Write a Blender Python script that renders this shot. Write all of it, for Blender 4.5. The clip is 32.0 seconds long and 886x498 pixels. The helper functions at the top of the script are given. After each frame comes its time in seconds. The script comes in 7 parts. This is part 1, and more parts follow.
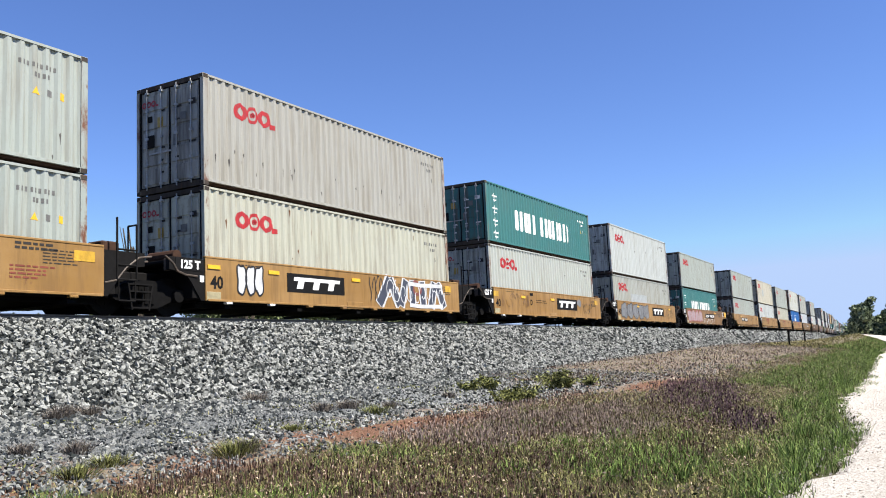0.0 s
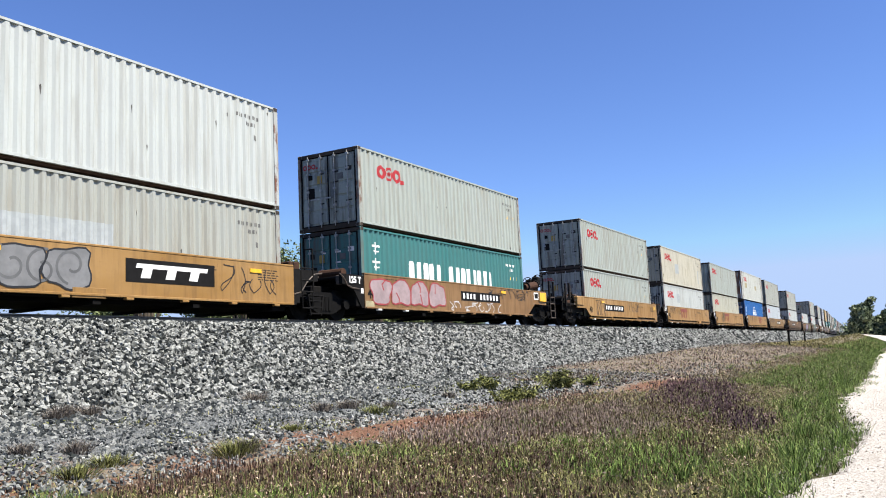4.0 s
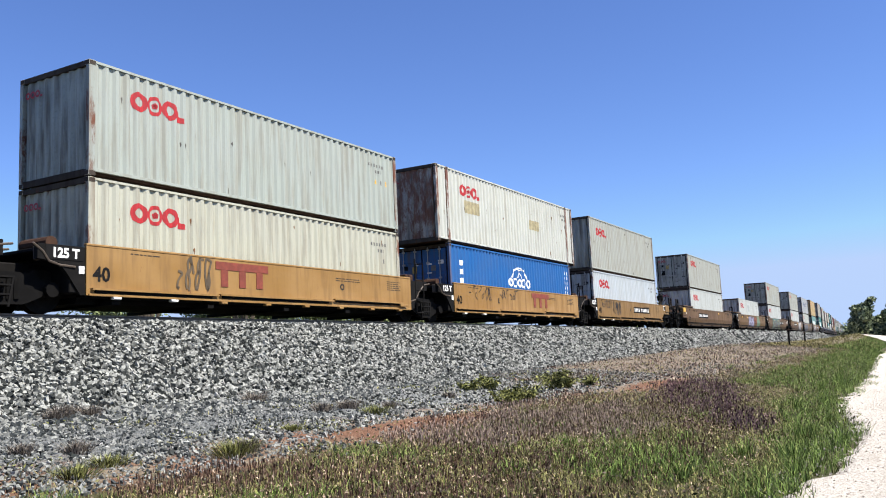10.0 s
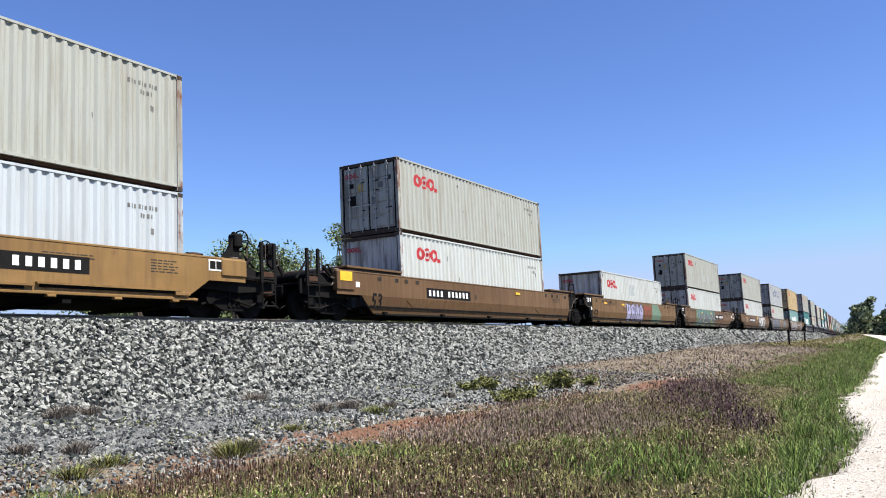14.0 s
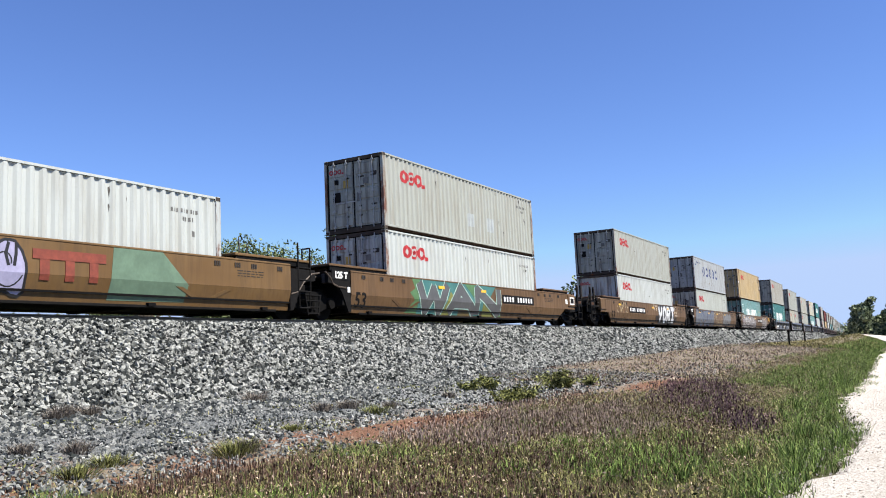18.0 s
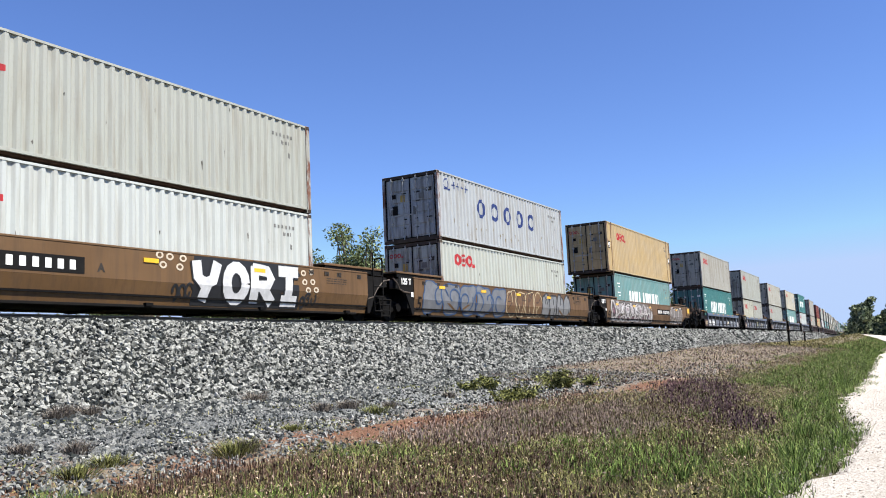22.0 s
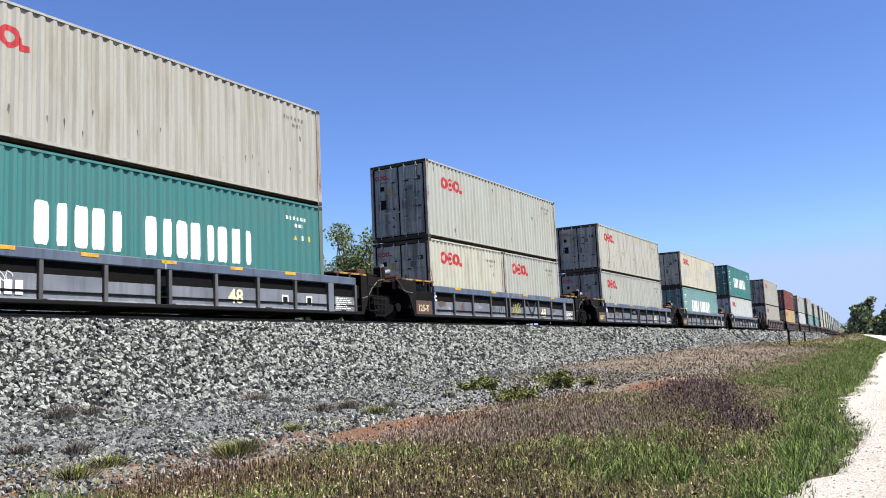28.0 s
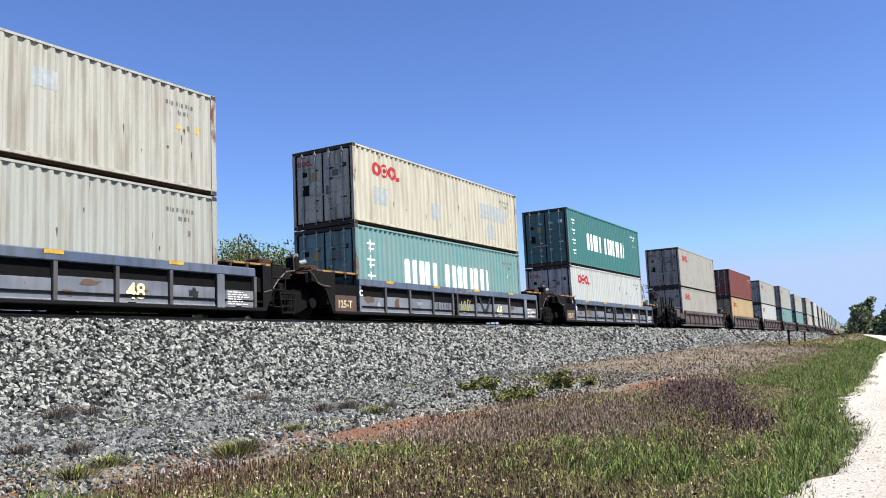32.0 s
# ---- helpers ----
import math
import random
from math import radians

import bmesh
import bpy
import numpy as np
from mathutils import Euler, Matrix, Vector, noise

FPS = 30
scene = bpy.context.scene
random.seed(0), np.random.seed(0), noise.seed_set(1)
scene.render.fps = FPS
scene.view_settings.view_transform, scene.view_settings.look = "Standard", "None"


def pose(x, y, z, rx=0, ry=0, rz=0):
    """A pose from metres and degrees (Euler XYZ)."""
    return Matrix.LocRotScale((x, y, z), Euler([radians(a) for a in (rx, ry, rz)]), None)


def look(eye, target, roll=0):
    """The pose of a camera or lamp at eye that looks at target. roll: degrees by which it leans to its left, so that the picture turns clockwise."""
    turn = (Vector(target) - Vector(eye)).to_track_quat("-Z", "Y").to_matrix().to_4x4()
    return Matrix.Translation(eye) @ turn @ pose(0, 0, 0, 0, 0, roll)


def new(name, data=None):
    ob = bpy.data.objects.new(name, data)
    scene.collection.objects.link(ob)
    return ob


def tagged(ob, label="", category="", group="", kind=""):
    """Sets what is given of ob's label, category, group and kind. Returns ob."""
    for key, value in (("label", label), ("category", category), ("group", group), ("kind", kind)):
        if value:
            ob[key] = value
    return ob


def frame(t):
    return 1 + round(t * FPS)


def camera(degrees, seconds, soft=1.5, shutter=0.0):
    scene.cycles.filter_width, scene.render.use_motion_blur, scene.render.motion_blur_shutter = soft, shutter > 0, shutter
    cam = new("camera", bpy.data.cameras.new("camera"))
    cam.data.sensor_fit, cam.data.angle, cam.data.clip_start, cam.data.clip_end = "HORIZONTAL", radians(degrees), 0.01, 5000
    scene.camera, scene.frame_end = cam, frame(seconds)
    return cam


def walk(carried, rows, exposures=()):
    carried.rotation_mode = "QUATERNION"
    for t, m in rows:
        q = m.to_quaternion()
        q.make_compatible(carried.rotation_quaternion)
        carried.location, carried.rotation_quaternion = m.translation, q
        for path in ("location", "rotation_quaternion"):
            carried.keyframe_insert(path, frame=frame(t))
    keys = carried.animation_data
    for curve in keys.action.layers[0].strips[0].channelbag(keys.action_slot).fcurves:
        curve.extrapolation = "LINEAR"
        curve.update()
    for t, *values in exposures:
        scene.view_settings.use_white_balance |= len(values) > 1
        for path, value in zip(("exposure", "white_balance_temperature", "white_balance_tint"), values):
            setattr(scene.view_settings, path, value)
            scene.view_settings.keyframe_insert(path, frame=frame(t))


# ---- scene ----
# ---- camera: it stands still on the gravel road beside the line ----
EYE = Vector((0.0, 0.0, 1.5))
cam = camera(54.96, 32.0, 1.0)
VIEW = look(EYE, EYE + Vector((8.5823, 4.9769, 1.2545)), -2.671)
walk(cam, [(0.0, VIEW), (32.0, VIEW)], [(0.0, 0.90), (32.0, 0.90)])

# ---- world, sun ----
SUN_WAY = Vector((0.09, -0.66, 0.95)).normalized()
world = bpy.data.worlds.new("sky")
scene.world = world
world.use_nodes = True
wn = world.node_tree
sky = wn.nodes.new("ShaderNodeTexSky")
sky.sky_type, sky.sun_disc = "NISHITA", False
sky.sun_elevation = math.asin(SUN_WAY.z)
sky.sun_rotation = math.atan2(SUN_WAY.x, SUN_WAY.y)
sky.air_density, sky.dust_density, sky.ozone_density = 1.0, 0.0, 7.0
sky.altitude = 1200.0
vivid = wn.nodes.new("ShaderNodeHueSaturation")
vivid.inputs["Saturation"].default_value = 1.07
vivid.inputs["Hue"].default_value = 0.512
wn.links.new(sky.outputs[0], vivid.inputs["Color"])
haze = wn.nodes.new("ShaderNodeMix")
haze.data_type, haze.blend_type = "RGBA", "DARKEN"
haze.inputs[0].default_value = 1.0
haze.inputs[7].default_value = (2.65, 3.5, 5.25, 1.0)
wn.links.new(vivid.outputs[0], haze.inputs[6])
wn.links.new(haze.outputs[2], wn.nodes["Background"].inputs[0])
wn.nodes["Background"].inputs[1].default_value = 0.101
sun = new("sun", bpy.data.lights.new("sun", "SUN"))
sun.data.energy, sun.data.angle, sun.data.color = 5.0, radians(0.53), (1.0, 0.955, 0.865)
sun.matrix_world = look(SUN_WAY * 50, (0, 0, 0))

# ---- the line: straight past the camera, bending gently to its left beyond ----
BEND, BEND_FROM, BEND_TO = 3.713e-4, 1.4, 215.0
TRACK_Y = 16.72          # middle of the track
RAIL_Z = 2.75            # top of the rails
TRAIN_Z = 3.10           # floor of the wells, on which the lower containers stand


def turn(u):
    """The line's heading, u metres along it."""
    return BEND * (min(BEND_TO, max(BEND_FROM, u)) - BEND_FROM)


def swing(u):
    """How far the line has moved to the left."""
    w = min(BEND_TO, max(BEND_FROM, u)) - BEND_FROM
    return BEND * w * w / 2 + max(0.0, u - BEND_TO) * turn(u)


def on_track(u, off=0.0, z=0.0):
    """A place off metres to the left of the track's middle, u metres along it."""
    return Matrix.Translation((u, TRACK_Y + swing(u), z)) @ Matrix.Rotation(turn(u), 4, "Z") @ Matrix.Translation((0, off, 0))


# how far the train has come, every half second
RUN = [0.00, 5.28, 10.01, 14.77, 20.02, 24.76, 29.95, 35.30, 40.56, 45.64, 50.71, 55.69, 60.43, 65.73, 71.37, 76.17, 81.45,
       86.18, 91.39, 96.63, 101.45, 106.72, 111.56, 116.85, 121.70, 126.98, 132.21, 136.97, 142.19, 146.98, 152.34, 157.43,
       162.52, 168.00, 172.94, 177.72, 183.00, 187.81, 193.08, 198.35, 203.21, 208.47, 213.23, 218.55, 222.99, 228.61, 233.87,
       239.15, 244.41, 248.76, 254.54, 259.30, 264.46, 269.56, 274.67, 279.89, 284.71, 290.02, 295.30, 300.11, 305.42, 310.27,
       315.52, 320.83, 325.69]


# ---- materials ----
class Nodes:
    """A material's node tree, with short calls."""

    def __init__(self, name, rough=0.6, metal=0.0):
        self.mat = bpy.data.materials.new(name)
        self.mat.use_nodes = True
        self.t = self.mat.node_tree
        self.b = self.t.nodes["Principled BSDF"]
        self.b.inputs["Roughness"].default_value, self.b.inputs["Metallic"].default_value = rough, metal
        if rough >= 0.75:
            self.b.inputs["Specular IOR Level"].default_value = 0.12

    def node(self, kind, **values):
        n = self.t.nodes.new("ShaderNode" + kind)
        for k, v in values.items():
            n.inputs[k.replace("_", " ")].default_value = v
        return n

    def link(self, a, b):
        self.t.links.new(a, b)

    def coords(self, scale=(1, 1, 1), world_space=False, shift=False):
        out = self.t.nodes.new("ShaderNodeNewGeometry").outputs["Position"] if world_space else self.t.nodes.new("ShaderNodeTexCoord").outputs["Object"]
        m = self.t.nodes.new("ShaderNodeMapping")
        m.inputs["Scale"].default_value = scale
        self.link(out, m.inputs["Vector"])
        if shift:
            r = self.t.nodes.new("ShaderNodeObjectInfo")
            k = self.t.nodes.new("ShaderNodeMath")
            k.operation = "MULTIPLY"
            k.inputs[1].default_value = 90.0
            self.link(r.outputs["Random"], k.inputs[0])
            c = self.t.nodes.new("ShaderNodeCombineXYZ")
            for i in range(3):
                self.link(k.outputs[0], c.inputs[i])
            self.link(c.outputs[0], m.inputs["Location"])
        return m.outputs[0]

    def noise(self, vector, scale, detail=4.0, rough=0.55):
        n = self.node("TexNoise", Scale=scale, Detail=detail, Roughness=rough)
        self.link(vector, n.inputs["Vector"])
        return n.outputs["Fac"]

    def ramp(self, fac, lo, hi, a=0.0, b=1.0):
        n = self.t.nodes.new("ShaderNodeMapRange")
        n.interpolation_type = "SMOOTHSTEP"
        for i, v in enumerate((lo, hi, a, b)):
            n.inputs[i + 1].default_value = v
        self.link(fac, n.inputs[0])
        return n.outputs[0]

    def mix(self, fac, a, b, how="MIX"):
        n = self.t.nodes.new("ShaderNodeMix")
        n.data_type, n.blend_type = "RGBA", how
        for v, i in ((fac, 0), (a, 6), (b, 7)):
            if isinstance(v, (int, float)):
                n.inputs[i].default_value = v
            elif isinstance(v, tuple):
                n.inputs[i].default_value = (*v, 1.0)
            else:
                self.link(v, n.inputs[i])
        return n.outputs[2]

    def math(self, how, a, b):
        n = self.t.nodes.new("ShaderNodeMath")
        n.operation = how
        for i, v in enumerate((a, b)):
            if isinstance(v, (int, float)):
                n.inputs[i].default_value = v
            else:
                self.link(v, n.inputs[i])
        return n.outputs[0]

    def done(self, colour, bump=None, strength=0.3, distance=0.02, rough=None):
        if isinstance(colour, tuple):
            self.b.inputs["Base Color"].default_value = (*colour, 1.0)
        else:
            self.link(colour, self.b.inputs["Base Color"])
        if rough is not None:
            self.link(rough, self.b.inputs["Roughness"])
        if bump is not None:
            n = self.node("Bump", Strength=strength, Distance=distance)
            self.link(bump, n.inputs["Height"])
            self.link(n.outputs[0], self.b.inputs["Normal"])
        return self.mat


PAINTS = {}


def paint(name, colour, streak=0.25, rust=0.12, rough=0.5, dirt=(0.20, 0.17, 0.13), fade=None):
    """Sheet-metal paint with dirt that has run down, faded areas, scuffs and rust."""
    if name in PAINTS:
        return PAINTS[name]
    n = Nodes(name, rough)
    fade = fade or tuple(min(1.0, c * 0.85 + 0.05) for c in colour)
    big = n.noise(n.coords((0.25, 0.25, 0.5), shift=True), 1.6, 3)
    runs = n.noise(n.coords((2.8, 2.8, 0.26), shift=True), 1.7, 4, 0.6)
    fine = n.noise(n.coords((1, 1, 1), shift=True), 14.0, 5, 0.7)
    spots = n.noise(n.coords((1.0, 1.0, 0.40), shift=True), 2.8, 8, 0.75)
    c = n.mix(n.ramp(big, 0.35, 0.68), colour, fade)
    c = n.mix(n.math("MULTIPLY", n.ramp(runs, 0.43, 0.68), streak), c, dirt)
    c = n.mix(n.math("MULTIPLY", n.ramp(fine, 0.5, 0.8), streak * 0.5), c, dirt)
    c = n.mix(n.ramp(spots, 0.80 - rust, 0.84 - rust * 0.7), c, (0.14, 0.05, 0.022)) if rust > 0 else c
    PAINTS[name] = n.done(c, fine, 0.12, 0.01, n.ramp(runs, 0.3, 0.8, rough - 0.08, rough + 0.2))
    return PAINTS[name]


def plain(name, colour, rough=0.6, metal=0.0, vary=0.25, scale=6.0):
    """A plain surface with uneven soiling."""
    if name in PAINTS:
        return PAINTS[name]
    n = Nodes(name, rough, metal)
    f = n.noise(n.coords(shift=True), scale, 6, 0.65)
    PAINTS[name] = n.done(n.mix(n.ramp(f, 0.3, 0.75), tuple(c * (1 - vary) for c in colour), tuple(min(1, c * (1 + vary)) for c in colour)), f, 0.2, 0.01)
    return PAINTS[name]


def ground_material():
    """Dry earth, fine gravel and low growth, by how far one is from the line."""
    n = Nodes("soil_and_gravel", 0.95)
    p = n.coords(world_space=True)
    sep = n.t.nodes.new("ShaderNodeSeparateXYZ")
    n.link(p, sep.inputs[0])
    x, y = sep.outputs[0], sep.outputs[1]
    across = n.math("SUBTRACT", y, n.math("MULTIPLY", n.math("MULTIPLY", x, x), BEND / 2))
    big = n.noise(p, 0.5, 5, 0.6)
    mid = n.noise(p, 2.6, 6, 0.65)
    fine = n.noise(p, 22.0, 6, 0.75)
    stones = n.node("TexVoronoi", Scale=17.0)
    n.link(p, stones.inputs["Vector"])
    grey = n.mix(stones.outputs["Distance"], (0.2808, 0.273, 0.2496), (0.117, 0.117, 0.1131))
    grey = n.mix(n.ramp(fine, 0.35, 0.7), n.mix(0.5, grey, (0.078, 0.078, 0.078)), grey)
    earth = n.mix(n.ramp(fine, 0.3, 0.7), (0.095, 0.048, 0.030), (0.245, 0.132, 0.083))
    buff = n.mix(n.ramp(fine, 0.3, 0.7), (0.0936, 0.0741, 0.0507), (0.312, 0.2574, 0.1872))
    green = n.mix(n.ramp(mid, 0.35, 0.65), (0.0585, 0.0484, 0.0281), (0.078, 0.0819, 0.0296))
    slate = n.mix(n.ramp(fine, 0.35, 0.65), (0.0624, 0.0663, 0.0671), (0.2106, 0.2168, 0.2145))
    edge = n.math("ADD", across, n.math("MULTIPLY", n.math("SUBTRACT", big, 0.5), 3.2))
    c = n.mix(n.ramp(edge, 6.2, 7.0), green, n.mix(n.ramp(mid, 0.42, 0.60), earth, buff))
    c = n.mix(n.ramp(edge, 7.4, 8.6), c, slate)
    c = n.mix(n.ramp(edge, 9.8, 10.6), c, grey)
    # farther along, the verge is bare dry earth up to the stone
    c = n.mix(n.math("MULTIPLY", n.ramp(x, 15.0, 24.0), n.math("MULTIPLY", n.ramp(across, 4.5, 6.5), n.ramp(across, 12.5, 11.0))), c, n.mix(n.ramp(mid, 0.35, 0.75), n.mix(0.35, buff, grey), n.mix(0.55, buff, earth)))
    # two patches of bare red-brown soil
    for px, py, rx, ry in ((11.2, 6.95, 2.6, 0.75), (23.0, 6.6, 3.2, 0.7)):
        dx = n.math("DIVIDE", n.math("SUBTRACT", x, px), rx)
        dy = n.math("DIVIDE", n.math("SUBTRACT", across, py), ry)
        away = n.math("ADD", n.math("ADD", n.math("MULTIPLY", dx, dx), n.math("MULTIPLY", dy, dy)), n.math("MULTIPLY", mid, 1.2))
        c = n.mix(n.ramp(away, 1.7, 1.0), c, earth)
    c = n.mix(n.ramp(across, 21.5, 23.0), c, n.mix(n.ramp(mid, 0.3, 0.7), (0.1248, 0.117, 0.0468), (0.234, 0.2106, 0.1092)))
    return n.done(c, fine, 0.7, 0.05)


def road_material():
    n = Nodes("pale_crushed_limestone", 0.95)
    p = n.coords(world_space=True)
    fine = n.noise(n.coords((0.6, 1.3, 1), world_space=True), 24.0, 6, 0.75)
    mid = n.noise(n.coords((0.6, 3.0, 1), world_space=True), 1.2, 5, 0.6)
    c = n.mix(n.ramp(fine, 0.32, 0.62), (0.2808, 0.2457, 0.2067), (0.5772, 0.5304, 0.4641))
    c = n.mix(n.math("MULTIPLY", n.ramp(mid, 0.5, 0.75), 0.35), c, (0.2652, 0.2262, 0.1833))
    return n.done(c, fine, 0.75, 0.03)


def stone_material(name, lo, hi):
    """Broken stone: each piece in its own shade."""
    n = Nodes(name, 0.9)
    geo = n.t.nodes.new("ShaderNodeNewGeometry")
    f = n.noise(n.coords(world_space=True), 35.0, 4, 0.7)
    c = n.mix(n.ramp(geo.outputs["Random Per Island"], 0.20, 0.78), lo, hi)
    return n.done(n.mix(n.ramp(f, 0.35, 0.7), n.mix(0.5, c, lo), c), f, 0.4, 0.01)


GROUND = ground_material()
ROAD = road_material()
STONE = stone_material("grey_ballast_stone", (0.026, 0.029, 0.028), (0.43, 0.43, 0.395))
LIME = stone_material("pale_road_pebble", (0.30, 0.26, 0.22), (0.50, 0.45, 0.395))
GRIT = stone_material("fine_verge_gravel", (0.045, 0.050, 0.051), (0.32, 0.32, 0.295))
# bed colour is the shade in the gaps between stones, painted near-black
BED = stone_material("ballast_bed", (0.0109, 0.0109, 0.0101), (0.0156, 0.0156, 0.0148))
# black grime; also colours upper sheets and ledge strips that stand for shadow
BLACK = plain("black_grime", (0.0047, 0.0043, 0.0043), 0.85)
DARK = plain("dark_steel", (0.0082, 0.0074, 0.007), 0.8)
RUSTY = plain("rusted_steel", (0.0585, 0.0312, 0.0203), 0.85)
RAIL = plain("worn_rail_steel", (0.16, 0.13, 0.11), 0.45, 0.6)
TIE = plain("weathered_tie", (0.1014, 0.0858, 0.078), 0.9)
WHITE = plain("white_stencil", (0.78, 0.77, 0.74), 0.6, vary=0.12)
SIGN_BLACK = plain("black_sign_plate", (0.0085, 0.0080, 0.0080), 0.85)
SIGN_BLACK.node_tree.nodes["Principled BSDF"].inputs["Specular IOR Level"].default_value = 0.15
RED = plain("red_lettering", (0.39, 0.0203, 0.0234), 0.5, vary=0.15)
NAVY = plain("navy_lettering", (0.0117, 0.0281, 0.1326), 0.5, vary=0.15)
YELLOW = plain("yellow_reflector", (0.75, 0.42, 0.02), 0.4, vary=0.12)
DUSKY = plain("dark_stencil", (0.0234, 0.0172, 0.0125), 0.7)


# ---- mesh helpers ----
def shaped(name, bm, materials):
    me = bpy.data.meshes.new(name)
    bm.to_mesh(me)
    bm.free()
    for m in materials if isinstance(materials, (list, tuple)) else [materials]:
        me.materials.append(m)
    return me


def part(name, bm, material, parent, label=""):
    """Links a bmesh, or a mesh made before, as one part of a thing."""
    me = bm if isinstance(bm, bpy.types.Mesh) else shaped(name, bm, material)
    ob = new(name, me)
    ob.parent = parent
    if isinstance(bm, bpy.types.Mesh) and material is not None:
        for i, m in enumerate(material if isinstance(material, (list, tuple)) else [material]):
            ob.material_slots[i].link = "OBJECT"
            ob.material_slots[i].material = m
    return tagged(ob, label)


def box(bm, x0, x1, y0, y1, z0, z1, bevel=0.0, mat=0):
    vs = [bm.verts.new((x, y, z)) for x in (x0, x1) for y in (y0, y1) for z in (z0, z1)]
    fs = [bm.faces.new([vs[i] for i in f]) for f in ((0, 1, 3, 2), (4, 6, 7, 5), (0, 4, 5, 1), (2, 3, 7, 6), (0, 2, 6, 4), (1, 5, 7, 3))]
    for f in fs:
        f.material_index = mat
    if bevel:
        es = list({e for f in fs for e in f.edges})
        bmesh.ops.bevel(bm, geom=es, offset=bevel, segments=1, affect="EDGES", profile=0.5)
    return bm


def beam(bm, a, b, r, sides=6):
    """A round bar from a to b."""
    a, b = Vector(a), Vector(b)
    d = (b - a).normalized()
    s = d.orthogonal().normalized()
    t = d.cross(s)
    rings = [[bm.verts.new(p + r * (s * math.cos(k * math.tau / sides) + t * math.sin(k * math.tau / sides))) for k in range(sides)] for p in (a, b)]
    for k in range(sides):
        bm.faces.new((rings[0][k], rings[0][(k + 1) % sides], rings[1][(k + 1) % sides], rings[1][k]))
    bm.faces.new(rings[0][::-1])
    bm.faces.new(rings[1])
    return bm


def limb(bm, a, b, r0, r1, sides=7, closed=False):
    """A round bar that tapers from r0 to r1."""
    a, b = Vector(a), Vector(b)
    d = (b - a).normalized()
    s = d.orthogonal().normalized()
    t = d.cross(s)
    rings = [[bm.verts.new(p + r * (s * math.cos(k * math.tau / sides) + t * math.sin(k * math.tau / sides))) for k in range(sides)] for p, r in ((a, r0), (b, r1))]
    for k in range(sides):
        bm.faces.new((rings[0][k], rings[0][(k + 1) % sides], rings[1][(k + 1) % sides], rings[1][k]))
    if closed:
        bm.faces.new(rings[0][::-1])
        bm.faces.new(rings[1])
    return bm


def slab(bm, outline, y0, y1):
    """A plate with an outline of (x, z), from y0 to y1."""
    a = [bm.verts.new((x, y0, z)) for x, z in outline]
    b = [bm.verts.new((x, y1, z)) for x, z in outline]
    n = len(outline)
    bm.faces.new(a)
    bm.faces.new(b[::-1])
    for i in range(n):
        bm.faces.new((a[i], b[i], b[(i + 1) % n], a[(i + 1) % n]))
    bmesh.ops.recalc_face_normals(bm, faces=bm.faces[:])
    return bm


def disc(bm, x, y, z, r, depth, sides=20):
    return beam(bm, (x, y - depth / 2, z), (x, y + depth / 2, z), r, sides)


def soup(name, verts, faces, material, label="", category="", kind="stuff"):
    me = bpy.data.meshes.new(name)
    me.from_pydata(verts, [], faces)
    me.materials.append(material)
    return tagged(new(name, me), label, category, kind=kind)


def thing(name, label, category, group="", kind=""):
    return tagged(new(name), label, category, group, kind)


# ---- ground, road, ballast ----
def ease(v, a, b):
    v = min(1.0, max(0.0, (v - a) / (b - a)))
    return v * v * (3 - 2 * v)


def land(x, y):
    """Height of the ground."""
    yy = y - swing(x)
    z = 0.10 * ease(yy, 1.5, 3.0) + 0.80 * min(1.0, max(0.0, (yy - 2.5) / 9.4)) + 0.55 * ease(x, 16, 58) * ease(yy, -4, 9)
    z += 1.05 * ease(x, 60, 215) * (1 - ease(yy, 9, 13))
    if yy > 19:
        z = 0.9 + 0.2 * ease(yy, 20, 60)
    return z


def road_edge(x):
    """Where the road's near-line edge runs, across the line."""
    return 1.50 - 0.22 * ease(x, 9.5, 11) + 0.95 * ease(x, 13.5, 22) + 0.75 * ease(x, 24, 58) + 4.6 * ease(x, 85, 190)


def sheet(name, xs, ys, height, material, label="", category="ground", kind="structure", curved=True, jitter=0.0):
    verts, faces = [], []
    for x in xs:
        for y in ys:
            yy = y + (swing(x) if curved else 0)
            verts.append((x, yy, height(x, yy) + (jitter * noise.noise((x * 1.7, yy * 1.7, 0)) if jitter else 0)))
    n = len(ys)
    for i in range(len(xs) - 1):
        for j in range(n - 1):
            a = i * n + j
            faces.append((a, a + n, a + n + 1, a + 1))
    return soup(name, verts, faces, material, label, category, kind)


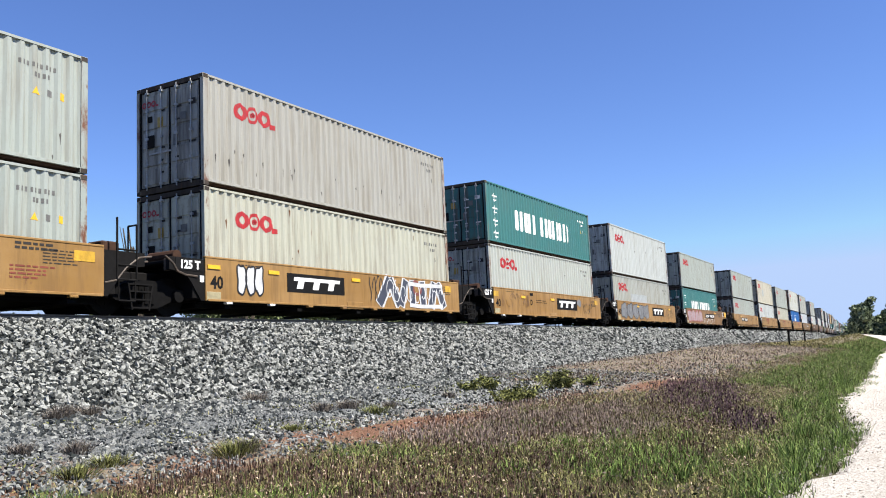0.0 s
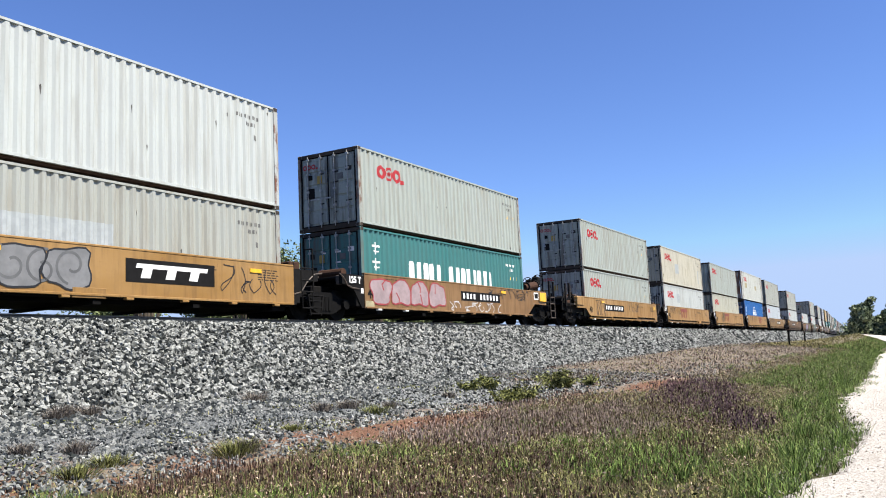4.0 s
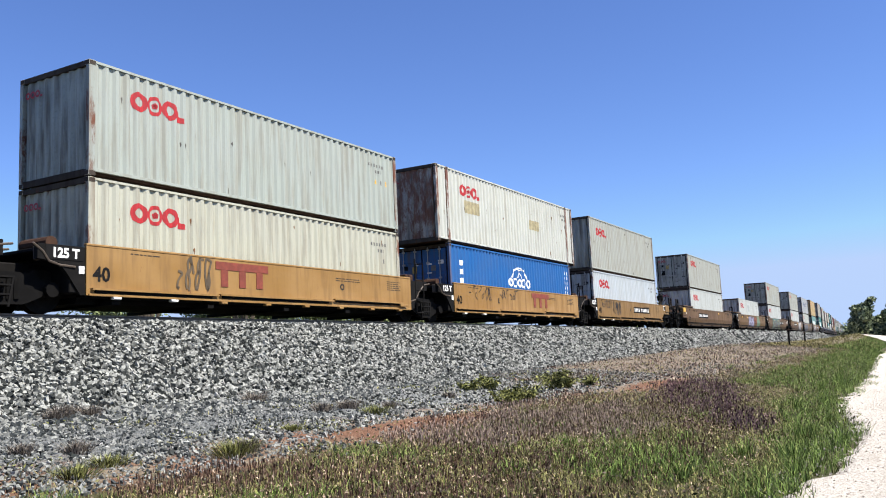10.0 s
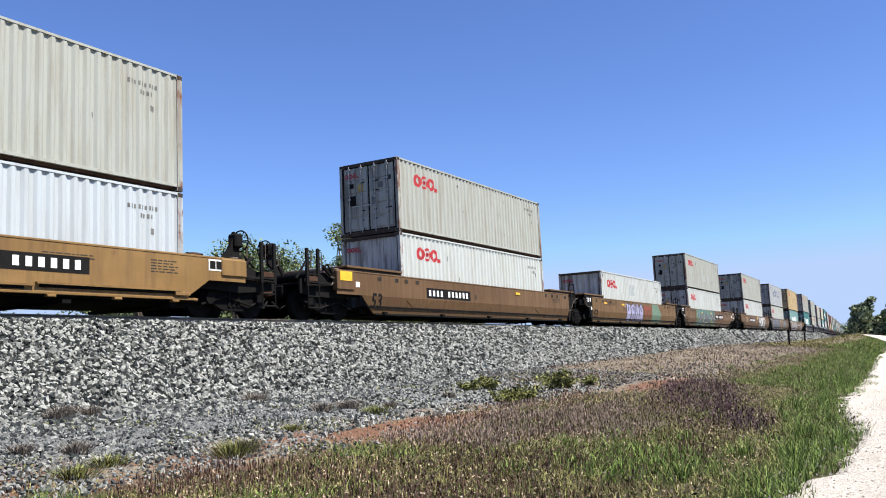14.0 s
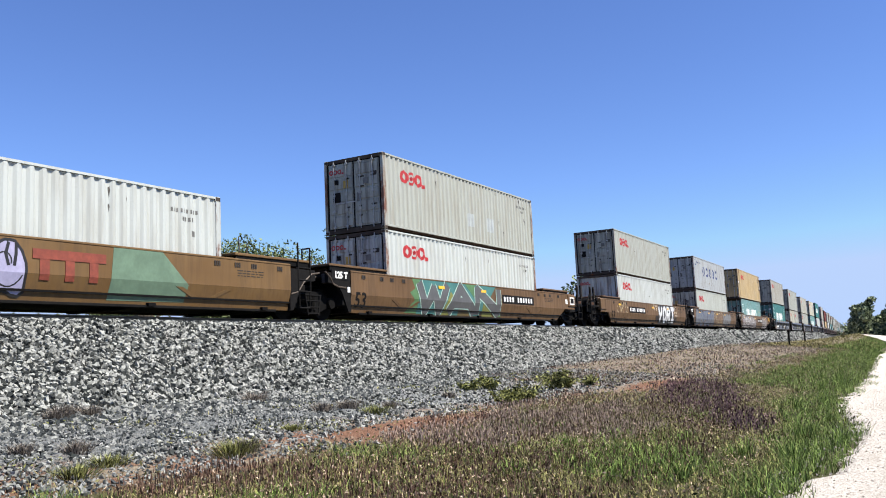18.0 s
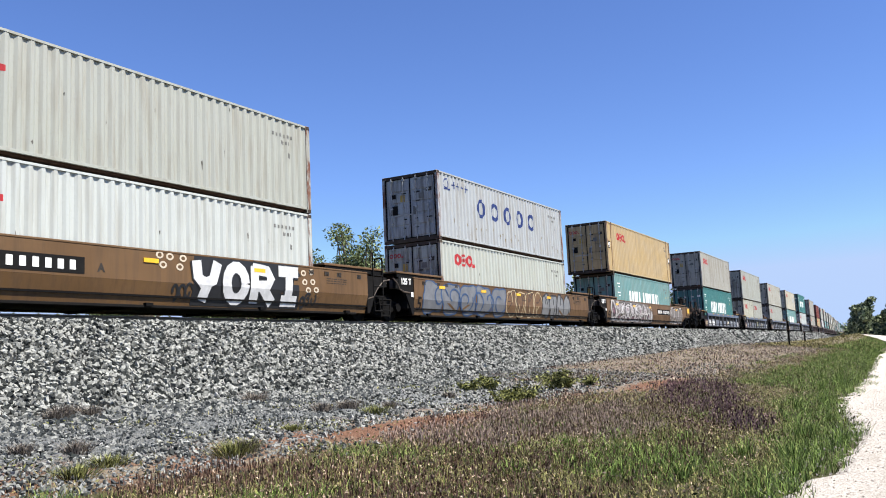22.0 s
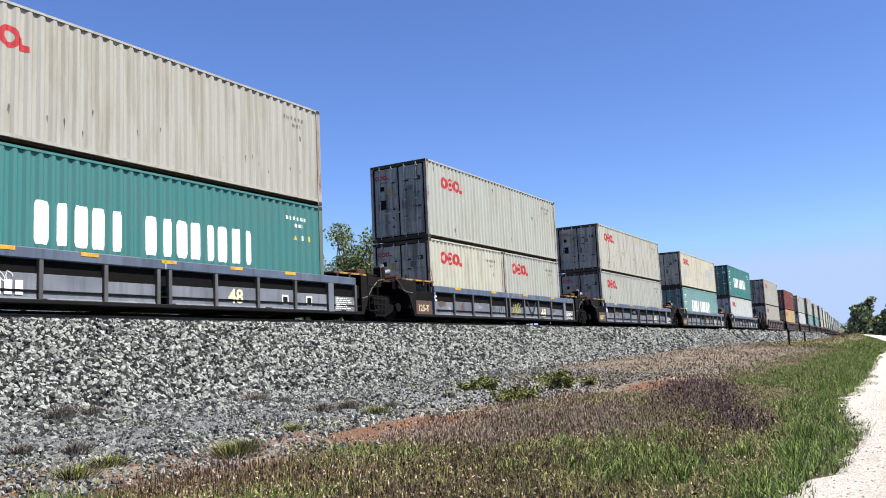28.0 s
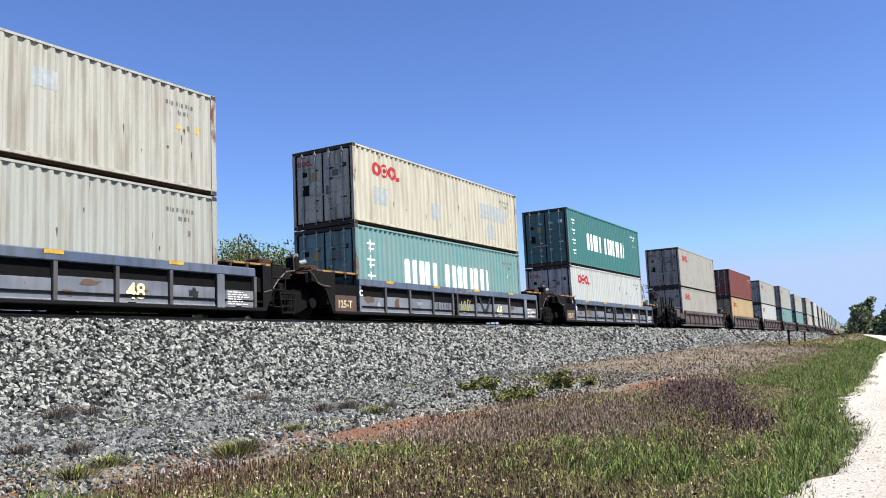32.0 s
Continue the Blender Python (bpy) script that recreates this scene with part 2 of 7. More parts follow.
XS = [-1500, -600, -200, -80, -40, -20, -12] + [-8 + 0.5 * i for i in range(120)] + [52 + 4 * i for i in range(45)] + [240, 280, 340, 420, 520, 700, 1000, 1600, 2600]
YS = [-2500, -900, -300, -100, -40, -15, -6, -3] + [-1 + 0.5 * i for i in range(28)] + [14, 17, 20, 22, 25, 30, 45, 80, 160, 400, 1000, 2500]
sheet("ground", XS, YS, land, GROUND, "dry gravelly verge with sparse weeds beside the railway", jitter=0.05)
def make_road():
    """Pale stone, with a ragged edge."""
    verts, faces = [], []
    xs = [-30 + 2.0 * i for i in range(17)] + [4 + 0.2 * i for i in range(205)] + [45 + 4 * i for i in range(90)]
    n = 9
    for x in xs:
        e = road_edge(x) + 0.22 * noise.noise((x * 1.3, 0, 1)) + 0.10 * noise.noise((x * 4.1, 0, 2)) + 0.05 * noise.noise((x * 11.0, 0, 5))
        for j in range(n):
            yy = e - 5.6 * (1 - j / (n - 1)) ** 1.6
            y = yy + swing(x)
            verts.append((x, y, land(x, y) + (0.05 if j < n - 1 else -0.03) + 0.012 * noise.noise((x, y * 2, 3))))
    for i in range(len(xs) - 1):
        for j in range(n - 1):
            a = i * n + j
            faces.append((a, a + n, a + n + 1, a + 1))
    soup("road", verts, faces, ROAD, "pale crushed limestone track along the railway", "road", "structure")


make_road()


def bank(x, y):
    yy = y - swing(x)
    top = 2.50
    if yy < 14.4:
        return max(top - (14.4 - yy) * 0.61, land(x, y) - 0.05)
    if yy > 19.0:
        return max(top - (yy - 19.0) * 0.61, land(x, y) - 0.05)
    return top


# its near-black colour stands for shade between the stones laid on it
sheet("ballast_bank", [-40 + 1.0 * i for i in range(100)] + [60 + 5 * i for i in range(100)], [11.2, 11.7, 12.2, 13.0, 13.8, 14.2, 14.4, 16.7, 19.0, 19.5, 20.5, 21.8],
      bank, BED, "railway ballast bank, near-black for the shade between its stones", "ballast", jitter=0.04)


def bare(x, y):
    """Bare red soil."""
    return ((x - 23) / 3.0) ** 2 + ((y - 6.7) / 0.7) ** 2 < 1 or ((x - 11.2) / 2.4) ** 2 + ((y - 6.95) / 0.6) ** 2 < 1


def stones(name, step, x0, x1, y0, y1, height, size, label, material=None, keep=1.0, seed=7):
    """Broken stones lying on a surface, one in each cell of an uneven grid."""
    g = np.random.default_rng(seed)
    gx, gy = np.meshgrid(np.arange(x0, x1, step * 1.15), np.arange(y0, y1, step))
    x, y = gx.ravel(), gy.ravel()
    chosen = g.random(len(x)) < keep
    x, y = x[chosen], y[chosen]
    if material is not None and height is land:
        clear = np.array([not bare(a, b) for a, b in zip(x, y)])
        x, y = x[clear], y[clear]
    n = len(x)
    x = x + step * g.uniform(-0.6, 0.6, n)
    y = y + step * g.uniform(-0.6, 0.6, n)
    base = np.array([(-1, -1, -1), (1, -1, -1), (1, 1, -1), (-1, 1, -1), (-1, -1, 1), (1, -1, 1), (1, 1, 1), (-1, 1, 1)], float)
    quads = np.array([(0, 3, 2, 1), (4, 5, 6, 7), (0, 1, 5, 4), (1, 2, 6, 5), (2, 3, 7, 6), (3, 0, 4, 7)])
    s = size * (0.5 + 0.9 * g.random(n) ** 1.4)
    q = g.normal(0, 1, (n, 4))
    q /= np.linalg.norm(q, axis=1)[:, None]
    w, i, j, k = q.T
    spin = np.stack((1 - 2 * (j * j + k * k), 2 * (i * j - k * w), 2 * (i * k + j * w),
                     2 * (i * j + k * w), 1 - 2 * (i * i + k * k), 2 * (j * k - i * w),
                     2 * (i * k - j * w), 2 * (j * k + i * w), 1 - 2 * (i * i + j * j)), 1).reshape(n, 3, 3)
    form = base[None] * g.uniform(0.4, 1.0, (n, 8, 3)) * s[:, None, None] * np.array((0.66, 0.45, 0.34))
    yy = np.array([b + swing(a) for a, b in zip(x, y)])
    z = np.array([height(a, b) for a, b in zip(x, yy)]) + s * g.uniform(0.05, 0.34, n)
    verts = np.einsum("nij,nkj->nki", spin, form) + np.stack((x, yy, z), 1)[:, None]
    me = bpy.data.meshes.new(name)
    faces = (np.arange(n)[:, None, None] * 8 + quads[None]).reshape(-1, 4)
    me.from_pydata(verts.reshape(-1, 3).tolist(), [], faces.tolist())
    me.materials.append(material or STONE)
    return tagged(new(name, me), label, "ballast", kind="stuff")


stones("ballast_stones", 0.046, 6.5, 20.0, 11.5, 14.7, bank, 0.078, "loose grey crushed stones on the railway bank")
stones("ballast_stones", 0.048, 20.0, 38.0, 11.6, 14.7, bank, 0.092, "loose grey crushed stones on the railway bank", seed=8)
stones("ballast_stones", 0.070, 38.0, 70.0, 11.6, 14.7, bank, 0.135, "loose grey crushed stones on the railway bank", seed=9)
stones("ballast_stones", 0.16, 70.0, 180.0, 11.6, 14.7, bank, 0.21, "loose grey crushed stones farther along the bank", seed=10)
stones("ballast_stones", 0.09, 6.5, 70.0, 14.7, 15.6, bank, 0.10, "loose grey stones on the shoulder beside the rails", keep=0.8, seed=11)
stones("spilled_stones", 0.060, 5.0, 26.0, 10.2, 11.8, land, 0.075, "stones rolled down from the railway bank", GRIT, 0.75, 12)
stones("spilled_stones", 0.048, 3.6, 13.0, 6.6, 10.6, land, 0.040, "fine grey gravel strewn over the verge", GRIT, 0.62, 13)
stones("spilled_stones", 0.066, 13.0, 27.0, 7.4, 10.8, land, 0.050, "pale grey gravel strewn over the verge", STONE, 0.6, 14)
stones("spilled_stones", 0.20, 3.6, 12.0, 6.0, 10.4, land, 0.055, "pale stones strewn along the grass", STONE, 0.6, 15)
stones("spilled_stones", 0.12, 6.0, 15.5, 7.6, 8.9, land, 0.06, "band of pale stones along the edge of the gravel", STONE, 0.6, 19)
stones("spilled_stones", 0.15, 8.6, 14.0, 6.2, 7.8, lambda x, y: land(x, y), 0.045, "few pale stones on the red soil", STONE, 0.5, 20)
stones("spilled_stones", 0.22, 20.5, 26.0, 6.0, 7.4, lambda x, y: land(x, y), 0.06, "few pale stones on the red soil", STONE, 0.4, 21)
stones("road_pebbles", 0.070, 8.6, 26.0, -1.2, 1.75, lambda x, y: land(x, y) + 0.045, 0.020, "loose pale pebbles on the limestone track", LIME, 0.4, 16)
stones("spilled_stones", 0.16, 12.0, 34.0, 5.6, 8.0, land, 0.055, "few pale stones on bare earth", GRIT, 0.6, 17)


def rails():
    for off in (-0.7525, 0.7525):
        bm = bmesh.new()
        prof = ((-0.07, -0.17), (0.07, -0.17), (0.02, -0.14), (0.012, -0.04), (0.037, -0.03), (0.037, 0), (-0.037, 0), (-0.037, -0.03), (-0.012, -0.04), (-0.02, -0.14))
        last = None
        for u in [-120, -60, -20] + [10 * i for i in range(70)]:
            m = on_track(u, off, RAIL_Z)
            ring = [bm.verts.new(m @ Vector((0, a, b))) for a, b in prof]
            if last:
                for i in range(len(prof)):
                    bm.faces.new((last[i], last[(i + 1) % len(prof)], ring[(i + 1) % len(prof)], ring[i]))
            last = ring
        bmesh.ops.recalc_face_normals(bm, faces=bm.faces[:])
        tagged(new("rail", shaped("rail", bm, RAIL)), "worn steel running rail on timber ties", "rail", "running rails", "structure")


rails()
tie_bm = bmesh.new()
box(tie_bm, -0.115, 0.115, -1.3, 1.3, -0.19, 0, 0.01)
TIE_MESH = shaped("tie", tie_bm, TIE)
TIES = tagged(new("ties"), "weathered timber ties under the rails", "tie", kind="structure")
for k in range(200):
    ob = new("tie", TIE_MESH)
    ob.parent = TIES
    ob.matrix_basis = on_track(-8 + 0.53 * k, 0, RAIL_Z - 0.172)


# ---- containers ----
RIB, DEEP = 0.283, 0.046
WALL = 1.203          # outer face of the folds, from the middle


def wave(x):
    """How far a corrugated wall lies behind its outer face at x."""
    p = (x / RIB) % 1.0
    if p < 0.27:
        return 0.0
    if p < 0.5:
        return DEEP * (p - 0.27) / 0.23
    if p < 0.77:
        return DEEP
    return DEEP * (1.0 - p) / 0.23


def breaks(x0, x1):
    """The places between x0 and x1 where the wall folds."""
    out, k = [x0], math.floor(x0 / RIB)
    while k * RIB < x1:
        out += [(k + f) * RIB for f in (0.0, 0.27, 0.5, 0.77) if x0 + 1e-4 < (k + f) * RIB < x1 - 1e-4]
        k += 1
    return out + [x1]


def corrugated(x0, x1, z0, z1, y, sign, thick=0.02):
    """A folded steel wall along x whose outer face looks to sign * y."""
    bm = bmesh.new()
    last = None
    for x in breaks(x0, x1):
        yy = y - sign * wave(x)
        row = [bm.verts.new(v) for v in ((x, yy, z0), (x, yy, z1), (x, yy - sign * thick, z1), (x, yy - sign * thick, z0))]
        if last:
            for i in range(4):
                bm.faces.new((last[i], last[(i + 1) % 4], row[(i + 1) % 4], row[i]))
        last = row
    bmesh.ops.recalc_face_normals(bm, faces=bm.faces[:])
    return bm


def end_wall(x, sign, z0, z1):
    """A folded steel wall across an end."""
    bm = corrugated(-1.06, 1.06, z0, z1, 0, 1)
    for v in bm.verts:
        v.co = Vector((x + sign * v.co.y, v.co.x, v.co.z))
    bmesh.ops.recalc_face_normals(bm, faces=bm.faces[:])
    return bm


def frame_mesh(L, H, posts):
    bm = bmesh.new()
    h, w = L / 2, 1.219
    for sx in (-1, 1):
        for sy in (-1, 1):
            for x in posts:
                a, b = sorted((sx * x, sx * (x - 0.16)))
                box(bm, a, b, *sorted((sy * w, sy * (w - 0.10))), 0.12, H - 0.12)
                for z in (0, H - 0.118):
                    box(bm, *sorted((sx * (x + 0.003), sx * (x - 0.178))), *sorted((sy * (w + 0.003), sy * (w - 0.162))), z, z + 0.118, 0.012, mat=1)
        # end sill and header: dark casting paint holds their rust and shade
        a, b = sorted((sx * h, sx * (h - 0.08)))
        box(bm, a, b, -w + 0.16, w - 0.16, 0.0, 0.15, mat=1)
        box(bm, a, b, -w + 0.16, w - 0.16, H - 0.13, H - 0.01, mat=1)
    for sy in (-1, 1):
        a, b = sorted((sy * (w - 0.005), sy * (w - 0.08)))
        box(bm, -h + 0.17, h - 0.17, *sorted((sy * (w - 0.012), sy * (w - 0.08))), 0.105, 0.172, mat=2)
        box(bm, -h + 0.17, h - 0.17, a, b, H - 0.062, H - 0.008, mat=2)
    return shaped("frame", bm, [BLACK, BLACK, BLACK])


def roof_mesh(L, H):
    bm = bmesh.new()
    last = None
    for x in breaks(-L / 2 + 0.1, L / 2 - 0.1):
        z = H - 0.012 - 0.5 * wave(x)
        row = [bm.verts.new(v) for v in ((x, -1.14, z), (x, 1.14, z), (x, 1.14, z - 0.02), (x, -1.14, z - 0.02))]
        if last:
            for i in range(4):
                bm.faces.new((last[i], last[(i + 1) % 4], row[(i + 1) % 4], row[i]))
        last = row
    return shaped("roof", bm, BLACK)


def door_mesh(L, H, side):
    """One leaf of the end doors, with its recessed panels."""
    bm = bmesh.new()
    x = -L / 2 + 0.03
    y0, y1 = (-1.06, -0.008) if side < 0 else (0.008, 1.06)
    box(bm, x, x + 0.05, y0, y1, 0.16, H - 0.14, 0.006)
    n = 5
    step = (H - 0.42) / n
    for k in range(n):
        z = 0.22 + k * step
        box(bm, x - 0.022, x + 0.01, y0 + 0.06, y1 - 0.06, z + 0.02, z + step - 0.06, 0.012)
    return shaped("door", bm, BLACK)


def seal_mesh(L, H):
    """Black rubber seals round the two leaves."""
    bm = bmesh.new()
    x = -L / 2 + 0.012
    for y in (-1.075, 0.0, 1.075):
        box(bm, x, x + 0.06, y - 0.022, y + 0.022, 0.15, H - 0.13)
    for z in (0.15, H - 0.16):
        box(bm, x + 0.003, x + 0.06, -1.06, 1.06, z, z + 0.035)
    return shaped("door_seal", bm, BLACK)


def rod_mesh(L, H, y):
    bm = bmesh.new()
    x = -L / 2 - 0.025
    beam(bm, (x, y, 0.10), (x, y, H - 0.08), 0.017)
    for z in (0.2, 0.75, H * 0.5, H - 0.7, H - 0.22):
        box(bm, x - 0.02, x + 0.06, y - 0.05, y + 0.05, z, z + 0.06)
    return shaped("lock_rod", bm, BLACK)


def handle_mesh(L, H, y):
    bm = bmesh.new()
    x = -L / 2 - 0.05
    box(bm, x, x + 0.02, y - 0.02, y + 0.34, 1.02, 1.06)
    return shaped("door_handle", bm, BLACK)


def floor_mesh(L):
    bm = bmesh.new()
    box(bm, -L / 2 + 0.1, L / 2 - 0.1, -1.12, 1.12, 0.05, 0.15)
    return shaped("floor", bm, BLACK)


TEXTS = {}


def words(text, size):
    """A flat mesh of the text, about its lower left corner."""
    if (text, size) not in TEXTS:
        cu = bpy.data.curves.new("text", "FONT")
        cu.body, cu.size, cu.resolution_u, cu.offset = text, size, 2, 0.012
        ob = bpy.data.objects.new("text", cu)
        TEXTS[(text, size)] = bpy.data.meshes.new_from_object(ob)
        bpy.data.objects.remove(ob)
    return TEXTS[(text, size)]


MESHES = {}


def shared(key, make):
    if key not in MESHES:
        MESHES[key] = make()
    return MESHES[key]


def folded(bm, y=-WALL):
    """Lays a flat drawing, made in x and z, on the near corrugated wall, following its folds."""
    xs = [v.co.x for v in bm.verts]
    for x in breaks(min(xs), max(xs))[1:-1]:
        bmesh.ops.bisect_plane(bm, geom=bm.verts[:] + bm.edges[:] + bm.faces[:], plane_co=(x, 0, 0), plane_no=(1, 0, 0))
    for v in bm.verts:
        v.co.y = y + wave(v.co.x) - 0.004
    return bm


def ring(bm, x, z, r0, r1, a0=0.0, a1=360.0, squash=1.0):
    """A flat ring or arc in the plane of x and z."""
    n = max(6, int(abs(a1 - a0) / 15))
    rows = []
    for k in range(n + 1):
        a = radians(a0 + (a1 - a0) * k / n)
        rows.append([bm.verts.new((x + r * math.cos(a) * squash, 0, z + r * math.sin(a))) for r in (r0, r1)])
    for p, q in zip(rows, rows[1:]):
        bm.faces.new((p[0], q[0], q[1], p[1]))


def flat(bm, *points):
    bm.faces.new([bm.verts.new((x, 0, z)) for x, z in points])


def strip(bm, x0, x1, z0, z1, slant=0.0):
    flat(bm, (x0, z0), (x1, z0), (x1 + slant, z1), (x0 + slant, z1))


def blossom(bm, x, z, r):
    for k in range(5):
        a = radians(90 + 72 * k)
        ring(bm, x + r * math.cos(a), z + r * math.sin(a), 0.005, r * 0.95)


def laid(name, material, draw):
    """One painted piece on the near wall."""
    bm = bmesh.new()
    draw(bm)
    return shaped(name, folded(bm), material)


def ring_logo(L, H):
    """Three heavy red rings, the middle one round a blossom, and a red block at the foot."""
    s = 0.235
    x, z = (-4.72 if L > 7 else -L / 2 + 1.1), H * 0.75
    out = [laid("logo_ring", RED, lambda bm: ring(bm, x + s * 1.95 * k, z, s * (0.62 if k == 1 else 0.50), s)) for k in range(3)]
    out.append(laid("logo_blossom", RED, lambda bm: blossom(bm, x + s * 1.95, z, s * 0.17)))
    out.append(laid("logo_block", RED, lambda bm: flat(bm, (x + s * 4.75, z - s), (x + s * 5.75, z - s), (x + s * 5.75, z - s * 0.45), (x + s * 5.15, z - s * 0.35), (x + s * 5.1, z + s * 0.2), (x + s * 4.75, z + s * 0.2))))
    return out


def small_end_logo(L, H):
    s = 0.085
    z = H * 0.83
    out = []
    for k in range(4):
        bm = bmesh.new()
        if k < 3:
            ring(bm, s * 2.05 * k, z, s * 0.5, s)
        else:
            strip(bm, s * 5.2, s * 6.2, z - s, z - s * 0.4)
        for v in bm.verts:
            v.co = Vector((-L / 2 - 0.004, 0.92 - v.co.x, v.co.z))
        out.append(shaped("logo_ring", bm, RED))
    return out


def bar_words(L, H):
    """Two groups of heavy white bars, five and eight, where the line's name stands."""
    z0, z1 = H * 0.485 - 0.45, H * 0.485 + 0.45
    out = []
    for x, n in ((-3.19, 5), (-0.39, 8)):
        for k in range(n):
            a = x + 0.455 * k + (0.06 if (k + n) % 3 == 0 else 0)
            w = 0.22 if (k + n) % 3 == 0 else 0.32
            out.append(laid("name_bar", WHITE, lambda bm: flat(bm, (a + 0.03, z0), (a + w - 0.03, z0), (a + w, z0 + 0.1), (a + w, z1 - 0.1), (a + w - 0.03, z1), (a + 0.03, z1), (a, z1 - 0.1), (a, z0 + 0.1))))
    return out


def sign_column(L, H):
    """Four square signs one above the other, drawn as crossed bars."""
    x = -5.42

    def sign(bm, z):
        strip(bm, x, x + 0.40, z + 0.13, z + 0.20)
        strip(bm, x + 0.16, x + 0.24, z - 0.10, z + 0.30)
        strip(bm, x + 0.05, x + 0.35, z - 0.03, z + 0.02)

    return [laid("sign", WHITE, lambda bm: sign(bm, H - 0.72 - k * 0.52)) for k in range(4)]


def round_words(L, H):
    """Five broad navy rings in a row, with a small mark above them."""
    out = [laid("name_ring", NAVY, lambda bm: ring(bm, -2.55 + 1.24 * k, H * 0.60, 0.24, 0.39, 0, 360, 0.85)) for k in range(5)]

    def sign(bm, k):
        strip(bm, -4.9 + 0.33 * k, -4.66 + 0.33 * k, H * 0.83, H * 0.83 + 0.06)
        strip(bm, -4.82 + 0.33 * k, -4.75 + 0.33 * k, H * 0.83 - 0.12, H * 0.83 + 0.17)

    out += [laid("sign", NAVY, lambda bm: sign(bm, k)) for k in range(4)]
    out.append(laid("logo_ring", NAVY, lambda bm: ring(bm, -5.35, H * 0.84, 0.15, 0.20)))
    out.append(laid("logo_block", NAVY, lambda bm: strip(bm, -5.6, -5.1, H * 0.84 - 0.24, H * 0.84 - 0.17)))
    return out


def globe_words(L, H):
    """White arcs of a globe over five broad rings, and two columns of strokes at the far end."""
    z = H * 0.54
    out = [laid("name_ring", WHITE, lambda bm: ring(bm, -0.74 + 0.44 * k, z, 0.115, 0.205, 0, 360, 1.02)) for k in range(5)]
    out.append(laid("logo_arc", WHITE, lambda bm: ring(bm, 0.14, z + 0.13, 0.50, 0.56, 8, 172, 1.42)))
    out.append(laid("logo_arc", WHITE, lambda bm: ring(bm, -0.16, z + 0.13, 0.46, 0.50, 10, 120, 1.0)))
    out.append(laid("logo_arc", WHITE, lambda bm: ring(bm, 0.44, z + 0.13, 0.46, 0.50, 60, 170, 1.0)))
    out += [laid("sign", WHITE, lambda bm: strip(bm, 0.78 - L / 2, 1.04 - L / 2, H * 0.70 - 0.34 * k, H * 0.70 - 0.34 * k + 0.20)) for k in range(4)]
    for x in (L / 2 - 0.68, L / 2 - 0.42):
        out += [laid("sign", WHITE, lambda bm: strip(bm, x, x + 0.10, H * 0.80 - 0.24 * k, H * 0.80 - 0.24 * k + 0.16)) for k in range(6)]
    return out


def codes(L, H):
    """Rows of small strokes at the far top corner: code and weights."""
    bm = bmesh.new()
    for r, n in enumerate((9, 4)):
        for k in range(n):
            strip(bm, L / 2 - 1.60 + 0.10 * k + 0.35 * r, L / 2 - 1.55 + 0.10 * k + 0.35 * r, H - 0.54 - 0.2 * r, H - 0.44 - 0.2 * r)
    strip(bm, L / 2 - 0.96, L / 2 - 0.83, H - 1.10, H - 0.96)
    return shaped("codes", folded(bm), DUSKY)


def warning_label(L, H):
    return laid("warning_label", YELLOW, lambda bm: strip(bm, L / 2 - 0.66, L / 2 - 0.54, H - 1.11, H - 0.95))


def warning_triangle(L, H):
    return laid("warning_triangle", YELLOW, lambda bm: flat(bm, (L / 2 - 1.30, H - 1.10), (L / 2 - 1.10, H - 1.10), (L / 2 - 1.20, H - 0.93)))


def door_marks(L, H):
    bm = bmesh.new()
    g = random.Random(5)
    for col, x in enumerate((-0.92, -0.32, 0.22, 0.72)):
        for k in range(6):
            if g.random() < 0.6:
                z = H - 0.75 - 0.33 * k
                strip(bm, x, x + g.uniform(0.10, 0.24), z, z + g.choice((0.05, 0.06, 0.15)))
    for v in bm.verts:
        v.co = Vector((-L / 2 - 0.002, -v.co.x, v.co.z))
    return shaped("door_marks", bm, DUSKY)


def square_vent(L, H):
    bm = bmesh.new()
    box(bm, -L / 2 - 0.012, -L / 2 + 0.004, 0.55, 0.85, H * 0.42, H * 0.42 + 0.34)
    return shaped("dark_placard", bm, SIGN_BLACK)


HUES = {
    "grey": ("light grey", (0.3354, 0.3455, 0.3042), 0.45, 0.07),
    "beige": ("beige-grey streaked", (0.3354, 0.3237, 0.2808), 0.5, 0.10),
    "cream": ("dull cream", (0.4212, 0.4173, 0.3315), 0.5, 0.10),
    "yellowed": ("yellowed cream", (0.4836, 0.4524, 0.351), 0.5, 0.12),
    "white": ("off-white", (0.4485, 0.4719, 0.4485), 0.30, 0.09),
    "dull": ("dull greenish white", (0.39, 0.4095, 0.3666), 0.36, 0.10),
    "bright": ("bright bluish white", (0.425, 0.465, 0.490), 0.22, 0.09),
    "soiled": ("soiled off-white", (0.39, 0.3822, 0.3276), 0.6, 0.14),
    "pale": ("pale greenish grey", (0.3276, 0.3588, 0.3198), 0.45, 0.08),
    "rusty": ("white rust-streaked", (0.475, 0.485, 0.435), 0.40, 0.17),
    "teal": ("teal green", (0.0351, 0.156, 0.1482), 0.20, 0.05),
    "faded_teal": ("faded teal", (0.1248, 0.2652, 0.2574), 0.30, 0.07),
    "blue": ("bright blue", (0.0062, 0.0975, 0.312), 0.15, 0.05),
    "bluewhite": ("bluish white", (0.351, 0.3705, 0.3822), 0.5, 0.13),
    "ochre": ("ochre yellow", (0.429, 0.3081, 0.1443), 0.35, 0.10),
    "redbrown": ("rust red", (0.156, 0.0351, 0.0234), 0.25, 0.08),
}
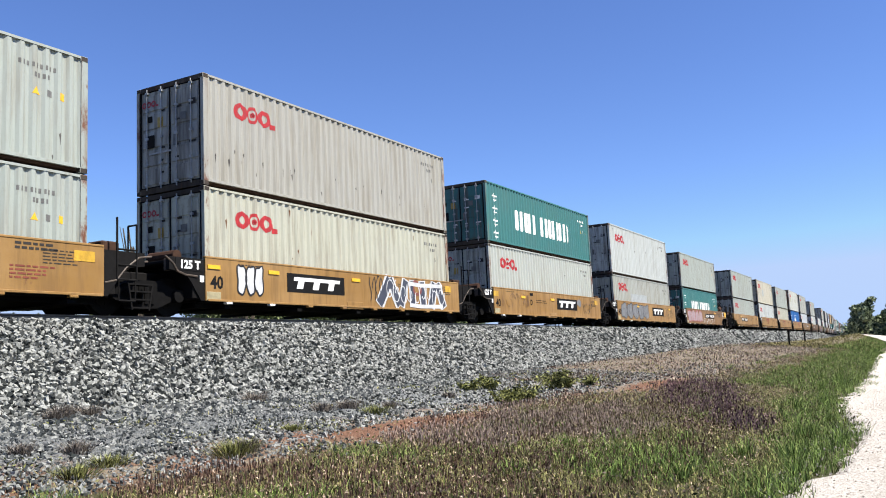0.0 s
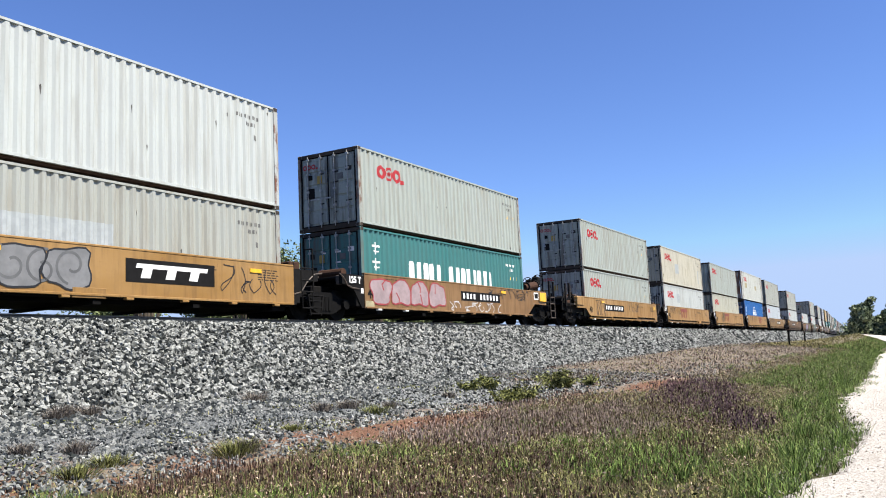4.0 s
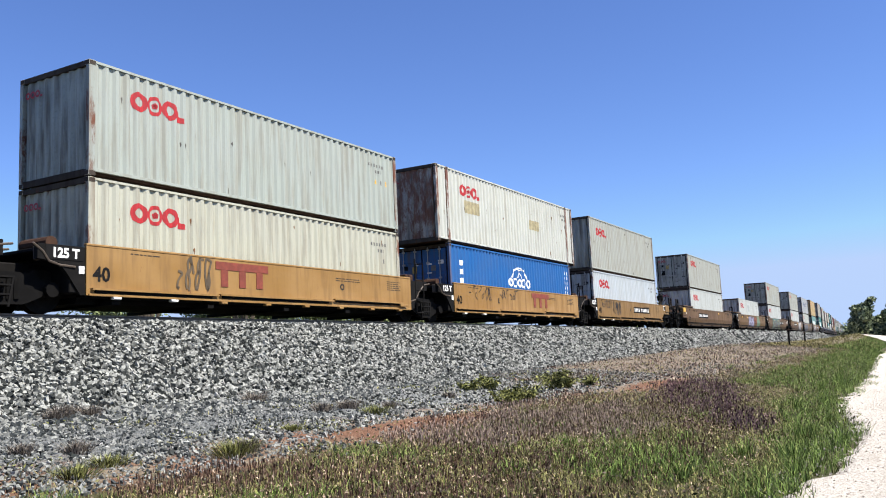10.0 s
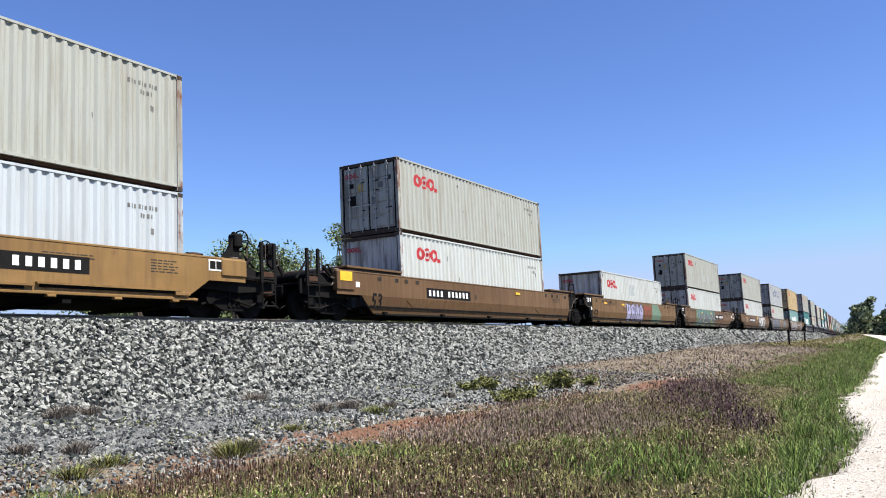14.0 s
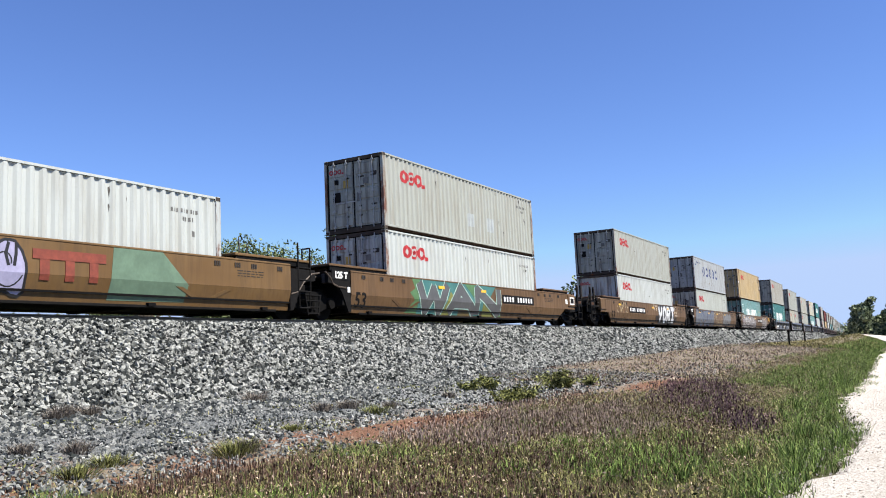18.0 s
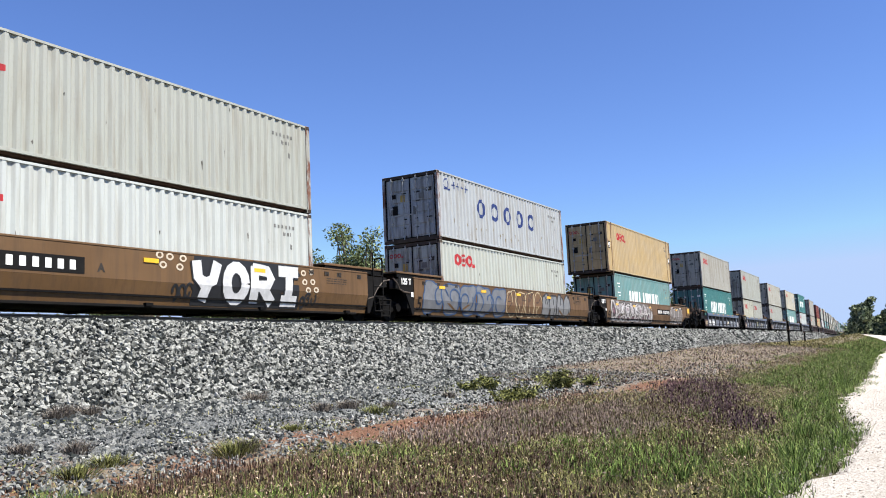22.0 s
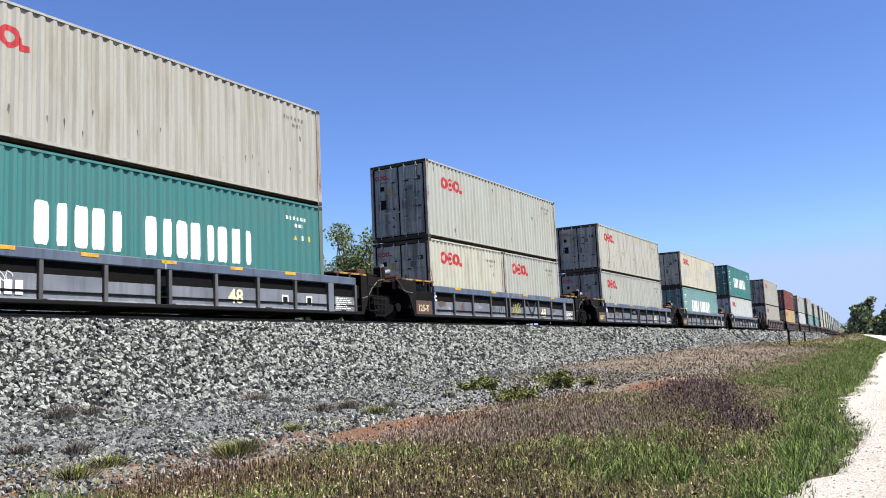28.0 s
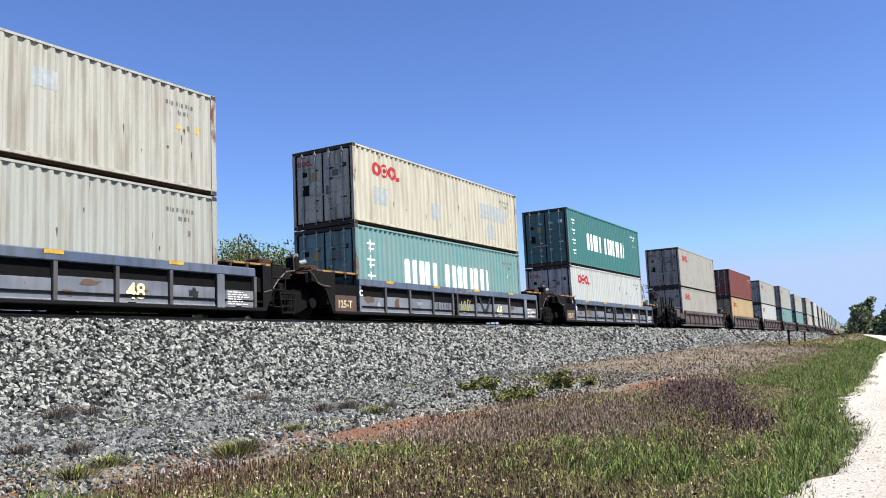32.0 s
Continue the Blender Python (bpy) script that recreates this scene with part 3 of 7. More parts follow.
for key, (word, colour, streak, rust) in HUES.items():
    dark = tuple(c * 0.55 for c in colour)
    deep = key in ("teal", "blue", "redbrown")
    paint(key, colour, streak, rust, dirt=dark if deep else (0.20, 0.175, 0.13), fade=tuple(c * 0.9 + 0.012 for c in colour) if deep else None)
for key, (word, colour, streak, rust) in HUES.items():
    paint(key + "_frame", tuple(c * 0.92 for c in colour), 0.6, 0.37 if key in ("bluewhite", "rusty") else 0.31 if key not in ("teal", "blue", "redbrown") else 0.16, dirt=(0.13, 0.075, 0.04))
# paint for ends away from the sun: heavier grime also carries their shade
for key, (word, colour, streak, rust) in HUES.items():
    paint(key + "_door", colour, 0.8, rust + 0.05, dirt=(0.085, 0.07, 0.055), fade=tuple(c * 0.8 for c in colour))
GREYISH = plain("worn_stencil", (0.1326, 0.1287, 0.1209), 0.7)
RUSTED_END = paint("heavily_rusted_end", (0.33, 0.305, 0.26), 0.9, 0.40, dirt=(0.0702, 0.0468, 0.0312))
# grimy corner castings; on end headers the dark tone is partly painted shade
CASTING = paint("grimy_corner_steel", (0.045, 0.038, 0.034), 0.5, 0.2, 0.8, dirt=(0.03, 0.02, 0.015), fade=(0.075, 0.058, 0.045))
RODS = plain("dull_zinc", (0.3588, 0.3588, 0.351), 0.5, 0.2)
DULL_YELLOW = plain("dull_yellow_label", (0.39, 0.2574, 0.0468), 0.6)
TAN_PATCH = plain("yellowed_patch", (0.3432, 0.2964, 0.1716), 0.6)
PATCHES = plain("grey_patch", (0.35, 0.375, 0.375), 0.6, vary=0.1)


RUST_RUN = plain("rust_run", (0.156, 0.0741, 0.0351), 0.85)
GRIME_RUN = plain("grime_run", (0.2106, 0.1755, 0.117), 0.85)
DARK_RUN = plain("dark_scrape", (0.1014, 0.0936, 0.0858), 0.85)
# for each soiled paint: how high the marks lie, how far they spread, how many, and of what
RUNS = {
    "bluewhite": (0.27, 0.10, 34, GRIME_RUN), "soiled": (0.35, 0.16, 20, RUST_RUN), "beige": (0.30, 0.06, 22, DARK_RUN),
    "rusty": (0.55, 0.25, 26, RUST_RUN), "yellowed": (0.45, 0.30, 16, GRIME_RUN), "grey": (0.5, 0.35, 9, DARK_RUN),
    "white": (0.5, 0.35, 10, DARK_RUN), "dull": (0.5, 0.35, 12, DARK_RUN), "pale": (0.45, 0.3, 9, DARK_RUN), "cream": (0.5, 0.35, 12, RUST_RUN),
}


RUN_SEED = [300]


def runs_mesh(L, H, hue, seed):
    """Narrow uneven marks where rust and grime have run down the wall."""
    at, spread, count, _ = RUNS[hue]
    g = random.Random(seed)
    bm = bmesh.new()
    for _ in range(count):
        x = g.uniform(-L / 2 + 0.4, L / 2 - 0.4)
        z = min(0.92, max(0.1, g.gauss(at, spread))) * H
        w, h = g.uniform(0.008, 0.03), g.uniform(0.05, 0.24)
        flat(bm, (x - w, z), (x + w * 0.3, z - h), (x + w, z - h * 0.2), (x + w * 0.6, z + 0.04))
    return shaped("rust_run", folded(bm), BLACK)


def box_sheet(x0, x1, z0, z1):
    bm = bmesh.new()
    strip(bm, x0, x1, z0, z1)
    return bm


def door_labels(L, H, k):
    """Small placards on the door leaves."""
    x = -L / 2 - 0.006
    y, z, w, h = ((0.22, 0.60, 0.20, 0.26), (0.62, 0.66, 0.16, 0.16), (-0.62, 0.62, 0.22, 0.20), (-0.30, 0.40, 0.16, 0.30))[k]
    return shaped("placard", box(bmesh.new(), x - 0.004, x + 0.004, y, y + w, z * H, z * H + h), BLACK)


def container(hue, L, H, mark="rings", doors=True, note="", patches=()):
    word = HUES[hue][0]
    body = PAINTS[hue]
    ft = {12.192: "forty-foot", 13.716: "forty-five-foot", 6.058: "twenty-foot"}[L]
    root = thing("shipping_container", f"{word} {ft} corrugated steel shipping container{note}", "container", "containers on the train")
    h = L / 2
    posts = (h,) if L < 13 else (h, 6.096)
    z0, z1 = 0.165, H - 0.05
    post = PAINTS[hue + "_frame"]
    part("frame", shared(("frame", L, H), lambda: frame_mesh(L, H, posts)), [post, CASTING, body], root)
    part("side_wall", shared(("near", L, H), lambda: shaped("side_wall", corrugated(-h + 0.155, h - 0.155, z0, z1, -WALL, -1), BLACK)), body, root)
    part("side_wall", shared(("far", L, H), lambda: shaped("side_wall", corrugated(-h + 0.155, h - 0.155, z0, z1, WALL, 1), BLACK)), body, root)
    part("roof", shared(("roof", L, H), lambda: roof_mesh(L, H)), body, root)
    part("floor", shared(("floor", L), lambda: floor_mesh(L)), RUSTY, root)
    far = part("end_wall", shared(("end", L, H), lambda: shaped("end_wall", end_wall(h - 0.03, 1, 0.15, H - 0.12), BLACK)), body, root)
    if doors:
        for side in (-1, 1):
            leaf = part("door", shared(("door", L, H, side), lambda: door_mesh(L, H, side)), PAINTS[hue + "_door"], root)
            for y in (0.28 * side, 0.80 * side):
                part("lock_rod", shared(("rod", L, H, y), lambda: rod_mesh(L, H, y)), RODS, leaf)
            part("door_handle", shared(("handle", L, H, side), lambda: handle_mesh(L, H, -0.1 if side < 0 else 0.35)), RODS, leaf)
        tagged(part("code_marking", shared(("marks", L, H), lambda: door_marks(L, H)), WHITE if hue in ("teal", "blue") else DUSKY, root), kind="stuff")
        part("door_seal", shared(("seal", L, H), lambda: seal_mesh(L, H)), BLACK, root)
        for k in range(4):
            part("placard", shared(("placard", L, H, k), lambda: door_labels(L, H, k)), (DULL_YELLOW, SIGN_BLACK, GREYISH, GREYISH)[k], root)
        part("placard", shared(("vent", L, H), lambda: square_vent(L, H)), SIGN_BLACK, root)
    else:
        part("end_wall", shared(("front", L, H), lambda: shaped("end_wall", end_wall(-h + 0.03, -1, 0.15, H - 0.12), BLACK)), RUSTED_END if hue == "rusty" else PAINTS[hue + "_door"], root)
    if hue != "blue":
        tagged(part("code_marking", shared(("codes", L, H), lambda: codes(L, H)), WHITE if hue in ("teal", "blue", "redbrown") else GREYISH, root), kind="stuff")
    if hue in ("teal", "faded_teal", "pale", "soiled"):
        part("warning_label", shared(("label", L, H), lambda: warning_label(L, H)), YELLOW, root, "yellow warning label")
        part("warning_triangle", shared(("triangle", L, H), lambda: warning_triangle(L, H)), YELLOW, root)
    if L > 13 and hue == "ochre":
        for x in (-6.72, 6.26):
            part("size_plate", folded(box_sheet(x, x + 0.46, H * 0.47, H * 0.47 + 0.42)), SIGN_BLACK, root)
            me = words("45", 0.36).copy()
            me.transform(Matrix(((0.95, 0, 0, x + 0.03), (0, 0, -1, -WALL - 0.012), (0, 1, 0, H * 0.47 + 0.09), (0, 0, 0, 1))))
            me.materials.clear()
            me.materials.append(WHITE)
            part("lettering", me, None, root)
    for kind, make in {"rings": (("ringlogo", ring_logo), ("endlogo", small_end_logo)), "bars": (("bars", bar_words), ("column", sign_column)), "navy": (("navy", round_words),), "globe": (("globe", globe_words),)}.get(mark, ()):
        for me in shared((kind, L, H), lambda: make(L, H)):
            part(me.name.split(".")[0], me, me.materials[0], root)
    if hue in RUNS and L > 7:
        RUN_SEED[0] += 1
        tagged(part("rust_run", runs_mesh(L, H, hue, RUN_SEED[0]), RUNS[hue][3], root), kind="stuff")
    for x0, x1, f0, f1 in patches:
        bm = bmesh.new()
        strip(bm, x0, x1, f0 * H, f1 * H)
        part("patch", folded(bm), TAN_PATCH if hue == "rusty" else PATCHES, root, "paler repair patch")
    return root


# ---- well cars ----
TAN = paint("tan_car_paint", (0.250, 0.131, 0.029), 0.42, 0.15, 0.55, dirt=(0.115, 0.058, 0.018), fade=(0.315, 0.180, 0.058))
DULL_TAN = paint("dull_tan_paint", (0.175, 0.094, 0.022), 0.45, 0.15, 0.6, dirt=(0.085, 0.045, 0.015), fade=(0.225, 0.128, 0.038))
GRIMY_TAN = paint("grimy_tan_paint", (0.1755, 0.0897, 0.0273), 0.4, 0.15, 0.6, dirt=(0.0624, 0.0351, 0.0156), fade=(0.234, 0.1287, 0.0468))
BROWN = paint("brown_car_paint", (0.096, 0.0475, 0.0130), 0.32, 0.12, 0.6, dirt=(0.0351, 0.0205, 0.0125), fade=(0.126, 0.066, 0.0225))
WARM_BROWN = paint("warm_brown_car_paint", (0.118, 0.0600, 0.0145), 0.28, 0.12, 0.6, dirt=(0.042, 0.025, 0.0130), fade=(0.150, 0.083, 0.0260))
BLACKCAR = paint("black_car_paint", (0.0062, 0.0062, 0.007), 0.3, 0.06, 0.78, dirt=(0.0234, 0.0218, 0.0211), fade=(0.0101, 0.0101, 0.0109))
RIBBED = paint("dark_brown_car_paint", (0.0585, 0.0312, 0.0218), 0.35, 0.08, 0.6, dirt=(0.0468, 0.039, 0.0312))
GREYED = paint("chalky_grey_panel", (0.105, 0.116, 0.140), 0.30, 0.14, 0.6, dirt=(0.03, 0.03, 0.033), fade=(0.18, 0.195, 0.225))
# black cars' top chord: blue sky sheen is painted into the colour
CHORD = paint("blue_grey_chord", (0.0663, 0.0897, 0.1404), 0.5, 0.08, 0.4, dirt=(0.039, 0.039, 0.039))
AMBER = plain("amber_reflector", (0.52, 0.30, 0.025), 0.5)
PLATE_BROWN = plain("brown_plate", (0.078, 0.0429, 0.0312), 0.6)
OCHRE_LETTER = plain("ochre_letters", (0.4836, 0.39, 0.234), 0.6)
GOLDEN = plain("ochre_edge", (0.3276, 0.1872, 0.0312), 0.6)
RED_BROWN = plain("faded_red_letters", (0.2028, 0.0429, 0.0234), 0.6)
PIPE = plain("dull_pipe", (0.0819, 0.0608, 0.0452), 0.6, 0.15)
# black cars' ribs: paint lightened to stand for light on their edges
LIT_WORN_RIB = paint("worn_rib_paint", (0.0546, 0.0515, 0.0499), 0.4, 0.12, 0.6, dirt=(0.0234, 0.0195, 0.0156), fade=(0.1014, 0.0975, 0.0936))
PALE_LIP = plain("chalky_edge", (0.234, 0.2418, 0.2574), 0.7)
VALVE_GREY = plain("worn_grey_casting", (0.1716, 0.1794, 0.195), 0.6)
FLOOR_Z = TRAIN_Z - RAIL_Z
WHEEL_R = 0.46
NEAR = -1.47


def bogie_frame(side):
    bm = bmesh.new()
    y = side * 1.0
    slab(bm, [(-1.12, 0.36), (-1.12, 0.62), (-0.72, 0.66), (-0.42, 0.80), (0.42, 0.80), (0.72, 0.66), (1.12, 0.62), (1.12, 0.36), (0.80, 0.36), (0.48, 0.22), (0.30, 0.16), (-0.30, 0.16), (-0.48, 0.22), (-0.80, 0.36)], y - 0.09, y + 0.09)
    for x in (-0.89, 0.89):
        disc(bm, x, y + side * 0.12, WHEEL_R, 0.15, 0.16, 12)
    for x in (-0.16, 0.0, 0.16):
        beam(bm, (x, y + side * 0.06, 0.26), (x, y + side * 0.06, 0.66), 0.075, 8)
    return shaped("bogie_side_frame", bm, BLACK)


def wheelset_mesh():
    bm = bmesh.new()
    disc(bm, 0, 0, 0, 0.09, 2.1, 10)
    for s in (-1, 1):
        y = s * 0.755
        disc(bm, 0, y, 0, WHEEL_R, 0.13, 28)
        disc(bm, 0, y - s * 0.075, 0, WHEEL_R + 0.025, 0.03, 28)
        disc(bm, 0, y + s * 0.07, 0, 0.30, 0.02, 20)
        for k in range(4):
            a = k * math.pi / 2
            disc(bm, 0.2 * math.cos(a), y + s * 0.085, 0.2 * math.sin(a), 0.045, 0.02, 8)
    return shaped("wheelset", bm, BLACK)


def bolster_mesh():
    bm = bmesh.new()
    box(bm, -0.2, 0.2, -1.0, 1.0, 0.42, 0.74, 0.03)
    for x in (-0.5, 0.5):
        box(bm, x - 0.06, x + 0.06, -0.72, 0.72, 0.30, 0.44, 0.02)
    return shaped("bolster", bm, BLACK)


WHEELSETS = []


def bogie(root, x):
    b = new("bogie")
    b.parent = root
    b.location = (x, 0, 0)
    for side in (-1, 1):
        part("side_frame", shared(("bogie", side), lambda: bogie_frame(side)), BLACK, b)
    part("bolster", shared("bolster", bolster_mesh), BLACK, b)
    for dx in (-0.89, 0.89):
        w = part("wheelset", shared("wheelset", wheelset_mesh), DARK, b)
        w.location = (dx, 0, WHEEL_R)
        WHEELSETS.append((w, dx, root))
    return b


def lettering(root, text, size, x, y, z, material, wide=1.0):
    me = words(text, size).copy()
    me.transform(Matrix(((wide, 0, 0, x), (0, 0, -1, y - 0.006), (0, 1, 0, z), (0, 0, 0, 1))))
    me.materials.clear()
    me.materials.append(material)
    return part("lettering", me, None, root)


def plate(name, root, x0, x1, z0, z1, material, label="", y=NEAR, thick=0.008):
    bm = bmesh.new()
    box(bm, x0, x1, y - thick, y + 0.004, z0, z1)
    return part(name, bm, material, root, label)


FACE = -1.524          # near face of the boxes at a coupled end


def bars(root, x0, x1, z0, z1, count, material, y=NEAR, gap=0.28, name="number_bar", skip=()):
    """Plain upright bars where figures or a name stand."""
    step = (x1 - x0) / count
    for k in range(count):
        if k not in skip:
            part(name, box(bmesh.new(), x0 + step * k, x0 + step * (k + 1 - gap), y - 0.014, y - 0.006, z0, z1), material, root)


def small_print(root, x, z, rows, wide, material, seed, height=0.03, gap=0.065, y=NEAR):
    """Small print, as rows of short bars."""
    bm = bmesh.new()
    g = random.Random(seed)
    for r in range(rows):
        xx, stop = x, x + wide * g.uniform(0.6, 1.0)
        while xx < stop:
            w = g.uniform(0.05, 0.2)
            box(bm, xx, xx + w, y - 0.005, y + 0.002, z - r * gap, z - r * gap + height)
            xx += w + 0.04
    return tagged(part("small_print", bm, material, root), kind="stuff")


def stroke(bm, pts, width, y):
    """A flat band along points (x, z)."""
    last = None
    for i, (x, z) in enumerate(pts):
        a, b = pts[max(0, i - 1)], pts[min(len(pts) - 1, i + 1)]
        d = Vector((-(b[1] - a[1]), 0, b[0] - a[0]))
        d = d.normalized() * width / 2 if d.length > 1e-6 else Vector((0, 0, width / 2))
        row = [bm.verts.new((x + d.x, y, z + d.z)), bm.verts.new((x - d.x, y, z - d.z))]
        if last:
            bm.faces.new((last[0], last[1], row[1], row[0]))
        last = row


SPRAY = {}


def spray(name, colour):
    if name not in SPRAY:
        SPRAY[name] = plain("spray_" + name, colour, 0.55, vary=0.18, scale=3.0)
    return SPRAY[name]


BLACK_SPRAY = spray("black", (0.0117, 0.0117, 0.0133))
WHITE_SPRAY = spray("white", (0.5616, 0.5616, 0.5616))
LAYER = [0]


def scrawl(root, x0, x1, z0, z1, material, seed, width=0.035, loops=5, label=""):
    """Hand-drawn strokes that loop and zigzag."""
    g = random.Random(seed)
    bm = bmesh.new()
    span = (x1 - x0) / loops
    LAYER[0] = (LAYER[0] + 1) % 5
    y = NEAR - 0.006 - 0.0012 * LAYER[0]
    for k in range(loops):
        cx = x0 + span * (k + 0.5)
        pts = []
        n = g.choice((3, 4, 5))
        for i in range(n):
            pts.append((cx + span * g.uniform(-0.55, 0.55), g.choice((z0, z1, (z0 + z1) / 2)) + (z1 - z0) * g.uniform(-0.08, 0.08)))
        fine = []
        for i in range(n - 1):
            for s in range(6):
                f = s / 6
                bow = math.sin(f * math.pi) * span * 0.25 * (-1) ** (i + k)
                fine.append((pts[i][0] * (1 - f) + pts[i + 1][0] * f + bow, pts[i][1] * (1 - f) + pts[i + 1][1] * f))
        fine.append(pts[-1])
        stroke(bm, fine, width, y - 0.0002 * k)
    return part("graffiti", bm, material, root, label)


def bubbles(root, x0, x1, z0, z1, count, fill, line, seed, label="", inner=True, width=0.05):
    """Bubble shapes: rounded fills with thick outlines and a few inner strokes."""
    g = random.Random(seed)
    LAYER[0] = (LAYER[0] + 1) % 5
    y = NEAR - 0.006 - 0.0012 * LAYER[0]
    step = (x1 - x0) / count
    for k in range(count):
        fills, lines = bmesh.new(), bmesh.new()
        cx, cz = x0 + step * (k + 0.5), (z0 + z1) / 2
        ph, n = g.uniform(0, 6.3), 26
        pts = []
        for i in range(n):
            a = math.tau * i / n
            r = 1 + 0.10 * math.sin(3 * a + ph) + 0.07 * math.sin(5 * a + 2 * ph)
            sq = 1 / max(abs(math.cos(a)), abs(math.sin(a))) ** 0.55
            pts.append((cx + step * 0.49 * r * sq * math.cos(a), min(z1, max(z0, cz + (z1 - z0) * 0.47 * r * sq * math.sin(a)))))
        fills.faces.new([fills.verts.new((px, y - 0.0003 * (k % 2), pz)) for px, pz in pts])
        stroke(lines, pts + pts[:1], width, y - 0.0012 - 0.0002 * (k % 2))
        if inner:
            for s in range(g.choice((1, 2))):
                sx, up = cx + step * g.uniform(-0.22, 0.22), g.random() < 0.5
                za, zb = (cz + (z1 - z0) * 0.05, z1 - 0.04) if up else (z0 + 0.04, cz - (z1 - z0) * 0.02)
                stroke(lines, [(sx, za), (sx + step * g.uniform(-0.10, 0.10), (za + zb) / 2), (sx + step * g.uniform(-0.15, 0.15), zb)], width * 1.1, y - 0.0018 - 0.0002 * s)
        part("graffiti", fills, fill, root, label)
        part("graffiti_outline", lines, line, root)


GLYPHS = {
    "W": [[(0.0, 1.0), (0.22, 0.0)], [(0.22, 0.0), (0.5, 0.85)], [(0.5, 0.85), (0.72, 0.0)], [(0.72, 0.0), (1.0, 1.0)]],
    "A": [[(0.0, 0.0), (0.42, 1.0)], [(0.42, 1.0), (1.0, 0.0)], [(0.2, 0.36), (0.76, 0.36)]],
    "N": [[(0.0, 0.0), (0.0, 1.0)], [(0.0, 1.0), (1.0, 0.0)], [(1.0, 0.0), (1.0, 1.0)]],
    "Y": [[(0.0, 1.0), (0.06, 0.62), (0.3, 0.45), (0.5, 0.45)], [(1.0, 1.0), (0.8, 0.55), (0.5, 0.45)], [(0.55, 0.5), (0.35, 0.0)]],
    "O": [[(0.5 + 0.5 * math.cos(a * math.tau / 14), 0.5 + 0.5 * math.sin(a * math.tau / 14)) for a in range(15)]],
    "R": [[(0.0, 0.0), (0.0, 1.0)], [(0.0, 1.0), (0.75, 0.95), (0.95, 0.72), (0.75, 0.48), (0.1, 0.45)], [(0.4, 0.45), (1.0, 0.0)]],
    "T": [[(0.0, 1.0), (1.0, 1.0)], [(0.55, 1.0), (0.5, 0.05)], [(0.2, 0.03), (0.95, 0.03)]],
}


def block_letters(root, text, x0, x1, z0, z1, width, fill, line, rim=0.05, gap=0.3, label=""):
    """Thick sprayed letters: each a fill with a rim round it."""
    step = (x1 - x0) / len(text)
    LAYER[0] = (LAYER[0] + 1) % 5
    y = NEAR - 0.012 - 0.0012 * LAYER[0]
    for k, ch in enumerate(text):
        rims, fills = bmesh.new(), bmesh.new()
        for j, run in enumerate(GLYPHS[ch]):
            pts = [Vector((x0 + step * (k + gap / 2 + (1 - gap) * a), z0 + (z1 - z0) * b)) for a, b in run]
            if (pts[0] - pts[-1]).length > 0.01:
                for a, b in ((0, 1), (-1, -2)):
                    pts[a] = pts[a] + (pts[a] - pts[b]).normalized() * width * 0.25
            lo, hi = [tuple(q) for q in pts], 0.0004 * j
            stroke(rims, lo, width + 2 * rim, y - hi)
            stroke(fills, lo, width, y - 0.003 - hi)
        part("graffiti_outline", rims, line, root)
        part("graffiti", fills, fill, root, label)


def nested(root, x, z, wide, high, mats, seed, label=""):
    """Bands of paint one inside the other, round a bent drop."""
    g = random.Random(seed)
    LAYER[0] = (LAYER[0] + 1) % 5
    y = NEAR - 0.010 - 0.0012 * LAYER[0]
    ph, lean = g.uniform(0, 6.3), g.uniform(-0.35, 0.35)
    for j, mat in enumerate(mats):
        f = 1 - j / (len(mats) + 0.6)
        bm = bmesh.new()
        pts = []
        for k in range(24):
            a = math.tau * k / 24
            r = f * (1 + 0.16 * math.sin(2 * a + ph) + 0.10 * math.sin(3 * a - ph))
            zz = z + high / 2 * r * math.sin(a)
            pts.append((x + wide / 2 * r * math.cos(a) + lean * (zz - z), min(1.44, max(0.22, zz))))
        bm.faces.new([bm.verts.new((px, y - 0.0006 * j, pz)) for px, pz in pts])
        part("graffiti", bm, mat, root, label if j == 0 else "")


def blot(root, x, z, wide, high, material, seed, name="rust_patch"):
    """A stain with a torn outline on the sheets between the ribs."""
    g = random.Random(seed)
    pts = []
    for k in range(14):
        a, r = math.tau * k / 14, g.uniform(0.45, 1.0)
        pts.append((x + wide / 2 * r * math.cos(a), z + high / 2 * r * math.sin(a)))
    bm = bmesh.new()
    slab(bm, pts, NEAR + 0.070, NEAR + 0.073)
    return part(name, bm, material, root)


def swirls(root, x0, x1, z0, z1, count, material, seed, width=0.05, label=""):
    """Hooked, curling strokes, one after the other."""
    g = random.Random(seed)
    step = (x1 - x0) / count
    LAYER[0] = (LAYER[0] + 1) % 5
    y = NEAR - 0.012 - 0.0012 * LAYER[0]
    for k in range(count):
        bm = bmesh.new()
        cx, cz = x0 + step * (k + 0.5), (z0 + z1) / 2 + (z1 - z0) * g.uniform(-0.1, 0.1)
        ph, way, far = g.uniform(0, 6.3), g.choice((-1, 1)), g.uniform(4.5, 8.0)
        pts = []
        for i in range(22):
            a = far * i / 21
            r = 0.25 + 0.75 * i / 21
            pts.append((cx + step * 0.62 * r * math.cos(ph + way * a), min(z1, max(z0, cz + (z1 - z0) * 0.5 * r * math.sin(ph + way * a)))))
        stroke(bm, pts, width, y - 0.0002 * (k % 3))
        part("graffiti", bm, material, root, label)


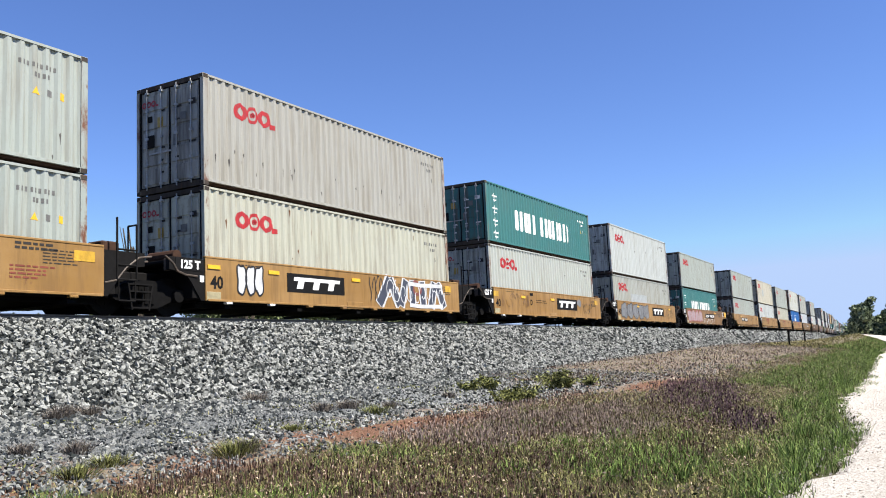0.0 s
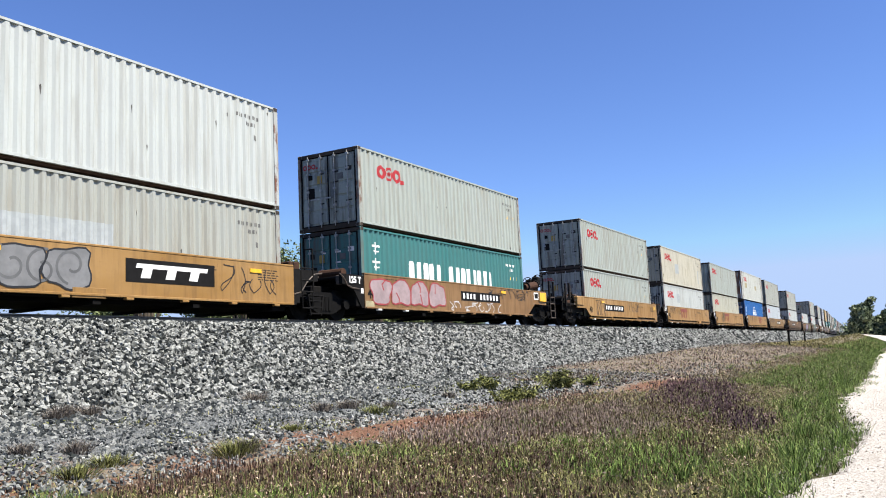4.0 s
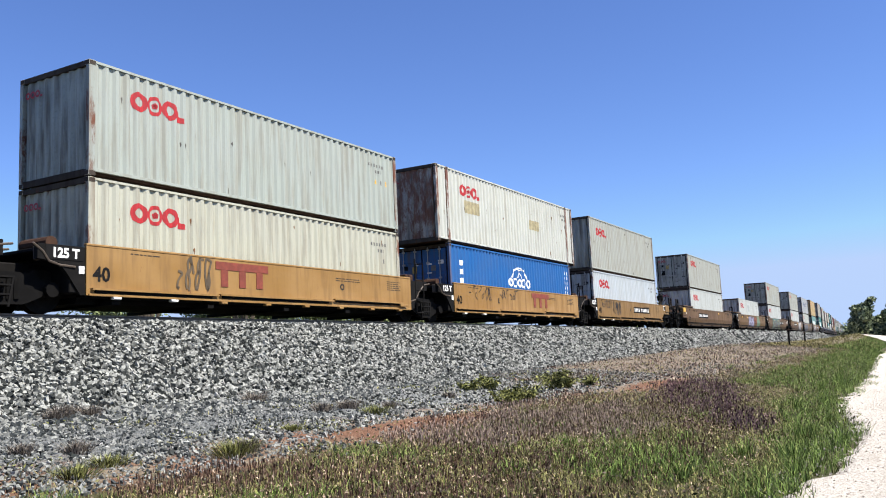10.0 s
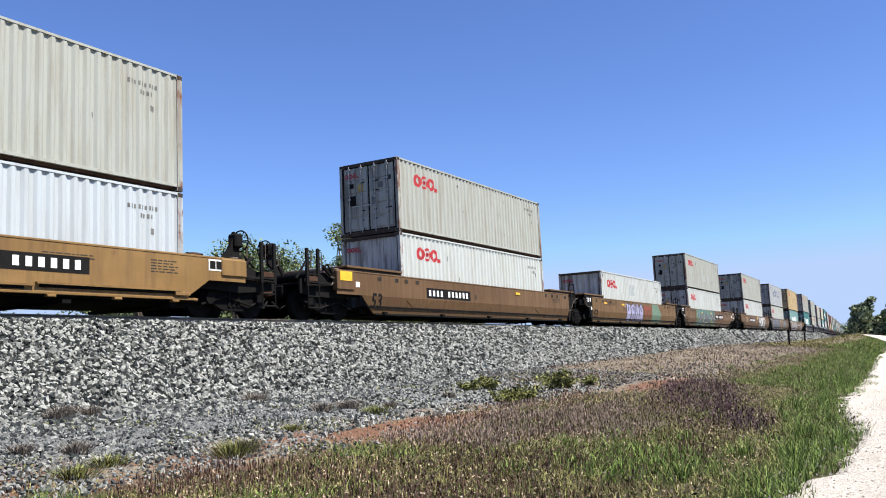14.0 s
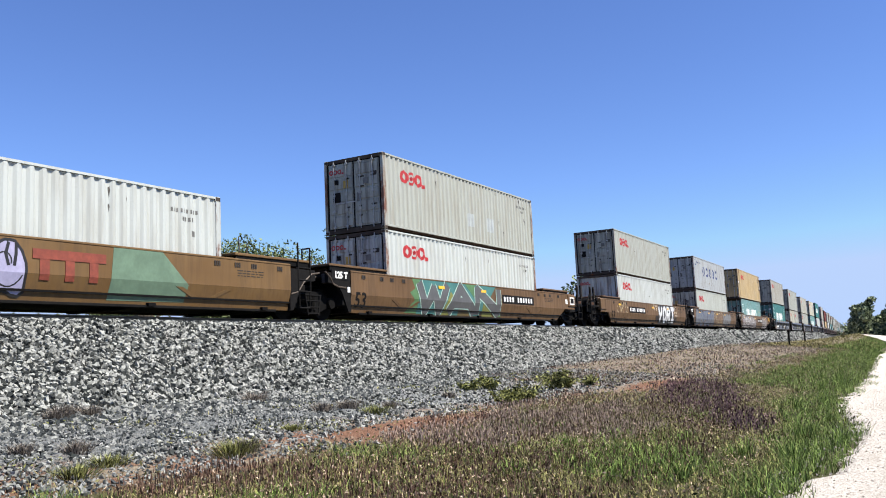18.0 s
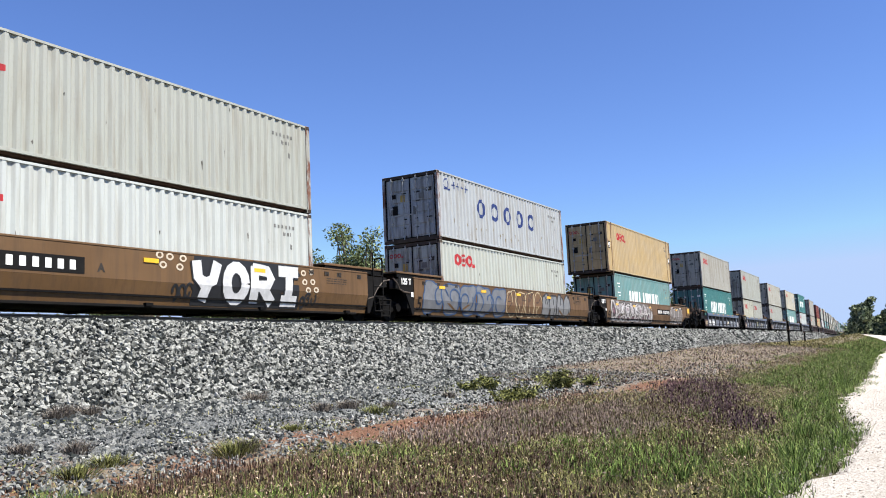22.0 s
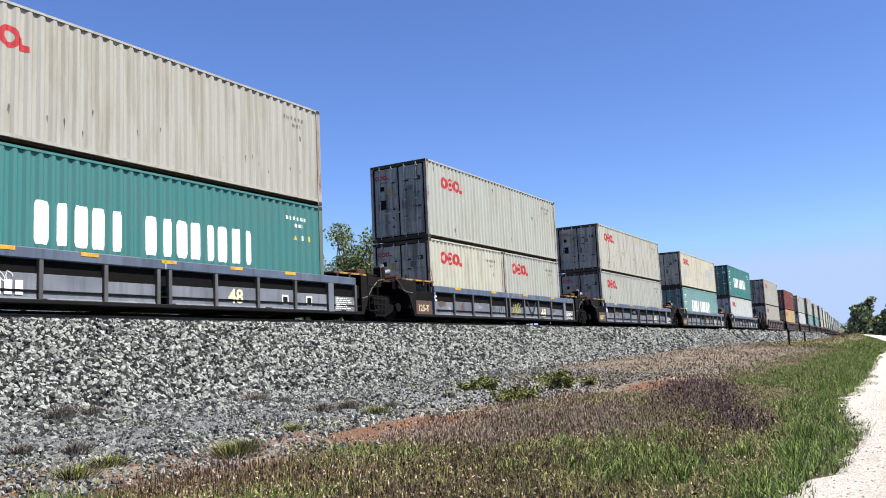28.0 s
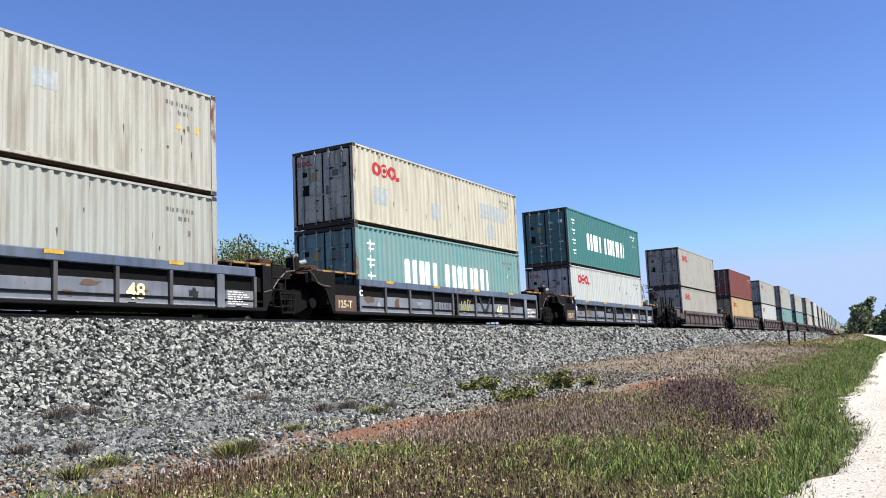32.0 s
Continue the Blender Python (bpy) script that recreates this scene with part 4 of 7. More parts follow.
def side_outline(half, low, top, knee, front_out, back_out, reach, cut):
    """Outline of a side plate; at a coupled end it runs on above the bogie."""
    pts = []
    if front_out:
        pts += [(-half + cut, low), (-half - 0.35, knee), (-half - reach, knee), (-half - reach, top)]
    else:
        pts += [(-half, low), (-half, top)]
    if back_out:
        pts += [(half + reach, top), (half + reach, knee), (half + 0.35, knee), (half - cut, low)]
    else:
        pts += [(half, top), (half, low)]
    return pts


def side_plate(half, low, top, knee, first, last, side, lean=0.0, reach=1.6, cut=0.45):
    bm = bmesh.new()
    y = side * 1.47
    a, b = sorted((y, y - side * 0.05))
    fold = knee if lean else None
    pts = side_outline(half, low, top, knee, first, last, reach, cut)
    if fold:
        up = [(x, max(z, fold)) for x, z in pts]
        xs = [x for x, _ in pts]
        slab(bm, [(min(xs), fold), (min(xs), top), (max(xs), top), (max(xs), fold)], a, b)
        lo = bmesh.new()
        xa = -half - 0.35 if first else -half
        xb = half + 0.35 if last else half
        slab(bm, [(-half + (cut if first else 0), low), (xa, fold - 0.003), (xb, fold - 0.003), (half - (cut if last else 0), low)], a, b)
        for v in bm.verts:
            if v.co.z < fold - 0.002:
                v.co.y -= side * (fold - v.co.z) * lean
        lo.free()
    else:
        slab(bm, pts, a, b)
    # rolled top edge
    xs = [x for x, _ in pts]
    e0, e1 = sorted((y + side * 0.012, y - side * 0.10))
    box(bm, min(xs), max(xs), e0, e1, top - 0.004, top + 0.05, 0.012)
    return bm


def end_deck(half, sx, reach):
    bm = bmesh.new()
    xa, xb = sorted((sx * half, sx * (half + reach)))
    box(bm, xa, xb, -0.55, 0.55, 0.78, 1.05, 0.03)
    box(bm, *sorted((sx * half, sx * (half + 0.35))), -1.40, 1.40, 0.4, 1.22, 0.02)
    box(bm, *sorted((sx * half, sx * (half + 0.95))), -1.36, 1.36, 1.24, 1.31, 0.01)
    return bm


def gusset(half, sx, sy, low):
    bm = bmesh.new()
    y0, y1 = sorted((sy * 1.44, sy * 1.32))
    slab(bm, [(sx * half, low), (sx * (half + 0.12), low), (sx * (half + 0.42), 0.78), (sx * (half + 0.62), 1.0), (sx * (half + 1.1), 1.06), (sx * (half + 1.1), 1.36), (sx * half, 1.36)], y0, y1)
    return bm


def ladder_mesh(x, sy, high=2.1):
    bm = bmesh.new()
    y = sy * 1.44
    beam(bm, (x - 0.26, y, 0.72), (x - 0.26, y, high), 0.026)
    beam(bm, (x + 0.26, y, 0.72), (x + 0.26, y, high - 0.12), 0.026)
    beam(bm, (x + 0.26, y, high - 0.12), (x + 0.26, y + 0.28 * -sy, high - 0.12), 0.022)
    beam(bm, (x + 0.26, y + 0.28 * -sy, high - 0.12), (x + 0.26, y + 0.28 * -sy, 1.1), 0.022)
    for z in (0.74, 1.06, 1.40):
        beam(bm, (x - 0.26, y, z), (x + 0.26, y, z), 0.022)
    for xx in (x - 0.22, x + 0.22):
        beam(bm, (xx, y, 0.74), (xx, y, 0.28), 0.018)
    beam(bm, (x - 0.22, y, 0.28), (x + 0.22, y, 0.28), 0.02)
    return bm


def step_mesh(x, sy):
    bm = bmesh.new()
    y = sy * 1.42
    for xx in (x - 0.33, x + 0.33):
        s = 0.10 if xx < x else -0.10
        beam(bm, (xx, y, 0.66), (xx + s, y, 0.08), 0.028)
    for z, w in ((0.12, 0.26), (0.30, 0.29), (0.48, 0.32), (0.64, 0.35)):
        box(bm, x - w, x + w, y - 0.02, y + 0.22, z, z + 0.035)
    return bm


def tube(points, r, sides=6):
    bm = bmesh.new()
    for a, b in zip(points, points[1:]):
        beam(bm, a, b, r, sides)
    return bm


def brake_wheel(x, z, face):
    """Hand-brake wheel: rim and six spokes."""
    bm = bmesh.new()
    r = 0.28
    n = 20
    for k in range(n):
        a, b = math.tau * k / n, math.tau * (k + 1) / n
        beam(bm, (x, -0.95 + r * math.cos(a), z + r * math.sin(a)), (x, -0.95 + r * math.cos(b), z + r * math.sin(b)), 0.020, 5)
    for k in range(6):
        a = math.tau * k / 6
        beam(bm, (x, -0.95, z), (x, -0.95 + r * math.cos(a), z + r * math.sin(a)), 0.014, 5)
    disc(bm, x, -0.95, z, 0.05, 0.05, 8)
    if face < 0:
        for v in bm.verts:
            v.co.y += 1.9
    return bm


KIND = {
    # half length of the side, bottom, top, knee, half of the pitch, paint
    "tan": (6.33, 0.36, 1.40, 0.86, 7.80, TAN),
    "brown": (8.45, 0.20, 1.42, 0.74, 9.95, BROWN),
    "black": (7.50, 0.16, 1.24, 0.60, 9.15, BLACKCAR),
    "ribbed": (7.50, 0.16, 1.24, 0.60, 9.15, RIBBED),
}
OUT = 3.45
LIFT = {"tan": 0.02, "brown": 0.09, "black": 0.08, "ribbed": 0.05}   # how much higher the loads of each kind of car ride


def inner_end(root, half, sx, low, plated, tall=2.1):
    """Where two wells share a bogie: gussets, deck, ladder, step, hoses."""
    part("end_deck", shared(("deck", half, sx), lambda: shaped("end_deck", end_deck(half, sx, 1.45), DARK)), DARK, root)
    for sy in (-1, 1):
        part("gusset", shared(("gusset", half, sx, sy, low), lambda: shaped("gusset", gusset(half, sx, sy, low), DARK)), DARK, root)
    if sx > 0:
        for sy in (-1, 1):
            part("ladder", shared(("ladder", half, sy), lambda: shaped("ladder", ladder_mesh(half + 0.62, sy, tall), DARK)), DARK, root)
            part("step", shared(("step", half, sy), lambda: shaped("step", step_mesh(half + 1.0, sy), DARK)), DARK, root)
        for z, y in ((1.0, -1.43), (0.9, -1.30)):
            part("hose", shared(("hose", half, z), lambda: shaped("hose", tube([(half + 0.05, y, z - 0.35), (half + 0.35, y, z - 0.28), (half + 0.6, y, z), (half + 0.95, y, z + 0.25), (half + 1.3, y, z + 0.3)], 0.024), PIPE)), PIPE, root)
        part("junction_box", shared(("jbox", half), lambda: shaped("junction_box", box(bmesh.new(), half + 0.15, half + 0.62, -1.2, -0.7, 1.31, 1.60, 0.03), DARK)), RUSTY, root)
    else:
        part("hose", shared(("hosef", half), lambda: shaped("hose", tube([(-half - 1.2, -1.43, 1.36), (-half - 0.98, -1.44, 1.20), (-half - 0.85, -1.44, 1.02), (-half - 0.6, -1.44, 0.95), (-half - 0.25, -1.45, 0.93)], 0.026), PIPE)), PIPE, root)
        part("reservoir", shared(("tank", half), lambda: shaped("reservoir", beam(bmesh.new(), (-half - 0.55, -1.1, 1.45), (-half - 0.55, -0.2, 1.45), 0.14, 12), DARK)), RUSTY, root)
        part("bracket", shared(("brk", half), lambda: shaped("bracket", box(bmesh.new(), -half - 0.98, -half - 0.86, -1.40, -1.1, 1.05, 1.34, 0.02), DARK)), PIPE, root)
        if plated:
            up = 0.10 if half > 8 else 0.0
            plate("capacity_plate", root, -half - 0.92, -half - 0.06, 1.06 + up, 1.36 + up, SIGN_BLACK, y=-1.442)
            lettering(root, "125 T", 0.27, -half - 0.80, -1.452, 1.11 + up, WHITE)
            plate("white_tag", root, -half - 0.16, -half - 0.03, 0.80, 0.96, WHITE, y=-1.442)


def outer_end(root, half, sx, knee, top, coat, wheel=True, tall_tank=False):
    """A coupled end: deck, coupler, brake gear, posts and ladders."""
    bm = bmesh.new()
    xa, xb = sorted((sx * (half + 0.1), sx * (half + OUT - 0.55)))
    box(bm, xa, xb, -0.5, 0.5, 0.70, 1.0, 0.03)
    box(bm, *sorted((sx * (half + 1.3), sx * (half + 2.3))), -1.36, 1.36, 0.98, 1.06, 0.01)
    part("end_deck", bm, DARK, root)
    part("coupler", box(box(bmesh.new(), *sorted((sx * (half + OUT - 0.6), sx * (half + OUT - 0.02))), -0.14, 0.14, 0.68, 0.98, 0.05), *sorted((sx * (half + OUT - 0.3), sx * (half + OUT - 0.03))), -0.22, 0.22, 0.70, 0.96, 0.04), RUSTY, root)
    part("end_box", box(bmesh.new(), *sorted((sx * (half + 0.75), sx * (half + 1.62))), -1.52, -1.30, knee + 0.12, top + 0.02, 0.03), coat, root)
    for sy in (-1, 1):
        for k, dx in enumerate((2.33, 2.83)):
            x = sx * (half + dx)
            part("post", box(bmesh.new(), x - 0.055, x + 0.055, sy * 1.36 - 0.035, sy * 1.36 + 0.035, 0.9, 2.0, 0.012), DARK, root)
        bm = bmesh.new()
        x0, x1 = half + 2.33, half + 2.83
        for z in (0.30, 0.62, 0.95, 1.25):
            beam(bm, (sx * x0, sy * 1.38, z), (sx * x1, sy * 1.38, z), 0.024)
        for xx in (x0, x1):
            beam(bm, (sx * xx, sy * 1.38, 0.28), (sx * xx, sy * 1.38, 1.0), 0.022)
        part("ladder", bm, PIPE if tall_tank else DARK, root)
    part("brace", tube([(sx * (half + 1.35), -1.3, 1.05), (sx * (half + 2.05), -1.3, 1.55)], 0.05), DARK, root)
    lift, wy = (0.0, -0.95) if sx > 0 else (0.23, 0.95)
    if wheel:
        part("brake_post", slab(bmesh.new(), [(sx * (half + a), b + lift) for a, b in ((0.95, 1.0), (1.55, 1.0), (1.55, 1.35), (1.88, 1.6), (1.92, 2.15), (1.72, 2.25), (1.55, 1.8), (1.15, 1.4))], wy - 0.05, wy + 0.05), DARK, root)
        part("gear_housing", box(bmesh.new(), *sorted((sx * (half + 1.66), sx * (half + 1.95))), wy - 0.16, wy + 0.16, 1.82 + lift, 2.2 + lift, 0.05), DARK, root)
        part("brake_wheel", brake_wheel(sx * (half + 1.98), 2.02 if sx > 0 else 2.25, sx), DARK, root)
    part("brake_cylinder", disc(bmesh.new(), sx * (half + 1.75), -0.55, 1.30 if tall_tank else 1.15, 0.19, 0.5, 14), RUSTY if tall_tank else DARK, root)
    if tall_tank:
        tank = part("air_tank", limb(bmesh.new(), (sx * (half + 0.12), -1.08, 1.62), (sx * (half + 1.42), -1.08, 1.78), 0.15, 0.19, 14, True), RUSTY, root)
        for dx in (0.3, 1.3):
            part("tank_strap", beam(bmesh.new(), (sx * (half + dx), -1.08, 1.63 + 0.12 * dx), (sx * (half + dx + 0.07), -1.08, 1.64 + 0.12 * dx), 0.215, 14), DARK, tank)
        part("tank_saddle", box(bmesh.new(), *sorted((sx * (half + 0.5), sx * (half + 0.9))), -1.2, -0.96, 1.30, 1.56, 0.01), DARK, root)
        part("handrail", tube([(sx * (half + 2.83), -1.36, 1.62), (sx * (half + 2.83), -0.5, 1.62), (sx * (half + 2.83), -0.5, 1.03)], 0.024), PIPE, root)
    else:
        part("end_cover", slab(bmesh.new(), [(sx * (half + a), b) for a, b in ((-1.1, 1.46), (0.9, 1.50), (1.75, 1.44), (1.9, 1.37), (-1.1, 1.43))], -1.2, 1.2), PLATE_BROWN, root)
        for y in (-1.22, 1.16):
            part("end_sill", slab(bmesh.new(), [(sx * (half + a), b) for a, b in ((0.1, 0.70), (0.3, 1.40), (1.7, 1.40), (2.3, 1.22), (3.0, 1.12), (3.0, 0.72), (1.6, 0.62))], y, y + 0.06), DARK, root)
        part("air_tank", beam(bmesh.new(), (sx * (half + 1.9), -0.95, 1.34), (sx * (half + 1.9), 0.6, 1.34), 0.13, 14), DARK, root)
        part("retainer_valve", box(bmesh.new(), *sorted((sx * (half + 1.28), sx * (half + 1.5))), -1.36, -1.2, 1.28, 1.52, 0.03), PIPE, root)
        part("brake_hose", tube([(sx * (half + 1.75), -1.36, 1.22), (sx * (half + 1.45), -1.42, 1.20), (sx * (half + 1.2), -1.42, 1.02), (sx * (half + 1.0), -1.40, 0.86)], 0.028), PIPE, root)
        for sy in (-1, 1):
            part("stay", tube([(sx * (half + 2.86), sy * 1.34, 1.62), (sx * (half + 3.25), sy * 1.3, 1.12)], 0.035), DARK, root)
            part("rung_box", box(bmesh.new(), *sorted((sx * (half + 2.38), sx * (half + 2.78))), sy * 1.36 - 0.03, sy * 1.36 + 0.03, 1.06, 1.20, 0.01), RUSTY, root)
            for dx in (2.33, 2.83):
                x = sx * (half + dx)
                part("grab_iron", tube([(x + 0.05, sy * 1.36, 1.94), (x + 0.15, sy * 1.37, 1.92), (x + 0.15, sy * 1.37, 1.42), (x + 0.05, sy * 1.36, 1.38)], 0.016), PIPE, root)
    part("brake_lever", tube([(sx * (half + 1.2), -1.2, 1.1), (sx * (half + 1.75), -1.25, 1.62), (sx * (half + 2.2), -1.22, 1.3)], 0.03), DARK, root)
    part("air_pipe", tube([(sx * (half + 0.3), -1.38, 1.2), (sx * (half + 1.4), -1.38, 1.28), (sx * (half + 1.7), -1.34, 1.0), (sx * (half + 2.6), -1.2, 0.95)], 0.026), PIPE, root)
    part("crossover_step", box(bmesh.new(), *sorted((sx * (half + 2.3), sx * (half + 2.86))), -1.40, 1.40, 1.0, 1.05, 0.01), DARK, root)
    part("brake_rigging", tube([(sx * (half + 0.4), -1.14, 0.30), (sx * (half + 1.2), -1.16, 0.52), (sx * (half + 2.1), -1.16, 0.30), (sx * (half + 2.7), -1.12, 0.5)], 0.028), DARK, root)
    part("reservoir", beam(bmesh.new(), (sx * (half + 0.95), -0.3, 1.25), (sx * (half + 0.95), 0.9, 1.25), 0.2, 14), RUSTY, root)
    part("valve", box(bmesh.new(), *sorted((sx * (half + 0.35), sx * (half + 0.7))), -0.9, -0.4, 1.2, 1.62, 0.06), RUSTY, root)
    part("brake_hose", tube([(sx * (half + 2.4), -0.6, 0.9), (sx * (half + 2.8), -0.62, 0.45), (sx * (half + 3.2), -0.6, 0.3), (sx * (half + 3.42), -0.55, 0.5)], 0.03), DARK, root)


def well_floor(half, low, lift):
    """Ledges along both sides, on which the containers stand; a flat truss runs between them."""
    bm = bmesh.new()
    for sy in (-1, 1):
        box(bm, -half, half, *sorted((sy * 1.14, sy * 1.42)), FLOOR_Z - 0.05 + lift, FLOOR_Z - 0.004 + lift)
    box(bm, -half, half, -1.0, 1.0, 0.235, FLOOR_Z - 0.01)
    for sx in (-1, 1):
        box(bm, *sorted((sx * half, sx * (half - 0.5))), -1.13, 1.13, FLOOR_Z - 0.14, FLOOR_Z - 0.012)
    return bm


def rung(x, low):
    return box(bmesh.new(), x - 0.10, x + 0.10, -1.44, 1.44, 0.18, 0.26)


def well_car(kind, first=False, last=False, ledges="", other=None, wheel=True, tank=False):
    half, low, top, knee, pitch2, coat = KIND[kind]
    coat = other or coat
    word = {"tan": "tan-yellow forty-foot", "brown": "brown fifty-three-foot", "black": "black ribbed forty-eight-foot", "ribbed": "dark brown ribbed forty-eight-foot"}[kind]
    root = thing("well_car", f"{word} steel container well car of a double-stack train", "rail car", "well cars of the train")
    ribbed = kind in ("black", "ribbed")
    lean = 0.26 if kind == "brown" else 0.0
    for side in (-1, 1):
        if ribbed:
            ribbed_side(root, kind, half, side, coat)
        else:
            part("side_plate", shared(("side", kind, first, last, side), lambda: shaped("side_plate", side_plate(half, low, top, knee, first, last, side, lean), BLACK)), coat, root)
    part("well_floor", shared(("well", kind), lambda: shaped("well_floor", well_floor(half, low, LIFT[kind]), BLACK)), BLACK, root)
    for k in range(5):
        x = (k - 2) * half * 0.44
        part("cross_beam", shared(("rung", x), lambda: shaped("cross_beam", rung(x, low), BLACK)), BLACK, root)
    for sx, out in ((-1, first), (1, last)):
        if out:
            outer_end(root, half, sx, knee, top, coat, wheel, tank)
        else:
            inner_end(root, half, sx, low, not ribbed, 1.46 if ribbed else 2.1)
    bogie(root, -half - 1.55 if first else -pitch2)
    if last:
        bogie(root, half + 1.55)
    if ribbed and not last:
        part("valve", box(bmesh.new(), 9.42, 9.66, -0.92, -0.55, 1.36, 1.82, 0.05), DARK, root)
        part("valve_body", beam(bmesh.new(), (9.62, -0.74, 1.42), (9.62, -0.74, 1.90), 0.12, 12), VALVE_GREY, root)
        part("filter_cup", beam(bmesh.new(), (9.72, -0.8, 1.62), (9.95, -0.86, 1.68), 0.085, 12), VALVE_GREY, root)
        part("valve_bracket", box(bmesh.new(), 9.45, 10.05, -0.96, -0.5, 1.30, 1.36, 0.01), RUSTY, root)
        part("air_pipe", tube([(9.40, -0.9, 1.40), (9.36, -0.92, 1.75), (9.50, -0.9, 1.88)], 0.02), PIPE, root)
    if kind == "tan":
        tan_trim(root, half, coat, ledges)
    elif kind == "brown":
        brown_trim(root, half, coat)
    elif kind == "black":
        black_trim(root, half)
    return root


def tan_trim(root, half, coat, ledges):
    """Ledges along the lower side, brackets under it, numbers and small print."""
    for a, b, z in {"": (), "straight": ((-half + 0.1, -2.6, 0.47), (-2.55, 2.0, 0.49), (2.05, 5.75, 0.54)), "veed": ((-half + 0.1, -2.9, 0.52), (-2.8, 2.05, 0.52), (3.35, half - 0.1, 0.52))}[ledges]:
        part("ledge", box(bmesh.new(), a, b, NEAR - 0.085, NEAR + 0.01, z, z + 0.04), coat, root)
        # black strip standing for the shadow the ledge casts below it
        part("kick_strip", box(bmesh.new(), a + 0.1, b - 0.2, NEAR - 0.04, NEAR + 0.01, z - 0.06, z - 0.004), BLACK, root)
    if ledges == "straight":
        part("ledge_bracket", box(bmesh.new(), 5.55, 5.98, NEAR - 0.09, NEAR + 0.01, 0.44, 0.53, 0.01), coat, root)
    if ledges == "veed":
        for a, b in ((2.05, 2.65), (3.35, 2.75)):
            part("ledge", slab(bmesh.new(), [(a, 0.56), (a + (0.1 if a < b else -0.1), 0.56), (b, 0.34), (b - (0.1 if a < b else -0.1), 0.34)], NEAR - 0.06, NEAR + 0.01), coat, root)
    if not ledges:
        part("jacking_pad", box(bmesh.new(), -6.30, -5.83, NEAR - 0.012, NEAR + 0.02, 0.37, 0.58, 0.006), TAN_PATCH, root, "pale yellowed pad")
        part("jacking_pad", box(bmesh.new(), -0.62, 0.20, NEAR - 0.014, NEAR + 0.02, 0.30, 0.52, 0.008), coat, root)
    part("lower_sill", box(bmesh.new(), -half + 0.05, half - 0.05, NEAR - 0.035, NEAR + 0.02, 0.345, 0.40, 0.008), coat, root)
    for k in range(8):
        x = -half + 0.75 + k * (2 * half - 1.5) / 7
        part("bracket", shared(("stub", round(x, 3)), lambda: shaped("bracket", box(bmesh.new(), x - 0.10, x + 0.10, NEAR - 0.06, NEAR + 0.06, 0.29, 0.345, 0.01), PIPE)), WHITE if k < 2 else coat, root)
    lettering(root, "40", 0.43, -6.17, NEAR, 0.67, SIGN_BLACK)
    small_print(root, 2.2, 1.18, 2, 1.6, DUSKY, 3, 0.022)
    small_print(root, -5.2, 1.30, 1, 1.0, DUSKY, 4, 0.022)
    small_print(root, 4.9, 1.22, 5, 0.8, DUSKY, 6, 0.022)


def brown_trim(root, half, coat):
    lettering(root, "53", 0.64, -8.26, NEAR, 0.38, SIGN_BLACK)
    for sx in (-1, 1):
        a, b = sorted((sx * (6.096 + 0.28), sx * (half + 1.0)))
        part("end_cover", box(bmesh.new(), a, b, -1.43, 1.43, 1.56, 1.63, 0.012), coat, root)
        for sy in (-1, 1):
            part("cover_riser", box(bmesh.new(), a + 0.05, b - 0.05, *sorted((sy * 1.40, sy * 1.36)), 1.43, 1.56), BLACK, root)
        x = sx * 5.3
        for s in (-1, 1):
            bm = slab(bmesh.new(), [(x + s * 0.15, 0.42), (x + s * 0.36, 0.42), (x + s * 0.90, 0.66), (x + s * 0.70, 0.66)], NEAR - 0.012, NEAR + 0.03)
            for v in bm.verts:
                v.co.y += (0.74 - v.co.z) * 0.26
            part("grip_slot", bm, coat, root)
    part("lower_sill", box(bmesh.new(), -half + 0.5, half - 0.5, NEAR + 0.10, NEAR + 0.2, 0.15, 0.215, 0.01), DARK, root)
    for k, x in enumerate((-7.9, -6.9, -6.3, -5.6, 5.6, 6.3, 6.9, 7.9)):
        bars(root, x, x + 0.22, 1.24, 1.36, 3, DUSKY, name="stencil_bar")
    small_print(root, 6.4, 1.15, 3, 1.4, DUSKY, 8, 0.022)


def drape(root, fold=0.74, lean=0.26):
    """Lays what is painted on a brown car over the fold of its side."""
    for ob in root.children:
        if ob.name.split(".")[0] in ("graffiti", "graffiti_outline", "reflector", "lettering", "number_plate", "number_bar", "logo_block"):
            if ob.location.length > 0 or min(v.co.z for v in ob.data.vertices) > fold:
                continue
            bm = bmesh.new()
            bm.from_mesh(ob.data)
            bmesh.ops.bisect_plane(bm, geom=bm.verts[:] + bm.edges[:] + bm.faces[:], plane_co=(0, 0, fold), plane_no=(0, 0, 1))
            for v in bm.verts:
                v.co.y += max(0.0, fold - v.co.z) * lean
            bm.to_mesh(ob.data)
            bm.free()


